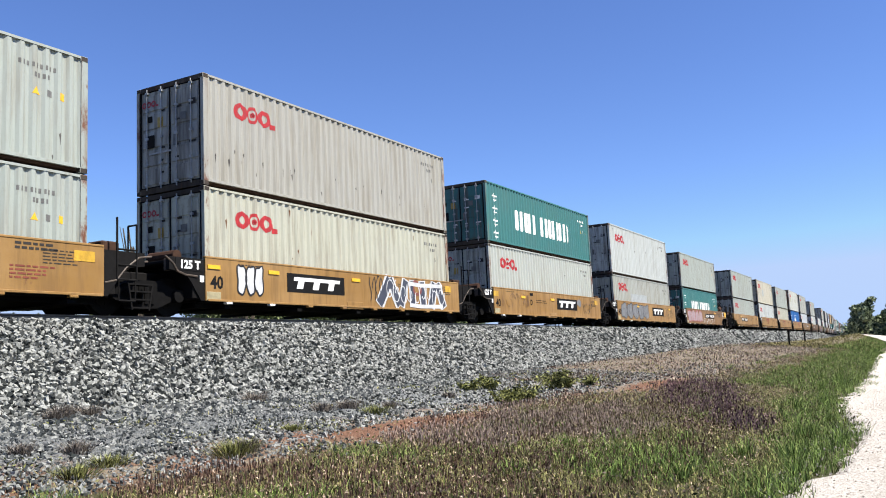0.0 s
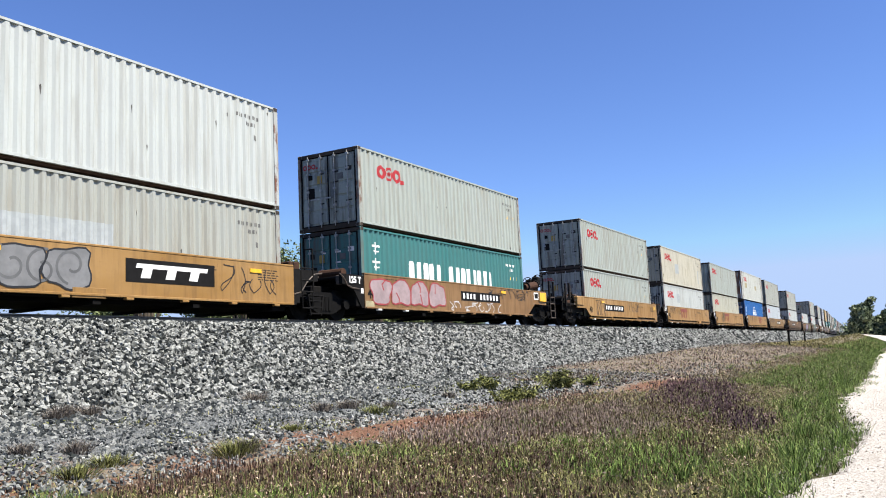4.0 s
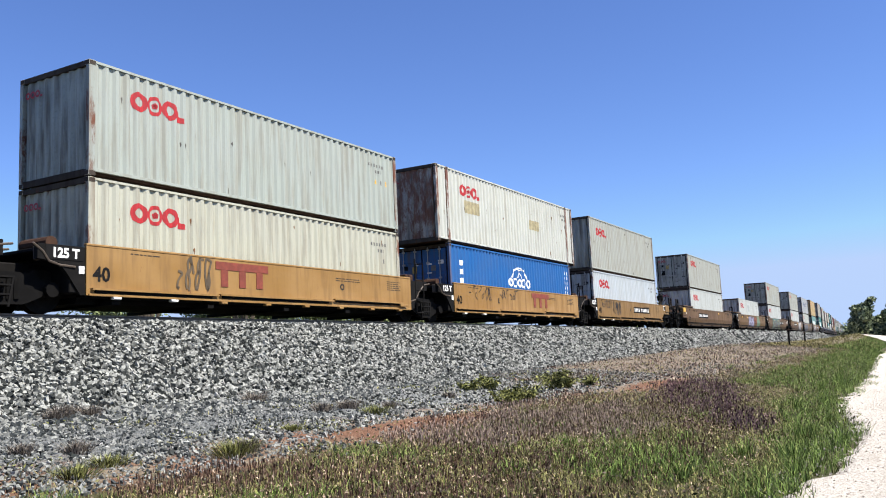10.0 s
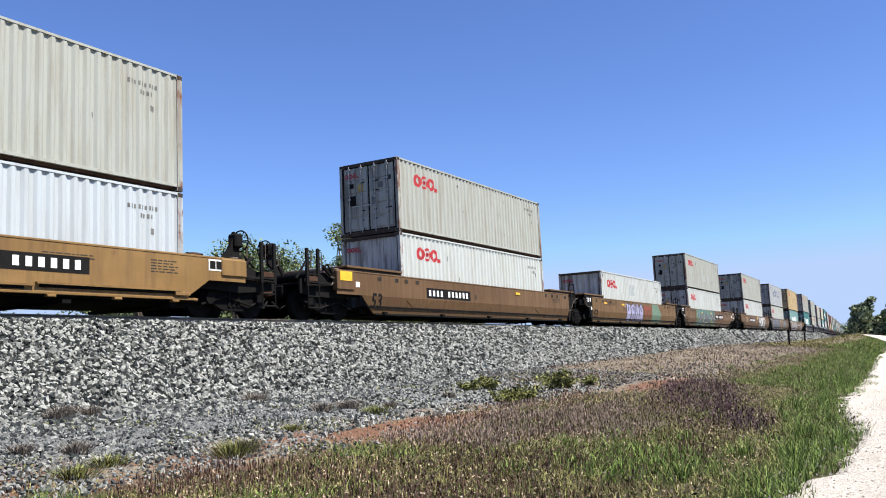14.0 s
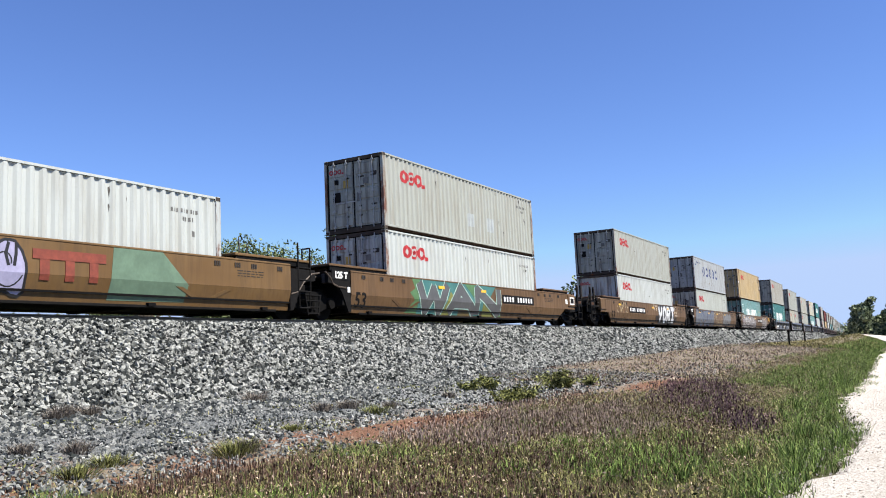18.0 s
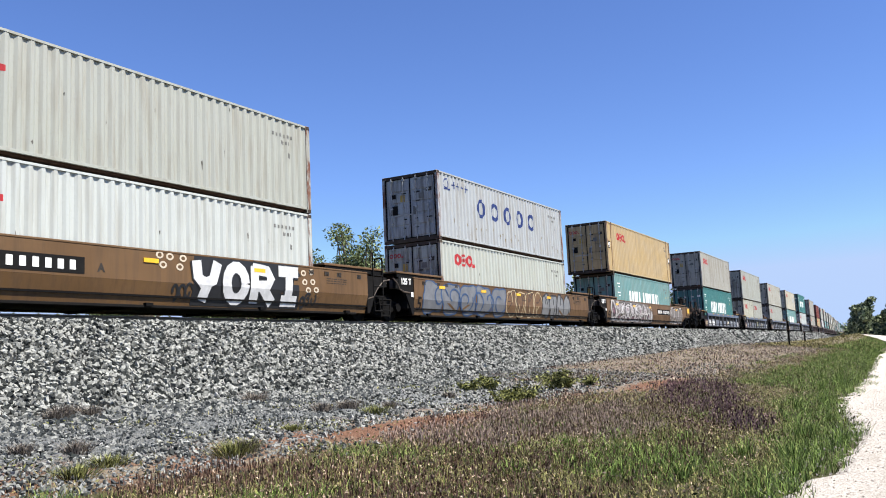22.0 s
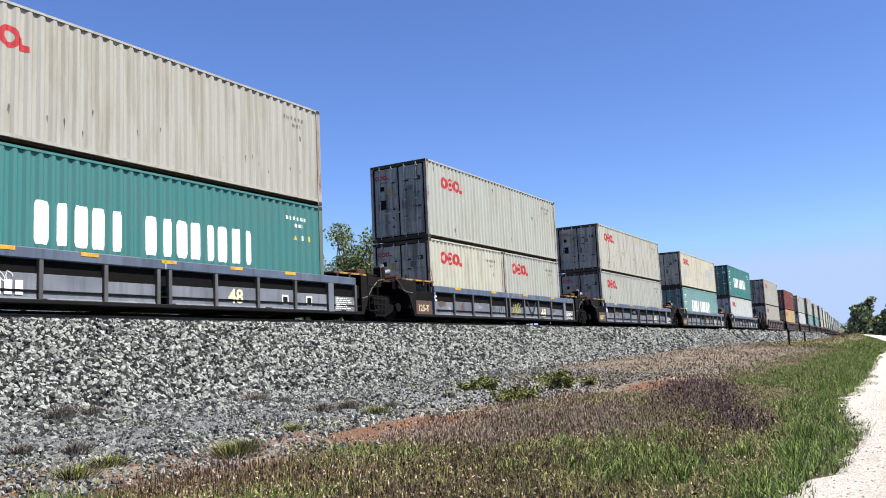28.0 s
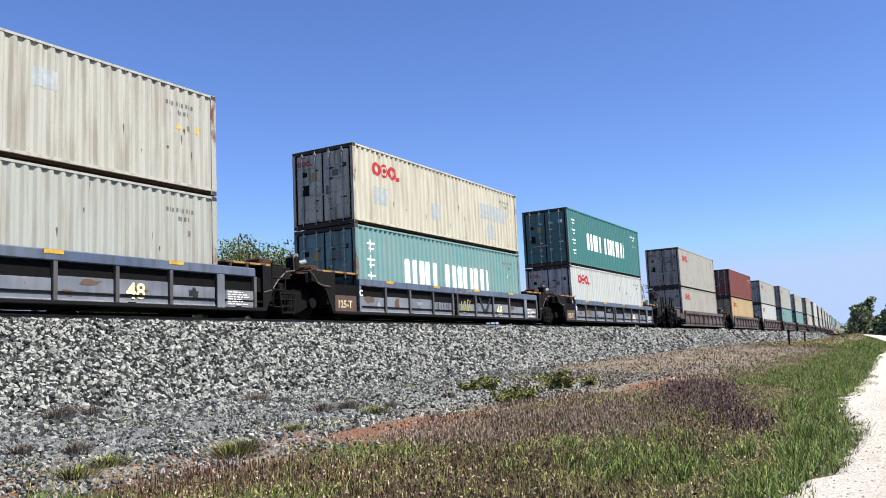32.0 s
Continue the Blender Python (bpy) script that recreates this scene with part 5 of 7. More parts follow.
def ribbed_side(root, kind, half, side, coat):
    """Posts between two chords, with sheets behind the lower part."""
    y = side * 1.47
    a, b = sorted((y, y - side * 0.14))
    part("top_chord", shared(("tchord", half, side), lambda: shaped("top_chord", box(bmesh.new(), -half + 1.2, half - 0.3, a, b, 1.03, 1.26, 0.02), CHORD)), CHORD if kind == "black" else coat, root)
    part("bottom_chord", shared(("bchord", half, side), lambda: shaped("bottom_chord", box(bmesh.new(), -half, half, a, b, 0.14, 0.24, 0.02), CHORD)), coat, root)
    c, d = sorted((y - side * 0.11, y - side * 0.15))
    # on black cars the chord's shadow is painted as a black upper sheet
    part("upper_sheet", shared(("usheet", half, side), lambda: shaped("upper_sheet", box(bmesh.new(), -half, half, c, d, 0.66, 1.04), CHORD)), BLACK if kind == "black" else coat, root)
    xs = [-6.25, -4.83, -3.35, -1.82, -0.40, -0.06, 1.40, 2.90, 4.40, 5.88, 7.2]
    for x in xs:
        part("rib", shared(("rib", x, side), lambda: shaped("rib", box(bmesh.new(), x - 0.05, x + 0.05, *sorted((y - side * 0.012, y - side * 0.12)), 0.23, 1.04, 0.01), CHORD)), (LIT_WORN_RIB if kind == "black" else coat) if abs(x + 6.25) > 0.1 else GREYED, root)
    for x0, x1 in zip(xs, xs[1:]):
        if x1 - x0 > 0.5:
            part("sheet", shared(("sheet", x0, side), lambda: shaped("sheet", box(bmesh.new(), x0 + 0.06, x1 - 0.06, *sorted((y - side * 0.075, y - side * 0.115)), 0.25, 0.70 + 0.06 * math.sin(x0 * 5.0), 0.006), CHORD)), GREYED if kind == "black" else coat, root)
            if kind == "black" and side < 0:
                part("sheet_lip", shared(("lip", x0), lambda: shaped("sheet_lip", box(bmesh.new(), x0 + 0.07, x1 - 0.07, y + 0.058, y + 0.08, 0.243, 0.275), CHORD)), PALE_LIP, root)


def black_trim(root, half):
    plate("capacity_plate", root, -7.55, -6.48, 0.22, 0.70, PLATE_BROWN, y=NEAR + 0.02)
    lettering(root, "125-T", 0.30, -7.44, NEAR + 0.012, 0.34, OCHRE_LETTER, 1.0)
    part("end_post", box(bmesh.new(), 5.83, 6.08, NEAR - 0.004, NEAR + 0.10, 0.20, 1.03, 0.01), GREYED, root)
    part("chord_splice", box(bmesh.new(), -0.25, -0.20, NEAR - 0.008, NEAR + 0.02, 1.04, 1.25), PALE_LIP, root)
    plate("data_panel", root, 6.18, 7.16, 0.27, 0.66, plain("worn_data_panel", (0.17, 0.17, 0.175), 0.6, vary=0.4), y=NEAR + 0.06)
    small_print(root, 6.24, 0.60, 6, 0.72, WHITE, 12, 0.025, 0.06, y=NEAR + 0.052)
    for sx in (-1, 1):
        a, b = sorted((sx * 6.2, sx * 8.3))
        part("end_cover", box(bmesh.new(), a, b, -1.40, 1.40, 1.36, 1.42, 0.012), PLATE_BROWN, root)
        for k in range(4):
            x = a + 0.15 + k * (b - a - 0.3) / 3
            if k < 3:
                part("edge_stripe", box(bmesh.new(), x + 0.1, x + (b - a - 0.3) / 3 - 0.1, -1.412, -1.402, 1.365, 1.415), GOLDEN, root)
            part("cover_stay", box(bmesh.new(), x - 0.04, x + 0.04, -1.42, -1.34, 1.22, 1.36), RUSTY, root)


def reflectors(root, *xs, z=1.22):
    for x in xs:
        plate("reflector", root, x, x + 0.42, z, z + 0.10, YELLOW, "yellow reflector", thick=0.024)


def number_plate(root, x0, x1, count=11, z0=0.80, z1=1.15, skip=(4,)):
    """Black plate whose figures stand as plain white bars."""
    plate("number_plate", root, x0, x1, z0, z1, SIGN_BLACK)
    bars(root, x0 + 0.14, x1 - 0.08, z0 + 0.075, z1 - 0.075, count, WHITE, y=NEAR - 0.004, gap=0.50, skip=skip)


def comb(root, x0, x1, z0, z1, slant, material):
    """A heavy bar with three legs under it, as a plain stand-in for a maker's mark."""
    w, h = (x1 - x0) / 3, z1 - z0
    part("logo_block", slab(bmesh.new(), [(x0 + slant * 0.7, z1 - h * 0.32), (x1 + slant * 0.7, z1 - h * 0.32), (x1 + slant, z1), (x0 + slant, z1)], NEAR - 0.014, NEAR - 0.006), material, root)
    for k in range(3):
        xa, t = x0 + w * (k + 0.28), w * 0.38
        part("logo_block", slab(bmesh.new(), [(xa, z0), (xa + t, z0), (xa + t + slant * 0.7, z1 - h * 0.325), (xa + slant * 0.7, z1 - h * 0.325)], NEAR - 0.014, NEAR - 0.006), material, root)


def logo_plate(root, x0, x1, z0=0.70, z1=1.22):
    """Black plate with a heavy white mark in a thin white border."""
    plate("logo_plate", root, x0, x1, z0, z1, SIGN_BLACK)
    comb(root, x0 + 0.20, x1 - 0.32, z0 + 0.10, z1 - 0.10, 0.10, WHITE)


def red_logo(root, x0, x1, z0=0.72, z1=1.34):
    """A faded red mark: a bar on three legs."""
    comb(root, x0, x1, z0, z1, 0.0, RED_BROWN)


# ---- what is painted and sprayed on each car ----
LILAC = spray("lilac", (0.3276, 0.312, 0.4524))
TURQUOISE = spray("turquoise", (0.0468, 0.156, 0.1443))
GREEN = spray("green", (0.078, 0.1677, 0.0663))
OLIVE = spray("olive", (0.1716, 0.1716, 0.039))
MIST = spray("grey", (0.1716, 0.1716, 0.1716))
BLUISH = spray("blue_grey", (0.135, 0.140, 0.152))
BLUELINE = spray("blue", (0.028, 0.060, 0.135))
REDLINE = spray("red", (0.2808, 0.039, 0.039))
PINK = spray("pink_grey", (0.312, 0.234, 0.234))
DULLGREEN = spray("dull_green", (0.117, 0.1833, 0.1209))


def marks_a(r):
    plate("reflector", r, 5.60, 6.10, 1.06, 1.28, AMBER)
    small_print(r, 4.3, 1.30, 2, 1.0, DUSKY, 61, 0.05, 0.09)
    small_print(r, 4.2, 0.86, 4, 0.9, RED_BROWN, 62, 0.035, 0.075)


def marks_b(r):
    logo_plate(r, -3.33, -0.73)
    reflectors(r, -6.27, -4.08, -0.35, z=1.14)
    plate("reflector", r, 5.32, 5.75, 1.06, 1.28, AMBER)
    bubbles(r, -5.25, -4.28, 0.55, 1.32, 3, WHITE_SPRAY, BLACK_SPRAY, 1, "small white bubble-letter graffiti", False)
    ink = spray("ink_grey", (0.045, 0.050, 0.070))
    for k, (x, w, lean) in enumerate(((1.45, 0.34, -0.45), (1.95, 0.30, 0.40), (2.55, 0.30, -0.25), (3.1, 0.26, 0.0), (3.75, 0.30, 0.05), (4.45, 0.34, -0.2), (4.95, 0.30, 0.3))):
        for size, mat, back in ((0.07, WHITE_SPRAY, 0.0), (0.0, ink, 0.003)):
            bm = bmesh.new()
            stroke(bm, [(x - lean * 0.6, 1.33 + size * 0.6), (x, 0.95), (x + lean * 0.8, 0.50 - size * 0.6)], w + 2 * size, NEAR - 0.010 - back - 0.0005 * (k % 2))
            part("graffiti" if back else "graffiti_outline", bm, mat, r, "dark grey graffiti with broad white outlines" if back else "")
    for za in (0.52, 1.24):
        bm = bmesh.new()
        stroke(bm, [(2.9, za), (3.6, za - 0.03), (5.1, za)], 0.13, NEAR - 0.016)
        part("graffiti_outline", bm, WHITE_SPRAY, r)
    swirls(r, 1.5, 5.2, 0.5, 1.34, 9, WHITE_SPRAY, 37, 0.035)
    nested(r, 3.38, 1.10, 0.62, 0.46, (spray("brick", (0.20, 0.055, 0.04)), TAN), 38)
    scrawl(r, 0.5, 1.3, 0.6, 1.36, BLACK_SPRAY, 3, 0.03, 4)


def marks_c(r):
    logo_plate(r, 0.31, 2.9)
    plate("reflector", r, -6.35, -5.92, 1.08, 1.28, AMBER)
    reflectors(r, -3.72, -0.45, z=1.08)
    plate("reflector", r, 5.48, 5.90, 1.06, 1.28, AMBER)
    for a, b, seed in ((-5.6, -3.9, 4), (-3.5, -2.9, 5)):
        scrawl(r, a, b, 0.70, 1.25, spray("faded_brown", (0.15, 0.080, 0.034)), seed, 0.024, 5)
    lettering(r, "D", 0.32, -2.76, NEAR, 0.82, SIGN_BLACK)
    plate("notice_block", r, -2.78, -2.45, 1.22, 1.34, SIGN_BLACK)
    small_print(r, -2.1, 1.02, 2, 1.2, SIGN_BLACK, 64, 0.03, 0.09)
    nested(r, 3.2, 1.08, 0.5, 0.4, (MIST,), 73, "pale grey paint blot")
    scrawl(r, 3.6, 5.2, 0.6, 1.1, DUSKY, 74, 0.02, 5)


def marks_d(r):
    bubbles(r, -5.7, -0.15, 0.45, 1.34, 5, MIST, BLACK_SPRAY, 5, "dark grey bubble graffiti", False, 0.04)
    swirls(r, -5.6, -0.3, 0.5, 1.3, 8, spray("mid_grey", (0.10, 0.10, 0.10)), 39, 0.06)
    logo_plate(r, 0.71, 3.35)
    reflectors(r, -2.6, 4.6, z=1.14)
    scrawl(r, 3.6, 5.6, 0.6, 1.25, BLACK_SPRAY, 6, 0.025, 4)


def marks_e(r):
    number_plate(r, -0.1, 3.16)
    plate("reflector", r, 7.15, 7.8, 1.0, 1.38, YELLOW, y=FACE)
    plate("notice", r, 6.6, 7.08, 1.06, 1.38, WHITE)
    plate("notice_block", r, 6.66, 7.02, 1.12, 1.32, SIGN_BLACK, y=NEAR - 0.006)
    scrawl(r, 2.2, 5.9, 1.0, 1.36, BLACK_SPRAY, 7, 0.03, 9, "black scrawled graffiti")
    scrawl(r, -1.2, 3.6, 0.42, 0.74, WHITE_SPRAY, 8, 0.03, 8, "white scrawled graffiti")
    bubbles(r, -6.0, -1.3, 0.48, 1.34, 4, PINK, REDLINE, 31, "pale faded graffiti")
    reflectors(r, 3.3, z=1.2)


def marks_h(r):
    number_plate(r, -3.72, -0.45)
    reflectors(r, -4.25, z=1.2)
    plate("reflector", r, 5.62, 6.08, 1.06, 1.28, AMBER)
    scrawl(r, -5.2, -3.6, 0.55, 1.34, BLACK_SPRAY, 9, 0.03, 6, "black outlined graffiti")
    scrawl(r, 0.5, 2.5, 0.88, 1.34, BLACK_SPRAY, 10, 0.03, 7, "black scrawled graffiti")


def marks_i(r):
    red_logo(r, -2.85, -0.94)
    scrawl(r, -5.8, -4.1, 1.0, 1.36, BLACK_SPRAY, 11, 0.03, 7, "black scrawled graffiti")
    scrawl(r, -3.7, -3.0, 0.9, 1.3, BLACK_SPRAY, 12, 0.03, 3)
    lettering(r, "C", 0.26, 1.5, NEAR, 0.86, DUSKY)


def marks_j(r):
    red_logo(r, -2.65, -0.75)
    scrawl(r, -3.9, -2.8, 0.62, 1.36, spray("dark_olive", (0.10, 0.07, 0.04)), 13, 0.06, 6, "dark spray-painted figure")
    lettering(r, "O", 0.26, 2.4, NEAR, 0.86, DUSKY)


def marks_k(r):
    red_logo(r, 0.69, 2.6)
    scrawl(r, -5.2, -3.3, 0.9, 1.38, BLACK_SPRAY, 14, 0.03, 7, "black scrawled graffiti")
    scrawl(r, -2.5, -0.8, 1.0, 1.36, BLACK_SPRAY, 15, 0.03, 6)
    lettering(r, "E", 0.26, -2.7, NEAR, 0.8, DUSKY)


def marks_l(r):
    number_plate(r, 0.05, 3.29)
    scrawl(r, -5.7, -4.0, 1.0, 1.38, BLACK_SPRAY, 16, 0.035, 6, "black scrawled graffiti")
    scrawl(r, -3.8, -2.5, 0.66, 1.32, BLACK_SPRAY, 17, 0.045, 7, "black graffiti")
    lettering(r, "A", 0.26, -0.7, NEAR, 0.86, DUSKY)
    plate("notice", r, 6.66, 7.14, 1.10, 1.38, WHITE)
    plate("notice_block", r, 6.70, 6.88, 1.14, 1.34, SIGN_BLACK, y=NEAR - 0.006)
    plate("notice_block", r, 6.91, 7.10, 1.14, 1.34, SIGN_BLACK, y=NEAR - 0.006)


def marks_m(r):
    number_plate(r, -4.9, -1.68)
    plate("reflector", r, -9.95, -9.35, 1.14, 1.42, YELLOW, y=FACE)
    plate("white_tag", r, -9.1, -8.9, 0.98, 1.14, WHITE)
    lettering(r, "B", 0.24, -1.3, NEAR, 0.88, DUSKY)
    reflectors(r, 2.4, z=1.2)


def marks_n(r):
    bubbles(r, -2.68, 0.62, 0.26, 1.36, 4, LILAC, BLACK_SPRAY, 18, "lilac bubble graffiti", True, 0.06)
    swirls(r, -2.5, 0.5, 0.3, 1.3, 5, BLACK_SPRAY, 35, 0.03)
    red_logo(r, 0.74, 2.45, 0.62, 1.24)
    bm = bmesh.new()
    slab(bm, [(2.55, 0.28), (4.7, 0.30), (4.78, 0.7), (4.5, 0.95), (4.0, 1.42), (2.65, 1.42)], NEAR - 0.005, NEAR - 0.001)
    part("graffiti", bm, DULLGREEN, r, "faded green paint patch")
    reflectors(r, -6.6, -3.52, z=1.16)
    scrawl(r, -3.0, -2.6, 1.12, 1.28, WHITE_SPRAY, 20, 0.03, 3)
    scrawl(r, -5.9, -4.4, 1.12, 1.36, BLACK_SPRAY, 19, 0.02, 7)
    small_print(r, -3.3, 0.98, 2, 0.8, DUSKY, 63, 0.03, 0.09)


def marks_o(r):
    y = NEAR - 0.003
    for k, (pts, mat) in enumerate((
            ([(-5.35, 0.26), (-4.5, 0.26), (-4.4, 1.42), (-4.95, 1.42), (-4.75, 1.1), (-5.1, 0.95), (-4.8, 0.7)], GREEN),
            ([(-4.6, 0.24), (0.0, 0.24), (1.4, 1.42), (-4.45, 1.42)], TURQUOISE),
            ([(-2.9, 0.24), (-2.3, 0.24), (-2.05, 0.9), (-2.3, 1.1)], OLIVE),
            ([(-1.7, 0.24), (-0.7, 0.24), (-1.1, 0.62), (-1.6, 0.58)], spray("rust_green", (0.13, 0.09, 0.03))),
            ([(-1.2, 1.42), (-0.4, 1.42), (-0.3, 0.8)], GREEN),
            ([(0.25, 0.24), (1.2, 0.24), (0.3, 1.0)], OLIVE),
            ([(1.4, 0.24), (1.95, 0.24), (1.75, 0.7), (1.55, 1.2), (1.4, 1.1)], GREEN))):
        part("graffiti", slab(bmesh.new(), pts, y - 0.001 - 0.0007 * k, y), mat, r, "green and turquoise ground of large block-letter graffiti" if k < 2 else "")
    mint = spray("pale_mint", (0.40, 0.56, 0.48))
    block_letters(r, "WAN", -4.6, 1.75, 0.40, 1.24, 0.40, spray("slate", (0.085, 0.085, 0.085)), mint, 0.035, 0.12, "large slate-grey block letters with mint outlines")
    number_plate(r, 1.98, 5.13)
    reflectors(r, -3.2, 0.1, z=1.16)
    plate("white_tag", r, 8.9, 9.15, 0.98, 1.2, WHITE)
    plate("notice", r, 9.35, 9.9, 0.96, 1.32, WHITE, y=FACE)
    plate("notice_block", r, 9.42, 9.83, 1.02, 1.26, SIGN_BLACK, y=FACE - 0.006)


def marks_p(r):
    number_plate(r, -5.0, -1.73)
    part("graffiti", slab(bmesh.new(), [(1.25, 0.24), (5.2, 0.24), (5.15, 0.9), (4.6, 0.9), (4.6, 1.1), (5.25, 1.15), (5.0, 1.43), (1.3, 1.43)], NEAR - 0.006, NEAR - 0.002), BLACK_SPRAY, r, "black ground of white block-letter graffiti")
    block_letters(r, "YORT", 1.2, 5.2, 0.42, 1.24, 0.30, WHITE_SPRAY, BLACK_SPRAY, 0.05, 0.34, "white block letters with black edges")
    for x, z in ((0.25, 1.36), (0.55, 1.34), (0.35, 1.14), (0.85, 1.12), (0.95, 1.33), (5.35, 1.25), (5.7, 1.3), (5.4, 1.0), (5.75, 1.02), (5.55, 0.78), (5.9, 0.8)):
        bm = bmesh.new()
        ring(bm, x, z, 0.045, 0.085, squash=1.3)
        for v in bm.verts:
            v.co.y = NEAR - 0.008
        part("graffiti", bm, spray("cream", (0.55, 0.47, 0.36)), r)
    swirls(r, 0.6, 1.25, 0.34, 0.8, 3, BLACK_SPRAY, 71, 0.07)
    swirls(r, 5.2, 5.9, 0.3, 0.7, 3, BLACK_SPRAY, 72, 0.07)
    scrawl(r, -7.3, -5.2, 0.8, 1.38, spray("pale_ochre", (0.45, 0.36, 0.22)), 22, 0.04, 6, "pale scrawled graffiti")
    reflectors(r, -6.95, -0.21, 3.35, z=1.16)
    lettering(r, "A", 0.24, -1.4, NEAR, 0.88, DUSKY)


def marks_q(r):
    bubbles(r, -7.9, -1.28, 0.24, 1.43, 5, BLUISH, BLUELINE, 25, "large blue-grey bubble graffiti", False, 0.06)
    swirls(r, -7.2, -1.4, 0.3, 1.34, 6, BLUELINE, 40, 0.07)
    bubbles(r, -1.2, 2.5, 0.26, 1.38, 4, spray("tan_fill", (0.125, 0.066, 0.026)), spray("pale_ochre", (0.27, 0.20, 0.125)), 26, "pale outlined graffiti", True, 0.04)
    scrawl(r, -1.1, 2.3, 0.5, 1.36, BLACK_SPRAY, 36, 0.03, 5)
    bubbles(r, 2.5, 5.9, 0.28, 1.38, 4, MIST, BLACK_SPRAY, 27, "black and grey graffiti", True, 0.07)
    reflectors(r, -6.77, -3.5, -0.25, 3.05, z=1.16)


def marks_r(r):
    pale, fill, wine = spray("pale_line", (0.50, 0.47, 0.46)), spray("brown_grey", (0.135, 0.115, 0.10)), spray("mauve", (0.13, 0.05, 0.07))
    part("graffiti", slab(bmesh.new(), [(-7.7, 0.24), (0.3, 0.24), (0.5, 0.7), (-0.6, 1.36), (-4.0, 1.43), (-7.4, 1.43), (-7.9, 1.0)], NEAR - 0.005, NEAR - 0.001), fill, r, "grey ground of curling pale-lined graffiti")
    spots = ((-7.3, 0.85, 1.0, 1.1), (-6.5, 1.12, 0.8, 0.55), (-6.3, 0.52, 0.9, 0.5), (-5.7, 1.05, 0.9, 0.8), (-5.55, 0.45, 0.8, 0.4), (-4.8, 0.95, 0.8, 0.9), (-4.6, 0.42, 0.8, 0.4), (-3.95, 1.0, 0.8, 0.75), (-3.7, 0.5, 0.7, 0.5), (-3.1, 1.05, 0.8, 0.6), (-2.9, 0.5, 0.8, 0.5), (-2.2, 0.9, 0.8, 0.85), (-1.6, 0.5, 0.7, 0.5), (-1.2, 0.95, 0.8, 0.6), (-0.5, 0.6, 0.7, 0.65), (0.2, 0.62, 0.55, 0.75))
    for k, (x, z, w, h) in enumerate(spots):
        nested(r, x, z, w, h, (BLACK_SPRAY, pale, fill, pale, wine if k % 3 else WHITE_SPRAY) if k % 2 else (pale, fill, BLACK_SPRAY, wine), 300 + k, "pale curling graffiti bands")
    swirls(r, -7.7, 0.4, 0.26, 1.38, 11, pale, 29, 0.045, "pale curling graffiti strokes")
    number_plate(r, 1.58, 4.66)
    bubbles(r, 4.8, 8.0, 0.26, 1.36, 3, spray("brown_grey", (0.20, 0.15, 0.14)), spray("pale_line", (0.55, 0.52, 0.52)), 30, "small grey graffiti")
    reflectors(r, -6.9, -3.65, -0.34, 6.2, z=1.15)
    plate("reflector", r, 9.35, 9.9, 1.04, 1.36, YELLOW, y=FACE)


def chord_marks(r, number, *xs):
    """The length in figures on one sheet and amber reflectors on the top chord."""
    lettering(r, "48", 0.50, number, NEAR + 0.066, 0.34, plain("cream_letters", (0.74, 0.64, 0.40), 0.6, vary=0.12), 1.05)
    for x in xs:
        plate("reflector", r, x - 0.22, x + 0.22, 1.17, 1.25, AMBER, "amber reflector")


def marks_s(r):
    y = NEAR + 0.07
    chord_marks(r, 1.84, -4.15, -2.25, -0.12, 2.07, 4.15)
    plate("name_plate", r, -6.1, -4.95, 0.27, 0.74, MIST, y=y)
    bars(r, -5.72, -5.08, 0.34, 0.66, 3, WHITE, y=y)
    bars(r, -4.55, -3.65, 0.32, 0.60, 4, WHITE, y=y)
    for x in (3.86, 4.88):
        plate("notice", r, x, x + 0.26, 0.36, 0.62, WHITE, y=y)
        plate("notice_block", r, x + 0.04, x + 0.22, 0.41, 0.57, SIGN_BLACK, y=y - 0.006)
    on_sheets(scrawl(r, -4.7, -3.9, 0.55, 0.78, WHITE_SPRAY, 32, 0.02, 4))


def on_sheets(ob):
    """Sets a drawing back onto the sheets between the ribs."""
    ob.location.y = 0.068
    return ob


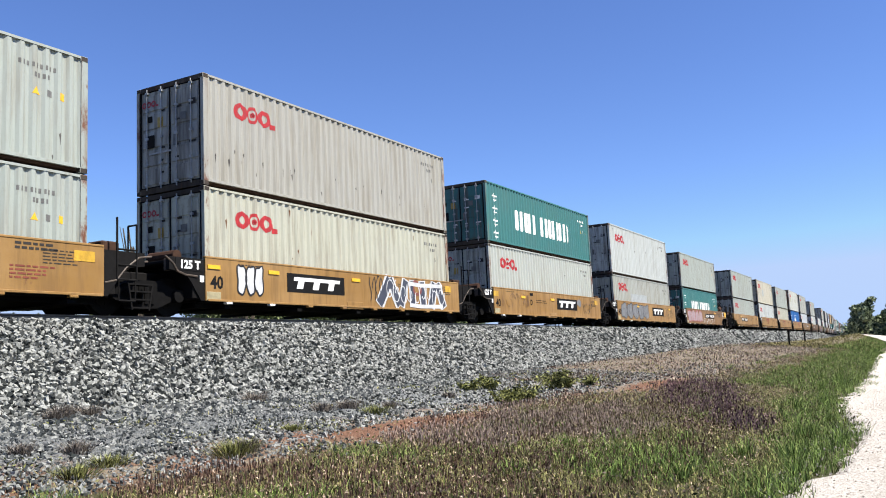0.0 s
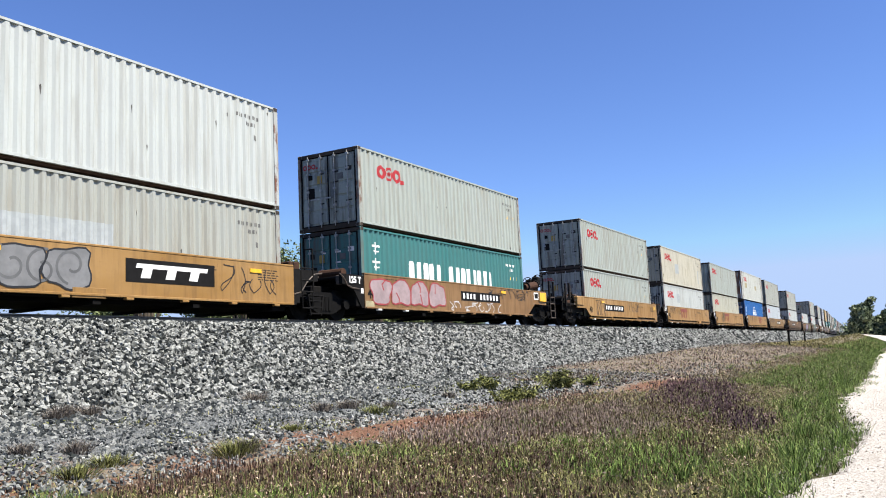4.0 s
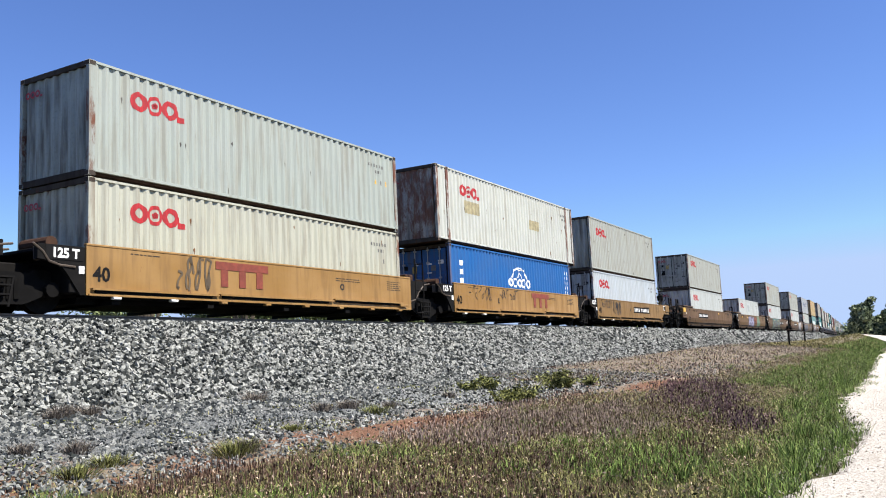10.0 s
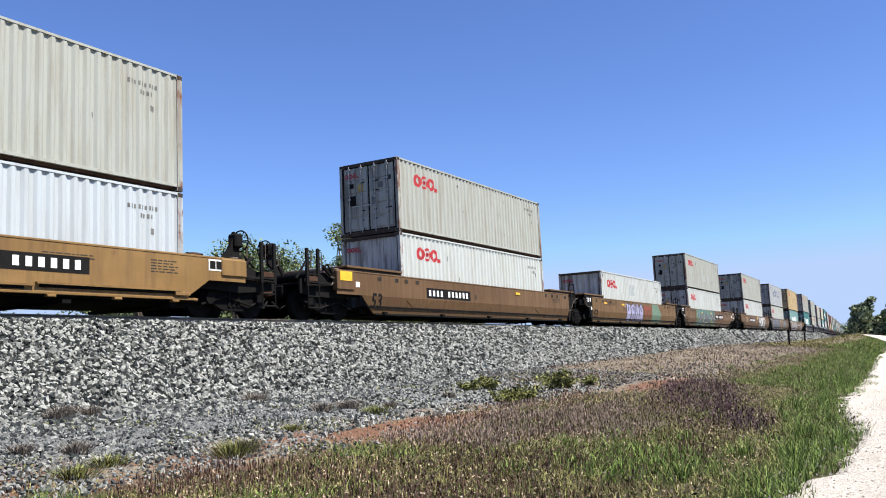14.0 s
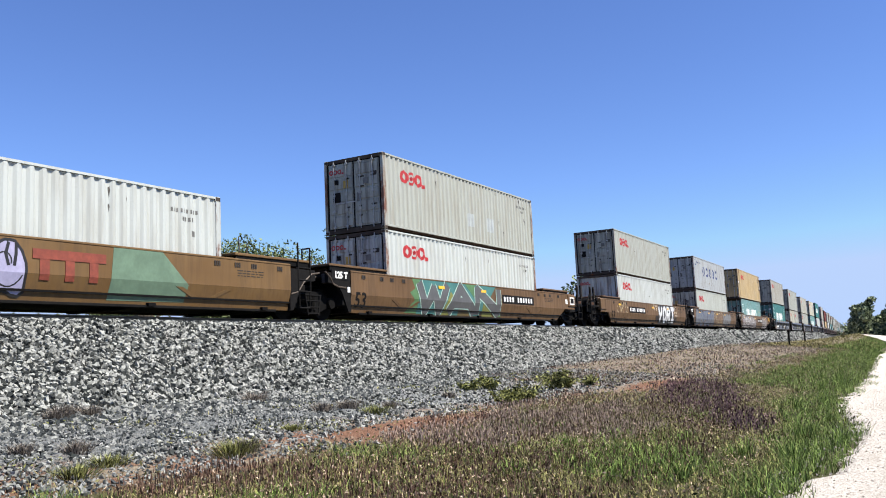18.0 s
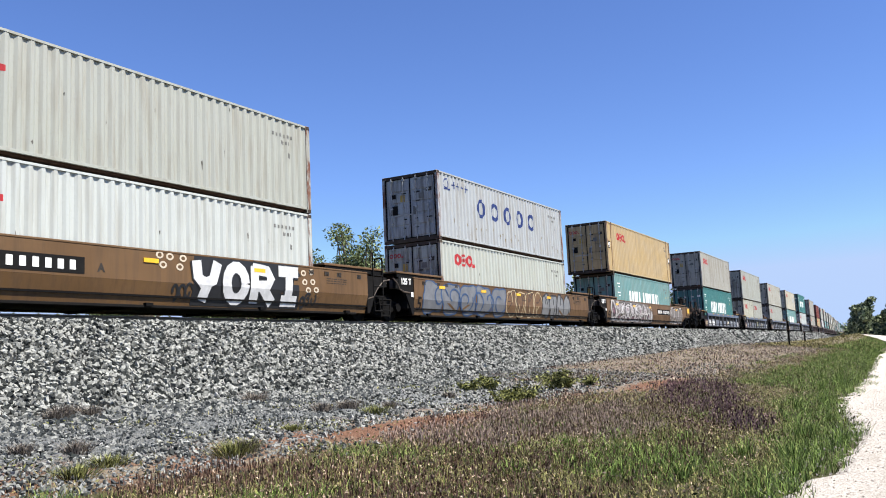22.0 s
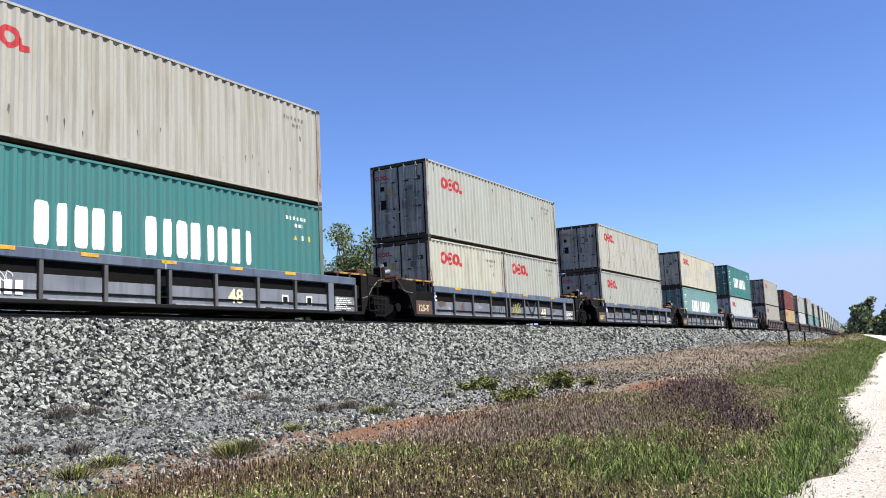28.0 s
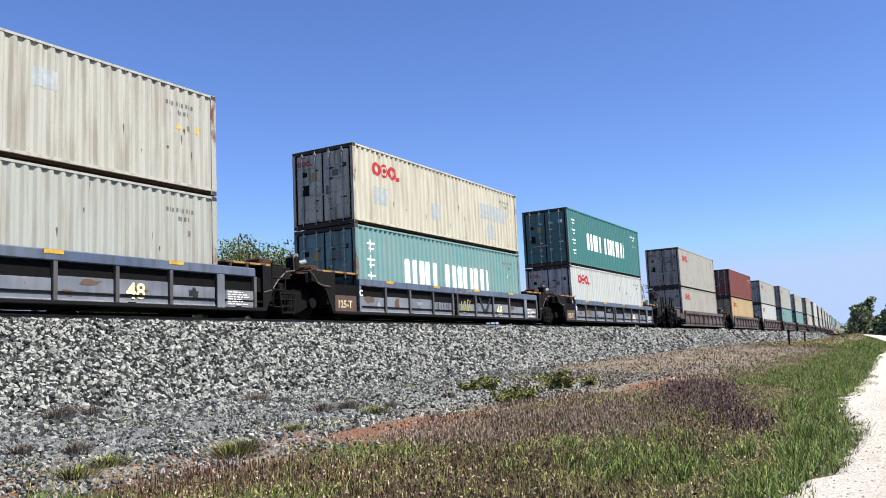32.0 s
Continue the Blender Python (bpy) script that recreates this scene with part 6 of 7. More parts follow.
def marks_t(r):
    olive, grime = spray("yellow_green", (0.36, 0.34, 0.12)), spray("brown_grime", (0.10, 0.062, 0.040))
    chord_marks(r, 3.24, -4.6, -1.6, 1.47, 4.52)
    for x, z, m, s in ((0.62, 0.62, olive, 41), (0.68, 0.58, olive, 43)):
        on_sheets(scrawl(r, x - 0.42, x + 0.42, z - 0.20, z + 0.20, m, s, 0.035, 5))
    on_sheets(part("graffiti", slab(bmesh.new(), [(1.72, 0.98), (1.86, 0.98), (2.16, 0.52), (2.32, 0.54), (2.66, 0.98), (2.78, 0.96), (2.44, 0.44), (2.36, 0.33), (2.14, 0.33), (2.04, 0.48)], NEAR - 0.004, NEAR), BLACK_SPRAY, r, "black sprayed wedge that has run"))
    for x, z, w, h, m, s in ((4.75, 0.62, 0.55, 0.24, grime, 70), (3.55, 0.52, 0.85, 0.34, grime, 71), (-4.1, 0.55, 0.35, 0.5, grime, 72), (-5.7, 0.62, 0.9, 0.3, grime, 73), (-2.7, 0.60, 0.5, 0.16, PALE_LIP, 74), (-5.15, 0.45, 0.3, 0.3, PALE_LIP, 75)):
        blot(r, x, z, w, h, m, s)
    for x in (-1.52, -1.40, -1.22, -1.02, -0.80, -0.66):
        blot(r, x, 0.54, 0.07, 0.36, BLACK_SPRAY, int(60 - 9 * x), "paint_run")
    on_sheets(scrawl(r, 0.05, 1.05, 1.06, 1.20, PALE_LIP, 44, 0.03, 5)).location.y = -0.004
    lettering(r, "C", 0.26, -6.34, NEAR, 0.72, WHITE)


def marks_u(r):
    grime = spray("brown_grime", (0.10, 0.062, 0.040))
    chord_marks(r, 3.16, -4.65, -1.78, 1.34, 4.53)
    on_sheets(scrawl(r, -1.45, -0.72, 0.76, 0.92, BLUISH, 46, 0.03, 4))
    for x, z, w, h, m, s in ((-4.2, 0.66, 0.75, 0.34, grime, 50), (-3.0, 0.46, 0.3, 0.26, BLACK_SPRAY, 51), (-2.7, 0.38, 0.3, 0.16, BLACK_SPRAY, 52), (-2.4, 0.42, 0.34, 0.14, BLACK_SPRAY, 53), (-2.1, 0.44, 0.2, 0.2, BLACK_SPRAY, 54), (2.25, 0.64, 0.7, 0.16, grime, 55), (1.75, 0.40, 0.5, 0.16, grime, 56), (5.15, 0.52, 0.42, 0.34, BLACK_SPRAY, 57), (3.5, 0.52, 0.8, 0.32, grime, 58), (-5.5, 0.60, 0.6, 0.24, grime, 59)):
        blot(r, x, z, w, h, m, s)
    lettering(r, "D", 0.26, -6.34, NEAR, 0.72, WHITE)


# ---- the train, from its near end ----
FORTY, LOW, HIGH = 12.192, 2.591, 2.896
LONG = 13.716
# kind of car, near end of the containers, first, last, marks, lower and upper container: hue, height, mark, doors, length, patches
TRAIN = [
    ("tan", -0.45, 0, 0, marks_a, ("pale", LOW, "rings", 1), ("pale", LOW, "rings", 1)),
    ("tan", 15.11, 0, 0, marks_b, ("cream", HIGH, "rings", 1), ("beige", HIGH, "rings", 1)),
    ("tan", 30.70, 0, 0, marks_c, ("dull", HIGH, "rings", 1), ("teal", LOW, "bars", 1)),
    ("tan", 46.29, 0, 0, marks_d, ("grey", LOW, "rings", 1, FORTY, ((-2.6, 0.6, 0.30, 0.62),)), ("white", HIGH, "rings", 1)),
    ("tan", 62.30, 0, 1, marks_e, ("teal", LOW, "bars", 1), ("pale", LOW, "rings", 1)),
    ("tan", 82.12, 1, 0, marks_h, ("pale", LOW, "rings", 1), ("pale", LOW, "rings", 1)),
    ("tan", 97.65, 0, 0, marks_i, ("white", LOW, "rings", 1, FORTY, ((-2.4, -1.7, 0.55, 0.80), (1.2, 1.5, 0.40, 0.75))), ("yellowed", LOW, "rings", 1, FORTY, ((-2.3, -1.3, 0.35, 0.62), (4.6, 4.9, 0.2, 0.6)))),
    ("tan", 113.22, 0, 0, marks_j, ("cream", LOW, "rings", 0), ("pale", LOW, "rings", 0)),
    ("tan", 128.88, 0, 0, marks_k, ("blue", LOW, "globe", 1), ("rusty", HIGH, "rings", 0, LONG, ((-4.6, -3.4, 0.45, 0.62), (1.6, 2.6, 0.45, 0.60)))),
    ("tan", 144.42, 0, 1, marks_l, ("bright", LOW, "rings", 1), ("grey", HIGH, "rings", 0)),
    ("brown", 166.23, 1, 0, marks_m, ("white", LOW, "rings", 0), ("grey", LOW, "rings", 1)),
    ("brown", 186.48, 0, 0, marks_n, ("white", LOW, "rings", 0, FORTY, ((-1.0, 0.0, 0.55, 0.8),)), None),
    ("brown", 206.16, 0, 1, marks_o, ("white", LOW, "rings", 1), ("grey", LOW, "rings", 1, FORTY, ((-0.2, 0.4, 0.28, 0.48), (1.5, 2.2, 0.26, 0.48)))),
    ("brown", 230.12, 1, 0, marks_p, ("white", LOW, "rings", 0), ("grey", LOW, "rings", 1)),
    ("brown", 249.75, 0, 0, marks_q, ("dull", LOW, "rings", 1), ("bluewhite", LOW, "navy", 1)),
    ("brown", 269.55, 0, 1, marks_r, ("faded_teal", LOW, "bars", 1), ("ochre", HIGH, "rings", 1, LONG)),
    ("black", 292.35, 1, 0, marks_s, ("teal", HIGH, "bars", 1), ("beige", HIGH, "rings", 1)),
    ("black", 310.69, 0, 0, marks_t, "pair", ("grey", HIGH, "rings", 1)),
    ("black", 329.04, 0, 0, marks_u, ("grey", LOW, "rings", 1), ("soiled", LOW, "rings", 1, FORTY, ((1.0, 1.6, 0.62, 0.78),))),
    ("black", 347.15, 0, 0, marks_t, ("faded_teal", LOW, "bars", 1), ("yellowed", LOW, "rings", 1, FORTY, ((-4.9, -4.1, 0.30, 0.52), (-1.2, -0.6, 0.26, 0.50), (2.6, 5.0, 0.46, 0.70), (3.3, 3.9, 0.15, 0.38)))),
    ("black", 365.44, 0, 1, marks_u, ("white", LOW, "rings", 1), ("teal", HIGH, "bars", 1)),
    ("ribbed", 387.77, 1, 0, None, ("beige", LOW, "rings", 1), ("beige", HIGH, "rings", 1)),
    ("ribbed", 406.95, 0, 0, None, ("ochre", LOW, "rings", 1), ("redbrown", LOW, "", 1)),
    ("ribbed", 425.50, 0, 0, None, ("white", LOW, "rings", 1), ("grey", LOW, "rings", 1)),
]
g = random.Random(11)
place = 443.8
for k in range(21):
    end = k % 5 == 1
    hues = ("grey", "white", "cream", "pale", "grey", "white", "beige", "faded_teal", "grey")
    TRAIN.append(("ribbed" if k < 9 else "tan", place, k % 5 == 2, end, None, (g.choice(hues), LOW, "rings", 1), (g.choice(hues), g.choice((LOW, HIGH)), "rings", 1)))
    place += 15.6 + (5.0 if end else 2.7 if k < 9 else 0)

MOVERS = []
NEAR_CARS = []
CENTRE = FORTY / 2 - 0.05


def load(spec, z, near):
    hue, high, mark, doors = spec[:4]
    L = spec[4] if len(spec) > 4 else FORTY
    ob = container(hue, L, high, mark, bool(doors), patches=spec[5] if len(spec) > 5 else ())
    MOVERS.append((ob, near + CENTRE, z))
    return high


for k, (kind, near, first, last, marks, lower, upper) in enumerate(TRAIN):
    car = well_car(kind, bool(first), bool(last), "veed" if k == 6 else "straight" if 5 <= k <= 9 else "", {4: GRIMY_TAN, 9: DULL_TAN, 11: WARM_BROWN}.get(k), k not in (12, 13), k == 4)
    if marks:
        marks(car)
        if kind == "brown":
            drape(car)
    if near < 380:
        NEAR_CARS.append(car)
    MOVERS.append((car, near + CENTRE + (0.14 if k == 16 else 0.0), RAIL_Z))
    floor_z = TRAIN_Z + LIFT[kind]
    if lower == "pair":
        for dx, hue in ((-3.067, "cream"), (3.067, "grey")):
            MOVERS.append((container(hue, 6.058, LOW, "rings", True), near + CENTRE + dx, floor_z))
        up = LOW
    else:
        up = load(lower, floor_z, near)
    if upper:
        load(upper, floor_z + up + 0.03, near)


# ---- weeds, grass, trees, posts ----
def leaf_material(name, lo, hi, rough=0.75):
    n = Nodes(name, rough)
    geo = n.t.nodes.new("ShaderNodeNewGeometry")
    n.b.inputs["Subsurface Weight"].default_value = 0.0
    return n.done(n.mix(n.ramp(geo.outputs["Random Per Island"], 0.2, 0.85), tuple(c * 0.65 for c in lo), tuple(c * 1.12 for c in hi)))


GRASS = leaf_material("green_grass", (0.040, 0.072, 0.015), (0.235, 0.325, 0.085))
OLD_GRASS = leaf_material("half_dry_grass", (0.066, 0.060, 0.023), (0.36, 0.325, 0.135))
SEED = leaf_material("brown_seed_heads", (0.1326, 0.0819, 0.053), (0.468, 0.3588, 0.2574))
PURPLE = leaf_material("purple_weeds", (0.040, 0.024, 0.028), (0.25, 0.155, 0.165))
FADED = leaf_material("faded_weeds", (0.12, 0.078, 0.062), (0.60, 0.46, 0.37))
DEAD = leaf_material("dead_leaves", (0.052, 0.029, 0.022), (0.235, 0.145, 0.108))
DRY = leaf_material("grey_dry_stalks", (0.05, 0.042, 0.038), (0.26, 0.22, 0.18))
WEED = leaf_material("weed_leaves", (0.030, 0.038, 0.012), (0.25, 0.255, 0.085))
CROWN = leaf_material("tree_leaves", (0.060, 0.085, 0.040), (0.20, 0.235, 0.105))
FAR_CROWN = leaf_material("dark_tree_leaves", (0.055, 0.080, 0.048), (0.31, 0.35, 0.20))
BARK = plain("grey_bark", (0.1014, 0.0819, 0.0624), 0.9)


def blades(name, spots, tall, wide, material, label, seed, bend=0.5, heads=None):
    """Grass blades: bent tapering strips at the spots given; heads: material of seed heads on top."""
    g = np.random.default_rng(seed)
    n = len(spots)
    base = np.array(spots)
    h = tall * (0.55 + 0.9 * g.random(n))
    a = g.random(n) * math.tau
    lean = bend * h * g.random(n)
    face = g.random(n) * math.tau
    w = wide * (0.6 + 0.8 * g.random(n))
    side = np.stack((np.cos(face), np.sin(face), np.zeros(n)), 1) * w[:, None] / 2
    out = np.stack((np.cos(a), np.sin(a), np.zeros(n)), 1)
    up = np.array((0, 0, 1.0))
    p1 = base + out * (lean * 0.3)[:, None] + up * (h * 0.55)[:, None]
    p2 = base + out * lean[:, None] + up * h[:, None]
    v = np.stack((base - side, base + side, p1 - side * 0.8, p1 + side * 0.8, p2), 1).reshape(-1, 3)
    i = np.arange(n) * 5
    faces = [(k, k + 1, k + 3, k + 2) for k in i] + [(k + 2, k + 3, k + 4) for k in i]
    ob = soup(name, v.tolist(), faces, material, label, "grass")
    if heads:
        s2 = side * 2.6
        fz = up * (0.05 + 0.05 * g.random(n))[:, None]
        hv = np.stack((p2 - fz * 0.6, p2 + s2, p2 + fz * 1.2, p2 - s2), 1).reshape(-1, 3)
        soup(name.replace("grass", "seed_heads"), hv.tolist(), [(k, k + 1, k + 2, k + 3) for k in np.arange(n) * 4], heads, "seed heads of the " + label, "grass")
    return ob


def scatter(count, x0, x1, y0, y1, seed, keep):
    """Places on the verge, kept where keep(x, across, random, noise) is true."""
    g = random.Random(seed)
    out = []
    for _ in range(count):
        x = x0 + (x1 - x0) * g.random() ** 1.5
        yy = g.uniform(y0, y1)
        nz = noise.noise((x * 0.55, yy * 0.9, seed))
        if keep(x, yy, g.random(), nz):
            y = yy + swing(x)
            out.append((x, y, land(x, y) - 0.01))
    return out


def edge(x, nz):
    """How far from the road the growth reaches."""
    return 6.0 + 0.95 * ease(x, 6, 13) - 0.9 * ease(x, 17, 22) - 0.5 * ease(x, 30, 50) + 1.1 * nz


def verge(x, y):
    """How far a place lies from the road's edge."""
    return y - road_edge(x)


def leaflets(name, spots, tall, size, material, label, seed):
    """Small leaves and heads, turned at random, at heights up to tall."""
    g = np.random.default_rng(seed)
    n = len(spots)
    c = np.array(spots) + np.array((0, 0, 1.0)) * (tall * g.random(n) ** 0.8)[:, None]
    u = g.normal(0, 1, (n, 3))
    u /= np.linalg.norm(u, axis=1)[:, None]
    w = np.cross(u, g.normal(0, 1, (n, 3)))
    w /= np.linalg.norm(w, axis=1)[:, None]
    s = (size * (0.5 + g.random(n)))[:, None]
    v = np.stack((c - u * s, c - w * s * 0.38, c + u * s, c + w * s * 0.38), 1).reshape(-1, 3)
    return soup(name, v.tolist(), [(k, k + 1, k + 2, k + 3) for k in np.arange(n) * 4], material, label, "weed")


def spikes(name, spots, tall, head, wide, material, label, seed):
    """Upright narrow heads on thin stalks, each of two crossed blades."""
    g = np.random.default_rng(seed)
    n = len(spots)
    h = tall * (0.45 + 0.75 * g.random(n))
    turn_by = g.random(n) * math.tau
    tip = np.array(spots) + np.stack((g.normal(0, 0.22, n) * h, g.normal(0, 0.22, n) * h, h), 1)
    foot = tip - np.stack((np.zeros(n), np.zeros(n), head * (0.7 + 0.6 * g.random(n))), 1)
    mid = tip * 0.45 + foot * 0.55
    verts = []
    for add in (0.0, math.pi / 2):
        side = np.stack((np.cos(turn_by + add), np.sin(turn_by + add), np.zeros(n)), 1) * wide / 2
        verts += [foot, mid - side, tip, mid + side]
    v = np.stack(verts, 1).reshape(-1, 3)
    k = np.arange(n)[:, None] * 8
    faces = np.concatenate((k + np.arange(4), k + 4 + np.arange(4)))
    return soup(name, v.tolist(), faces.tolist(), material, label, "weed")


def lush(x, y, n):
    """Where the grass is fresh: along the road, and in a few wide patches."""
    return verge(x, y) < (1.0 if x > 13 else 0.5) + 0.9 * n or ((x - 9.6) / 2.2) ** 2 + ((y - 3.0) / 0.7) ** 2 < 0.9 + 1.6 * n or x > 24 and y < 5.0 + 1.6 * n or n > 0.42


def mauve(x, y, n):
    """Where the dark flowering weeds stand thick: a long patch that runs away from the road."""
    a, b = (x - 19.0) * 0.97 + (y - 4.6) * 0.24, (y - 4.6) * 0.97 - (x - 19.0) * 0.24
    return (a / 6.4) ** 2 + (b / 1.15) ** 2 < 0.72 + 1.5 * n


def faded(x, y, n):
    """Where their pale dry heads prevail."""
    return ((x - 12.6) / 4.0) ** 2 + ((y - 5.6) / 1.5) ** 2 < 0.9 + 1.2 * n


def grown(x, y, n, more=0.0):
    return verge(x, y) > -0.12 - 0.5 * n - more and y < edge(x, n) + more and not bare(x, y)


blades("grass", scatter(80000, 3.5, 62, 1.1, 7.6, 1, lambda x, y, r, n: grown(x, y, n, 0.1) and lush(x, y, n) and r < 0.95), 0.16, 0.0085, GRASS, "green grass along the limestone track", 1, 1.3)
blades("grass", scatter(80000, 3.5, 62, 1.6, 8.0, 2, lambda x, y, r, n: grown(x, y, n) and not lush(x, y, n - 0.1)), 0.095, 0.008, OLD_GRASS, "half-dry olive grass on the verge", 2, 1.8)
blades("grass", scatter(26000, 3.5, 62, 1.6, 7.6, 13, lambda x, y, r, n: grown(x, y, n) and not lush(x, y, n) and r < 0.28), 0.085, 0.008, GRASS, "fresh blades among the dry grass", 13, 1.7)
blades("dry_grass", scatter(15000, 3.5, 62, 2.2, 7.6, 3, lambda x, y, r, n: verge(x, y) > 0.6 and y < edge(x, n) and not lush(x, y, n) and n > -0.34), 0.13, 0.006, OLD_GRASS, "dry brown grass on the verge", 3, 1.0)
leaflets("seed_heads", scatter(60000, 3.5, 62, 2.0, 7.6, 14, lambda x, y, r, n: verge(x, y) > 0.45 and y < edge(x, n) + 0.1 and (r < 0.22 or not lush(x, y, n))), 0.16, 0.017, SEED, "buff seed heads of the dry grass", 14)
leaflets("weed_leaves", scatter(34000, 3.5, 62, 1.3, 8.0, 15, lambda x, y, r, n: grown(x, y, n, 0.15) and (lush(x, y, n) or r < 0.5)), 0.10, 0.026, WEED, "small green leaves of low weeds in the grass", 15)
leaflets("dead_leaves", scatter(40000, 3.5, 62, 2.0, 8.2, 16, lambda x, y, r, n: verge(x, y) > 0.3 and y < edge(x, n) + 0.4 and (r < 0.3 or not lush(x, y, n))), 0.10, 0.019, DEAD, "dark dead leaves low in the grass", 16)
blades("near_grass", scatter(52000, 4, 15, 1.4, 7.4, 29, lambda x, y, r, n: grown(x, y, n) and r < (0.8 if lush(x, y, n) else 0.13) + 0.8 * n), 0.12, 0.006, GRASS, "fine green blades in the near verge", 29, 0.9)
blades("near_grass", scatter(26000, 4, 15, 1.8, 7.6, 30, lambda x, y, r, n: grown(x, y, n) and r < 0.8 - n), 0.13, 0.005, OLD_GRASS, "fine olive blades in the near verge", 30, 0.9)
blades("purple_grass", scatter(16000, 8, 34, 2.0, 7.2, 4, lambda x, y, r, n: mauve(x, y, n)), 0.15, 0.007, OLD_GRASS, "purple-brown flowering weeds", 4, 1.1)
leaflets("purple_heads", scatter(38000, 8, 34, 2.0, 7.2, 17, lambda x, y, r, n: mauve(x, y, n)), 0.20, 0.022, PURPLE, "purple-brown heads of the flowering weeds", 17)
spikes("purple_spikes", scatter(19000, 8, 34, 2.0, 7.4, 25, lambda x, y, r, n: mauve(x, y, n)), 0.24, 0.075, 0.020, PURPLE, "upright purple flower spikes", 25)
spikes("faded_spikes", scatter(36000, 6, 28, 3.2, 7.6, 26, lambda x, y, r, n: faded(x, y, n) and not bare(x, y)), 0.18, 0.055, 0.017, FADED, "faded mauve flower spikes on the verge", 26)
spikes("dark_spikes", scatter(30000, 4, 18, 2.6, 7.6, 27, lambda x, y, r, n: y < edge(x, n) and r < (0.56 if x < 10.5 else 0.28) + 0.9 * n and verge(x, y) > 1.0), 0.16, 0.060, 0.014, DEAD, "dark brown spent flower spikes among the grass", 27)
spikes("straw_spikes", scatter(9000, 5, 30, 2.6, 7.4, 28, lambda x, y, r, n: verge(x, y) > 0.9 and y < edge(x, n) and r < 0.4 and not bare(x, y)), 0.17, 0.032, 0.012, SEED, "pale dry seed spikes among the grass", 28)
blades("sparse_grass", scatter(15000, 3.5, 60, 5.6, 11.4, 5, lambda x, y, r, n: n > 0.16 and r < 0.5), 0.08, 0.009, OLD_GRASS, "sparse short weeds in the gravel", 5, 1.3)
leaflets("sparse_leaves", scatter(15000, 3.5, 60, 6.0, 11.6, 19, lambda x, y, r, n: n > 0.2 and r < 0.4 or x > 22 and r < 0.35), 0.06, 0.028, OLD_GRASS, "sparse dry leaves on the gravel", 19)
leaflets("gravel_weeds", scatter(16000, 4, 20, 7.2, 11.8, 22, lambda x, y, r, n: n > 0.22 and r < 0.5), 0.07, 0.02, WEED, "sparse low green weeds in the gravel", 22)
leaflets("verge_weeds", scatter(14000, 15, 62, 5.8, 11.0, 24, lambda x, y, r, n: n > 0.26 and r < 0.6 and not bare(x, y)), 0.12, 0.032, WEED, "olive weeds on the bare verge", 24)
blades("brown_grass", scatter(26000, 21, 75, 5.4, 11.6, 20, lambda x, y, r, n: r < 0.55 + n and not bare(x, y)), 0.10, 0.014, DRY, "dead brown grass on the bare verge", 20, 1.6)
leaflets("brown_leaves", scatter(12000, 21, 75, 5.4, 11.6, 21, lambda x, y, r, n: r < 0.5 - n and not bare(x, y)), 0.06, 0.04, DEAD, "dark dead leaves on the bare verge", 21)
blades("far_grass", scatter(14000, 60, 230, 2.4, 10.5, 6, lambda x, y, r, n: verge(x, y) > 0.5), 0.14, 0.05, OLD_GRASS, "olive grass far along the verge", 6, 1.0)
blades("far_grass", scatter(8000, 60, 150, 2.4, 6.5, 7, lambda x, y, r, n: verge(x, y) > 0.3), 0.15, 0.05, GRASS, "green grass far along the verge", 7, 0.9)
blades("grass", [(x * 1.0, y + swing(x), land(x, y + swing(x)) - 0.01) for x, y in ((-26 + 30 * random.Random(k).random(), 1.5 + 5.5 * random.Random(-k - 1).random()) for k in range(9000))], 0.12, 0.012, OLD_GRASS, "half-dry grass behind the camera", 23, 1.4)
blades("back_grass", scatter(12000, 5, 200, 21.5, 27, 8, lambda x, y, r, n: True), 0.45, 0.05, GRASS, "green grass beyond the railway", 8, 0.5)


def tuft(x, yy, tall, count, material, seed, spread, label, wide=0.012, name="weed_tuft"):
    """One clump of thin stalks."""
    y = yy + swing(x)
    g = random.Random(seed)
    bm = bmesh.new()
    for _ in range(count):
        a, r = g.uniform(0, math.tau), g.random() ** 0.7 * spread
        b = Vector((r * 0.8 * math.cos(a), r * 0.8 * math.sin(a), 0))
        h = tall * g.uniform(0.5, 1.0)
        t = b + Vector((r * 0.6 * math.cos(a) + g.gauss(0, 0.3) * h, r * 0.6 * math.sin(a) + g.gauss(0, 0.3) * h, h))
        m = (b + t) / 2 + Vector((0, 0, h * 0.12))
        s = Vector((math.sin(a), -math.cos(a), 0)) * wide
        v = [bm.verts.new(p) for p in (b - s, b + s, m + s * 0.7, m - s * 0.7, t)]
        bm.faces.new(v[:4])
        bm.faces.new((v[3], v[2], v[4]))
    ob = tagged(new(name, shaped(name, bm, material)), label, "weed", "weeds on the verge")
    ob.location = (x, y, land(x, y) - 0.01)
    return ob


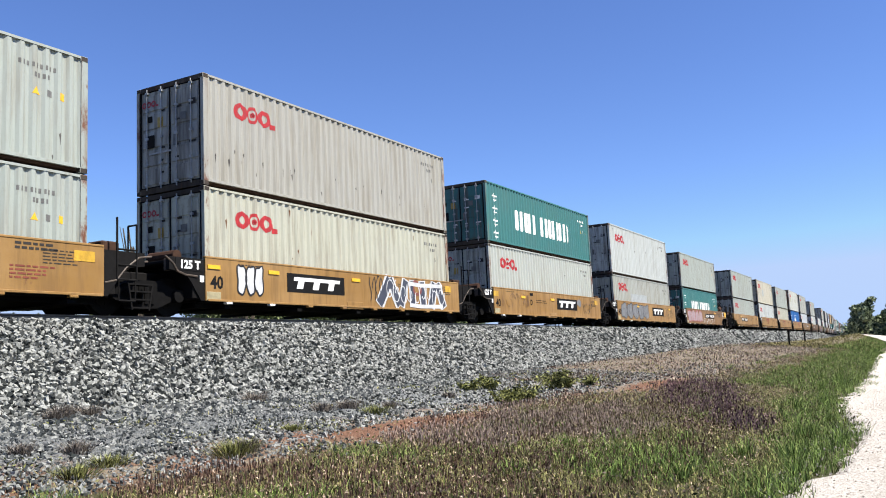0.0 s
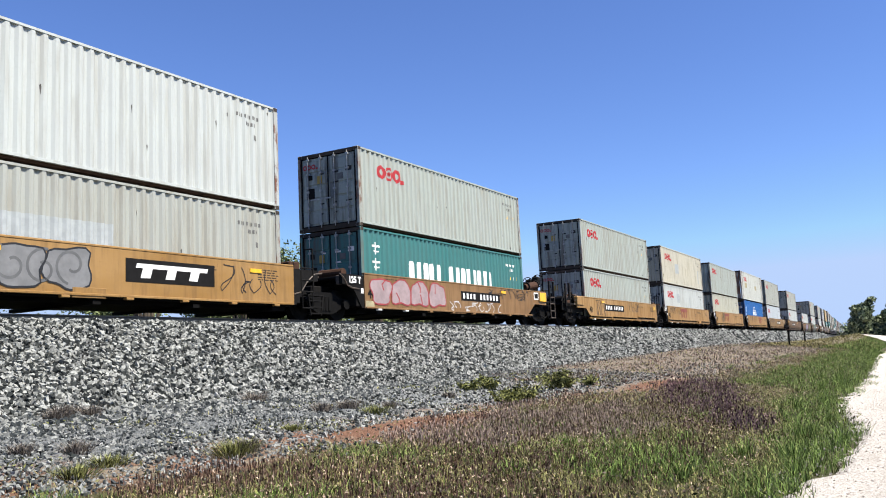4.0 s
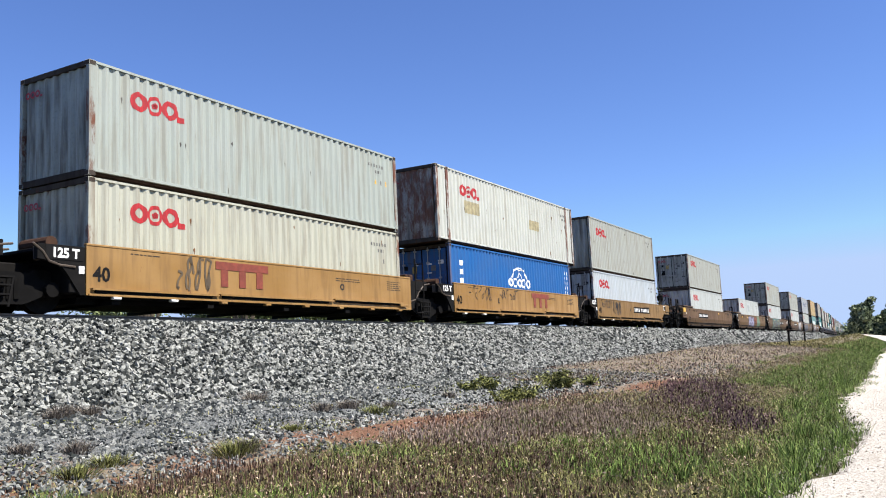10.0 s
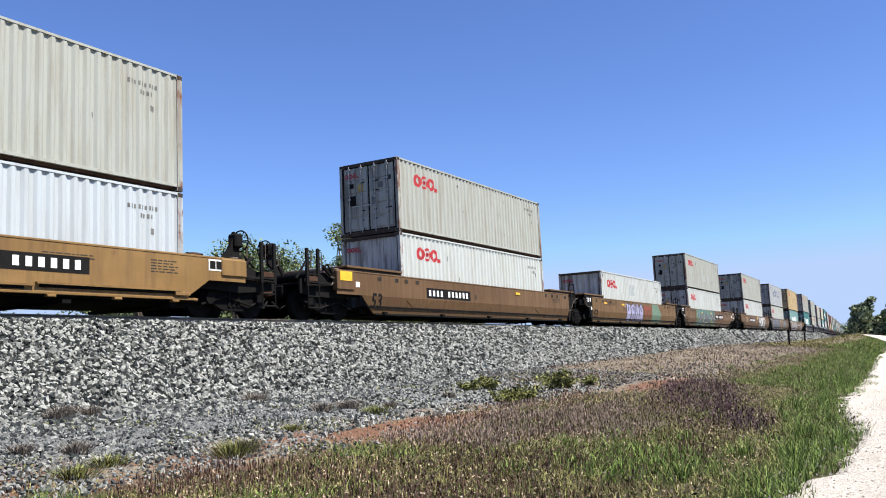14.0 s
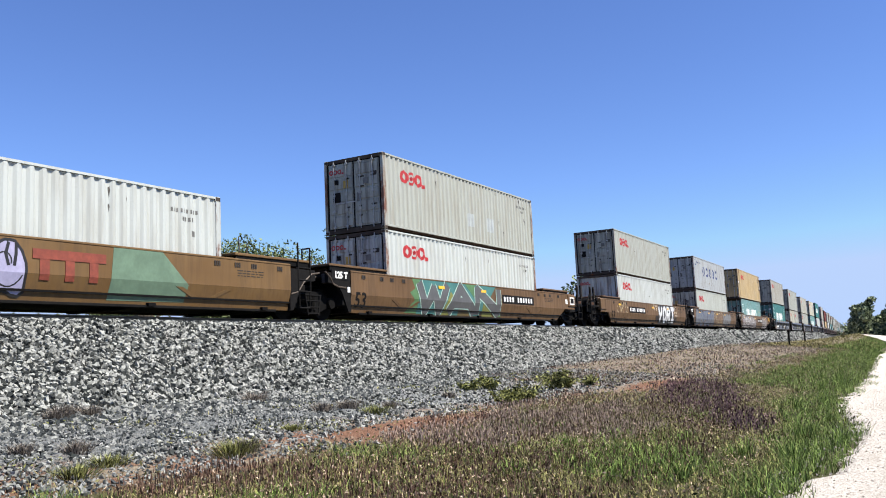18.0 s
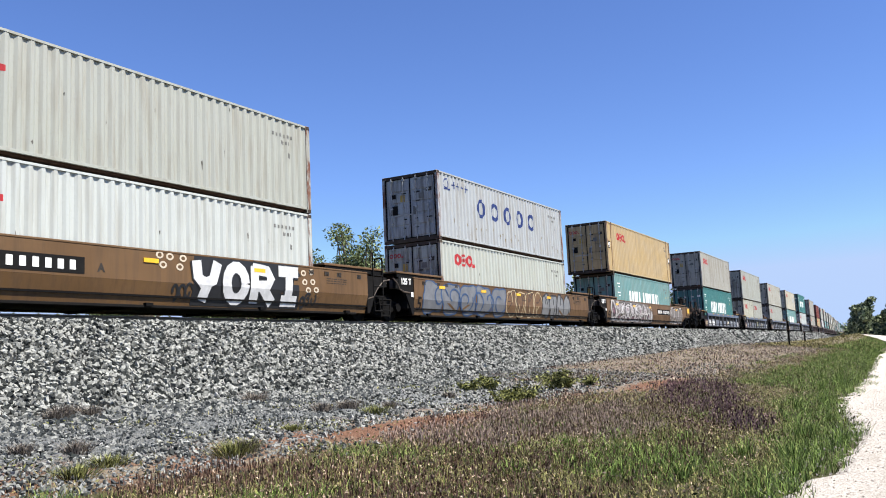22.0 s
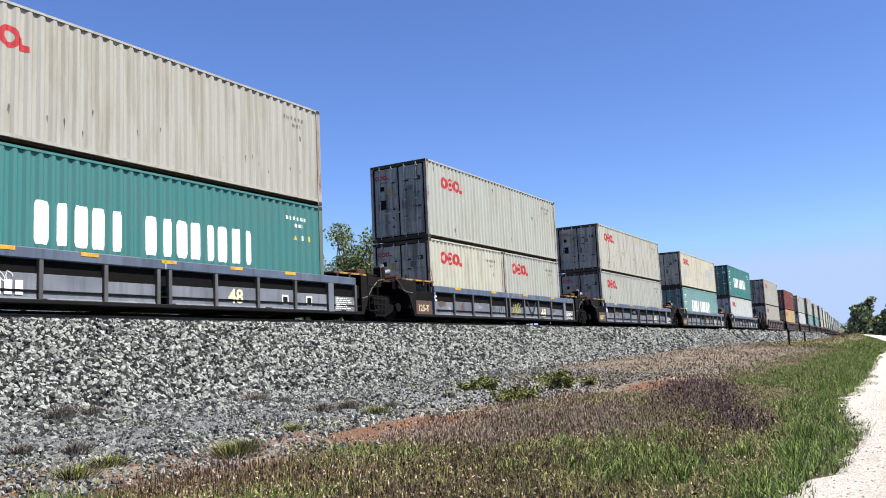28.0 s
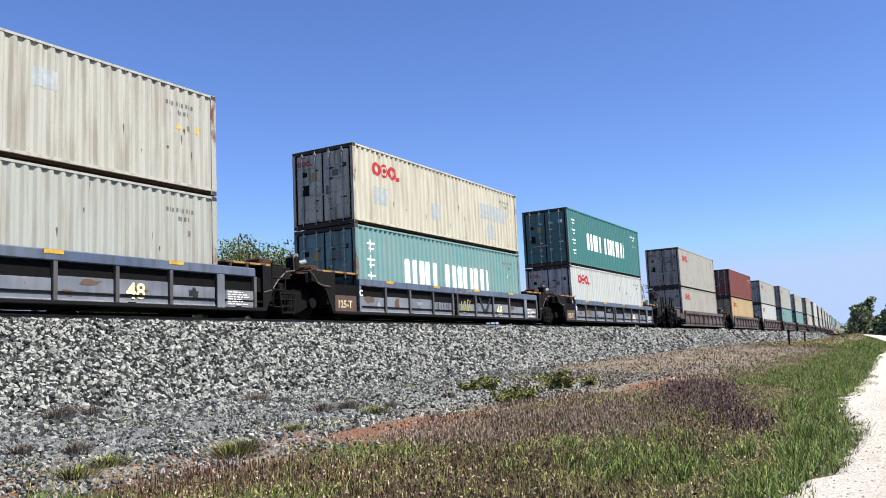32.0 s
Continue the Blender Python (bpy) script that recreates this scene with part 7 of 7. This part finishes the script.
def leafy(x, yy, tall, count, seed, label, spread=0.5):
    """A broad-leaved weed: stems with many leaves."""
    y = yy + swing(x)
    g = random.Random(seed)
    root = thing("weed", label, "weed", "weeds on the verge")
    root.location = (x, y, land(x, y) - 0.01)
    stems, leaves = bmesh.new(), bmesh.new()
    for _ in range(max(6, count // 22)):
        a, r = g.uniform(0, math.tau), g.uniform(0.1, spread)
        top = Vector((r * math.cos(a), r * math.sin(a), tall * g.uniform(0.5, 1)))
        beam(stems, (0, 0, 0), top, 0.006, 4)
        for k in range(15):
            f = g.uniform(0.25, 1.0)
            c = top * f + Vector((g.uniform(-0.06, 0.06), g.uniform(-0.06, 0.06), g.uniform(-0.04, 0.04)))
            l, w = g.uniform(0.07, 0.15), g.uniform(0.014, 0.03)
            e = Euler((g.uniform(-0.9, 0.9), g.uniform(-0.9, 0.9), g.uniform(0, 6.3))).to_matrix()
            v = [leaves.verts.new(c + e @ Vector(p)) for p in ((-l / 2, 0, 0), (0, -w, 0.01), (l / 2, 0, 0), (0, w, 0.01))]
            leaves.faces.new(v)
    tagged(part("stem", stems, WEED, root), kind="stuff")
    tagged(part("foliage", leaves, WEED, root), kind="stuff")
    return root


for k, (x, yy, s) in enumerate(((8.3, 11.5, 0.30), (8.6, 11.3, 0.28), (8.0, 11.3, 0.26), (11.9, 11.0, 0.34), (11.6, 9.2, 0.26), (12.2, 9.1, 0.30), (12.9, 8.7, 0.22), (15.4, 8.9, 0.22), (6.3, 8.5, 0.24), (5.9, 8.9, 0.2), (7.6, 7.2, 0.24))):
    tuft(x, yy, s * 0.75, 420, DRY, 40 + k, s * 0.75, "grey dried tuft of weeds in the gravel", 0.0035)
for k, (x, yy, s, n) in enumerate(((18.0, 9.3, 0.40, 420), (17.4, 9.5, 0.30, 260), (19.3, 8.2, 0.58, 560), (19.9, 8.1, 0.45, 300), (15.3, 7.4, 0.42, 420), (14.7, 7.2, 0.34, 300), (16.4, 7.6, 0.3, 240), (21.0, 7.9, 0.34, 260))):
    leafy(x, yy, s * 0.9, int(n * 1.3), 60 + k, "low green broad-leaved weed at the gravel's edge", s * 1.05)
for k, (x, yy, s) in enumerate(((7.3, 7.1, 0.2), (7.6, 7.3, 0.18), (6.0, 7.6, 0.15), (5.4, 7.3, 0.16), (9.4, 8.0, 0.12), (12.0, 8.4, 0.18))):
    tuft(x, yy, s, 320, WEED, 140 + k, s * 1.5, "low green tuft of weeds in the gravel", 0.004)
for k in range(26):
    g2 = random.Random(90 + k)
    x = g2.uniform(8.5, 30)
    tuft(x, road_edge(x) + g2.uniform(0.0, 1.2), g2.uniform(0.16, 0.40), 60, GRASS, 90 + k, g2.uniform(0.09, 0.2), "tall clump of fresh green grass beside the track", 0.0045, "grass_tuft")
for k, (x, yy) in enumerate(((9.0, 3.1), (9.4, 2.9), (10.4, 4.3), (8.2, 4.0), (12.0, 3.2), (11.2, 2.4))):
    tuft(x, yy, 0.24, 120, GRASS, 120 + k, 0.22, "fresh green grass clump on the verge", 0.004, "grass_tuft")


def tree(x, y, high, wide, seed, material, label, leaves=3600, size=0.16, bare=False, name="tree", low=False):
    g = random.Random(seed)
    root = thing(name, label, "tree", "trees beyond the railway")
    root.location = (x, y, 0.6 if y > 20 else land(x, y) - 0.05)
    wood = bmesh.new()
    tips = []
    fork = Vector((g.uniform(-0.2, 0.2), g.uniform(-0.2, 0.2), high * (0.32 if not bare else 0.2)))
    limb(wood, (0, 0, -0.3), fork, high * 0.03, high * 0.022)
    for k in range(9):
        a = k * 2.4 + g.uniform(-0.3, 0.3)
        r = wide * 0.5 * g.uniform(0.35, 0.85)
        mid = fork + Vector((r * 0.5 * math.cos(a), r * 0.5 * math.sin(a), high * g.uniform(0.12, 0.25)))
        tip = Vector((r * math.cos(a), r * math.sin(a), high * g.uniform(0.5, 0.97)))
        limb(wood, fork, mid, high * 0.014, high * 0.009, 6)
        limb(wood, mid, tip, high * 0.009, high * 0.003, 5)
        tips += [tip, (mid + tip) / 2, mid]
        for _ in range(4 if bare else 2):
            t2 = tip.lerp(mid, g.random()) + Vector((g.uniform(-1, 1), g.uniform(-1, 1), g.uniform(0.2, 1.2))) * wide * 0.12
            limb(wood, mid.lerp(tip, g.random()), t2, high * 0.004, high * 0.0015, 4)
            tips.append(t2)
    if low:
        for k in range(16):
            a, r = g.uniform(0, math.tau), wide * 0.5 * g.uniform(0.2, 0.95)
            tips.append(Vector((r * math.cos(a), r * math.sin(a), high * g.uniform(0.06, 0.5))))
    part("trunk", wood, BARK, root)
    if leaves:
        gn = np.random.default_rng(seed)
        which = gn.integers(0, len(tips), leaves)
        c = np.array([tuple(t) for t in tips])[which]
        rad = wide * 0.17
        off = gn.normal(0, 1, (leaves, 3))
        off /= np.linalg.norm(off, axis=1)[:, None]
        c = c + off * (rad * gn.random(leaves) ** 0.5)[:, None] * np.array((1, 1, 0.8))
        u = gn.normal(0, 1, (leaves, 3))
        u /= np.linalg.norm(u, axis=1)[:, None]
        w = np.cross(u, gn.normal(0, 1, (leaves, 3)))
        w /= np.linalg.norm(w, axis=1)[:, None]
        s = (size * (0.5 + gn.random(leaves)))[:, None]
        v = np.stack((c - u * s, c - w * s * 0.5, c + u * s, c + w * s * 0.5), 1).reshape(-1, 3)
        me = bpy.data.meshes.new("crown")
        me.from_pydata(v.tolist(), [], [(k, k + 1, k + 2, k + 3) for k in np.arange(leaves) * 4])
        part("crown", me, None, root)
        me.materials.append(material)
    return root


# trees behind the train
for k, (x, y, h, w) in enumerate(((44.5, 44, 10.2, 6.0), (48.5, 46, 11.8, 8.0), (53, 47, 10.6, 7.0), (58, 46, 10.8, 6.5), (61.5, 45, 13.9, 6.5), (65.5, 46, 12.2, 6.5), (70, 47, 9.8, 6.0), (75, 46, 10.4, 6.0), (80.5, 46, 10.2, 5.5), (86, 48, 9.0, 6.0), (37, 46, 6.0, 5.0))):
    tree(x, y, h * 0.92, w * 1.12, 200 + k, CROWN, "green broad-leaved tree with an airy crown", 13000, 0.125, low=True)
for k, (x, y, h) in enumerate(((29.7, 35, 9.8), (30.9, 36, 10.4), (37, 35, 9.2), (52, 36, 8.6), (66, 38, 8.8))):
    tree(x, y, h, 2.4, 230 + k, CROWN, "slender leafless tree with thin upright twigs", 0, bare=True, name="bare_tree")
for k, (x, y, h, w) in enumerate(((120, 44, 11.5, 9), (155, 40, 13.4, 7.0), (171, 40, 14.6, 6.5), (185, 62, 14, 11), (225, 66, 17.5, 13))):
    tree(x, y, h, w, 240 + k, CROWN, "green tree behind the railway", 4200, 0.30, low=True)
# low bushes seen under the train
for k in range(11):
    gb = random.Random(700 + k)
    tree(-9 + 5.2 * k + gb.uniform(-1, 1), 37 + gb.uniform(-1, 1), gb.uniform(3.6, 4.4), gb.uniform(4.0, 5.2), 280 + k, CROWN, "low dense green bush beyond the railway", 3000, 0.11, name="bush", low=True)
# the grove at the end of the road
for k, (x, y, h, w) in enumerate(((244, 17.6, 9.6, 6.6), (256, 19.5, 6.2, 5.0), (246, 10.0, 8.4, 7.2), (262, 6.0, 9.8, 9.0), (252, 13.8, 5.4, 6.0), (246, 3.0, 9.0, 8.0), (270, -3.0, 10.0, 10.0), (300, 21.0, 6.0, 10.0), (330, 26.0, 6.0, 12.0))):
    tree(x, y, h, w, 260 + k, FAR_CROWN, "dark dense evergreen tree at the end of the track", 6500, 0.42, low=True)


def marker_post(x, yy, tall, label):
    y = yy + swing(x)
    root = thing("marker_post", label, "post", "posts beside the line")
    root.location = (x, y, land(x, y) - 0.1)
    part("shaft", box(bmesh.new(), -0.06, 0.06, -0.06, 0.06, 0, tall, 0.01), DARK, root)
    part("cap", box(bmesh.new(), -0.08, 0.08, -0.08, 0.08, tall, tall + 0.05, 0.01), RUSTY, root)
    return root


marker_post(60.5, 8.3, 1.15, "short dark steel marker post in the verge")
marker_post(81.0, 9.5, 0.95, "short dark post farther along the verge")
rock = bmesh.new()
bmesh.ops.create_icosphere(rock, subdivisions=2, radius=0.13)
for v in rock.verts:
    v.co *= 1 + 0.3 * noise.noise(v.co * 5)
    v.co.z *= 0.6
ob = tagged(new("rock", shaped("rock", rock, plain("pale_rock", (0.55, 0.46, 0.33), 0.9))), "pale buff stone lying on the verge", "rock")
ob.location = (24.3, 6.65 + swing(24.3), land(24.3, 6.65) + 0.05)


# ---- motion of the train and its wheels ----
def motions():
    for ob, x, z in MOVERS:
        walk(ob, [(0.5 * k, on_track(x - run, 0, z)) for k, run in enumerate(RUN)])
    # the wheels of the cars that pass near roll along
    rolled = [(k / 30, np.interp(k / 30, np.arange(len(RUN)) * 0.5, RUN) / WHEEL_R) for k in range(961)]
    for w, dx, car in WHEELSETS:
        if car in NEAR_CARS:
            walk(w, [(t, Matrix.Translation((dx, 0, WHEEL_R)) @ Matrix.Rotation(-a, 4, "Y")) for t, a in rolled])


motions()
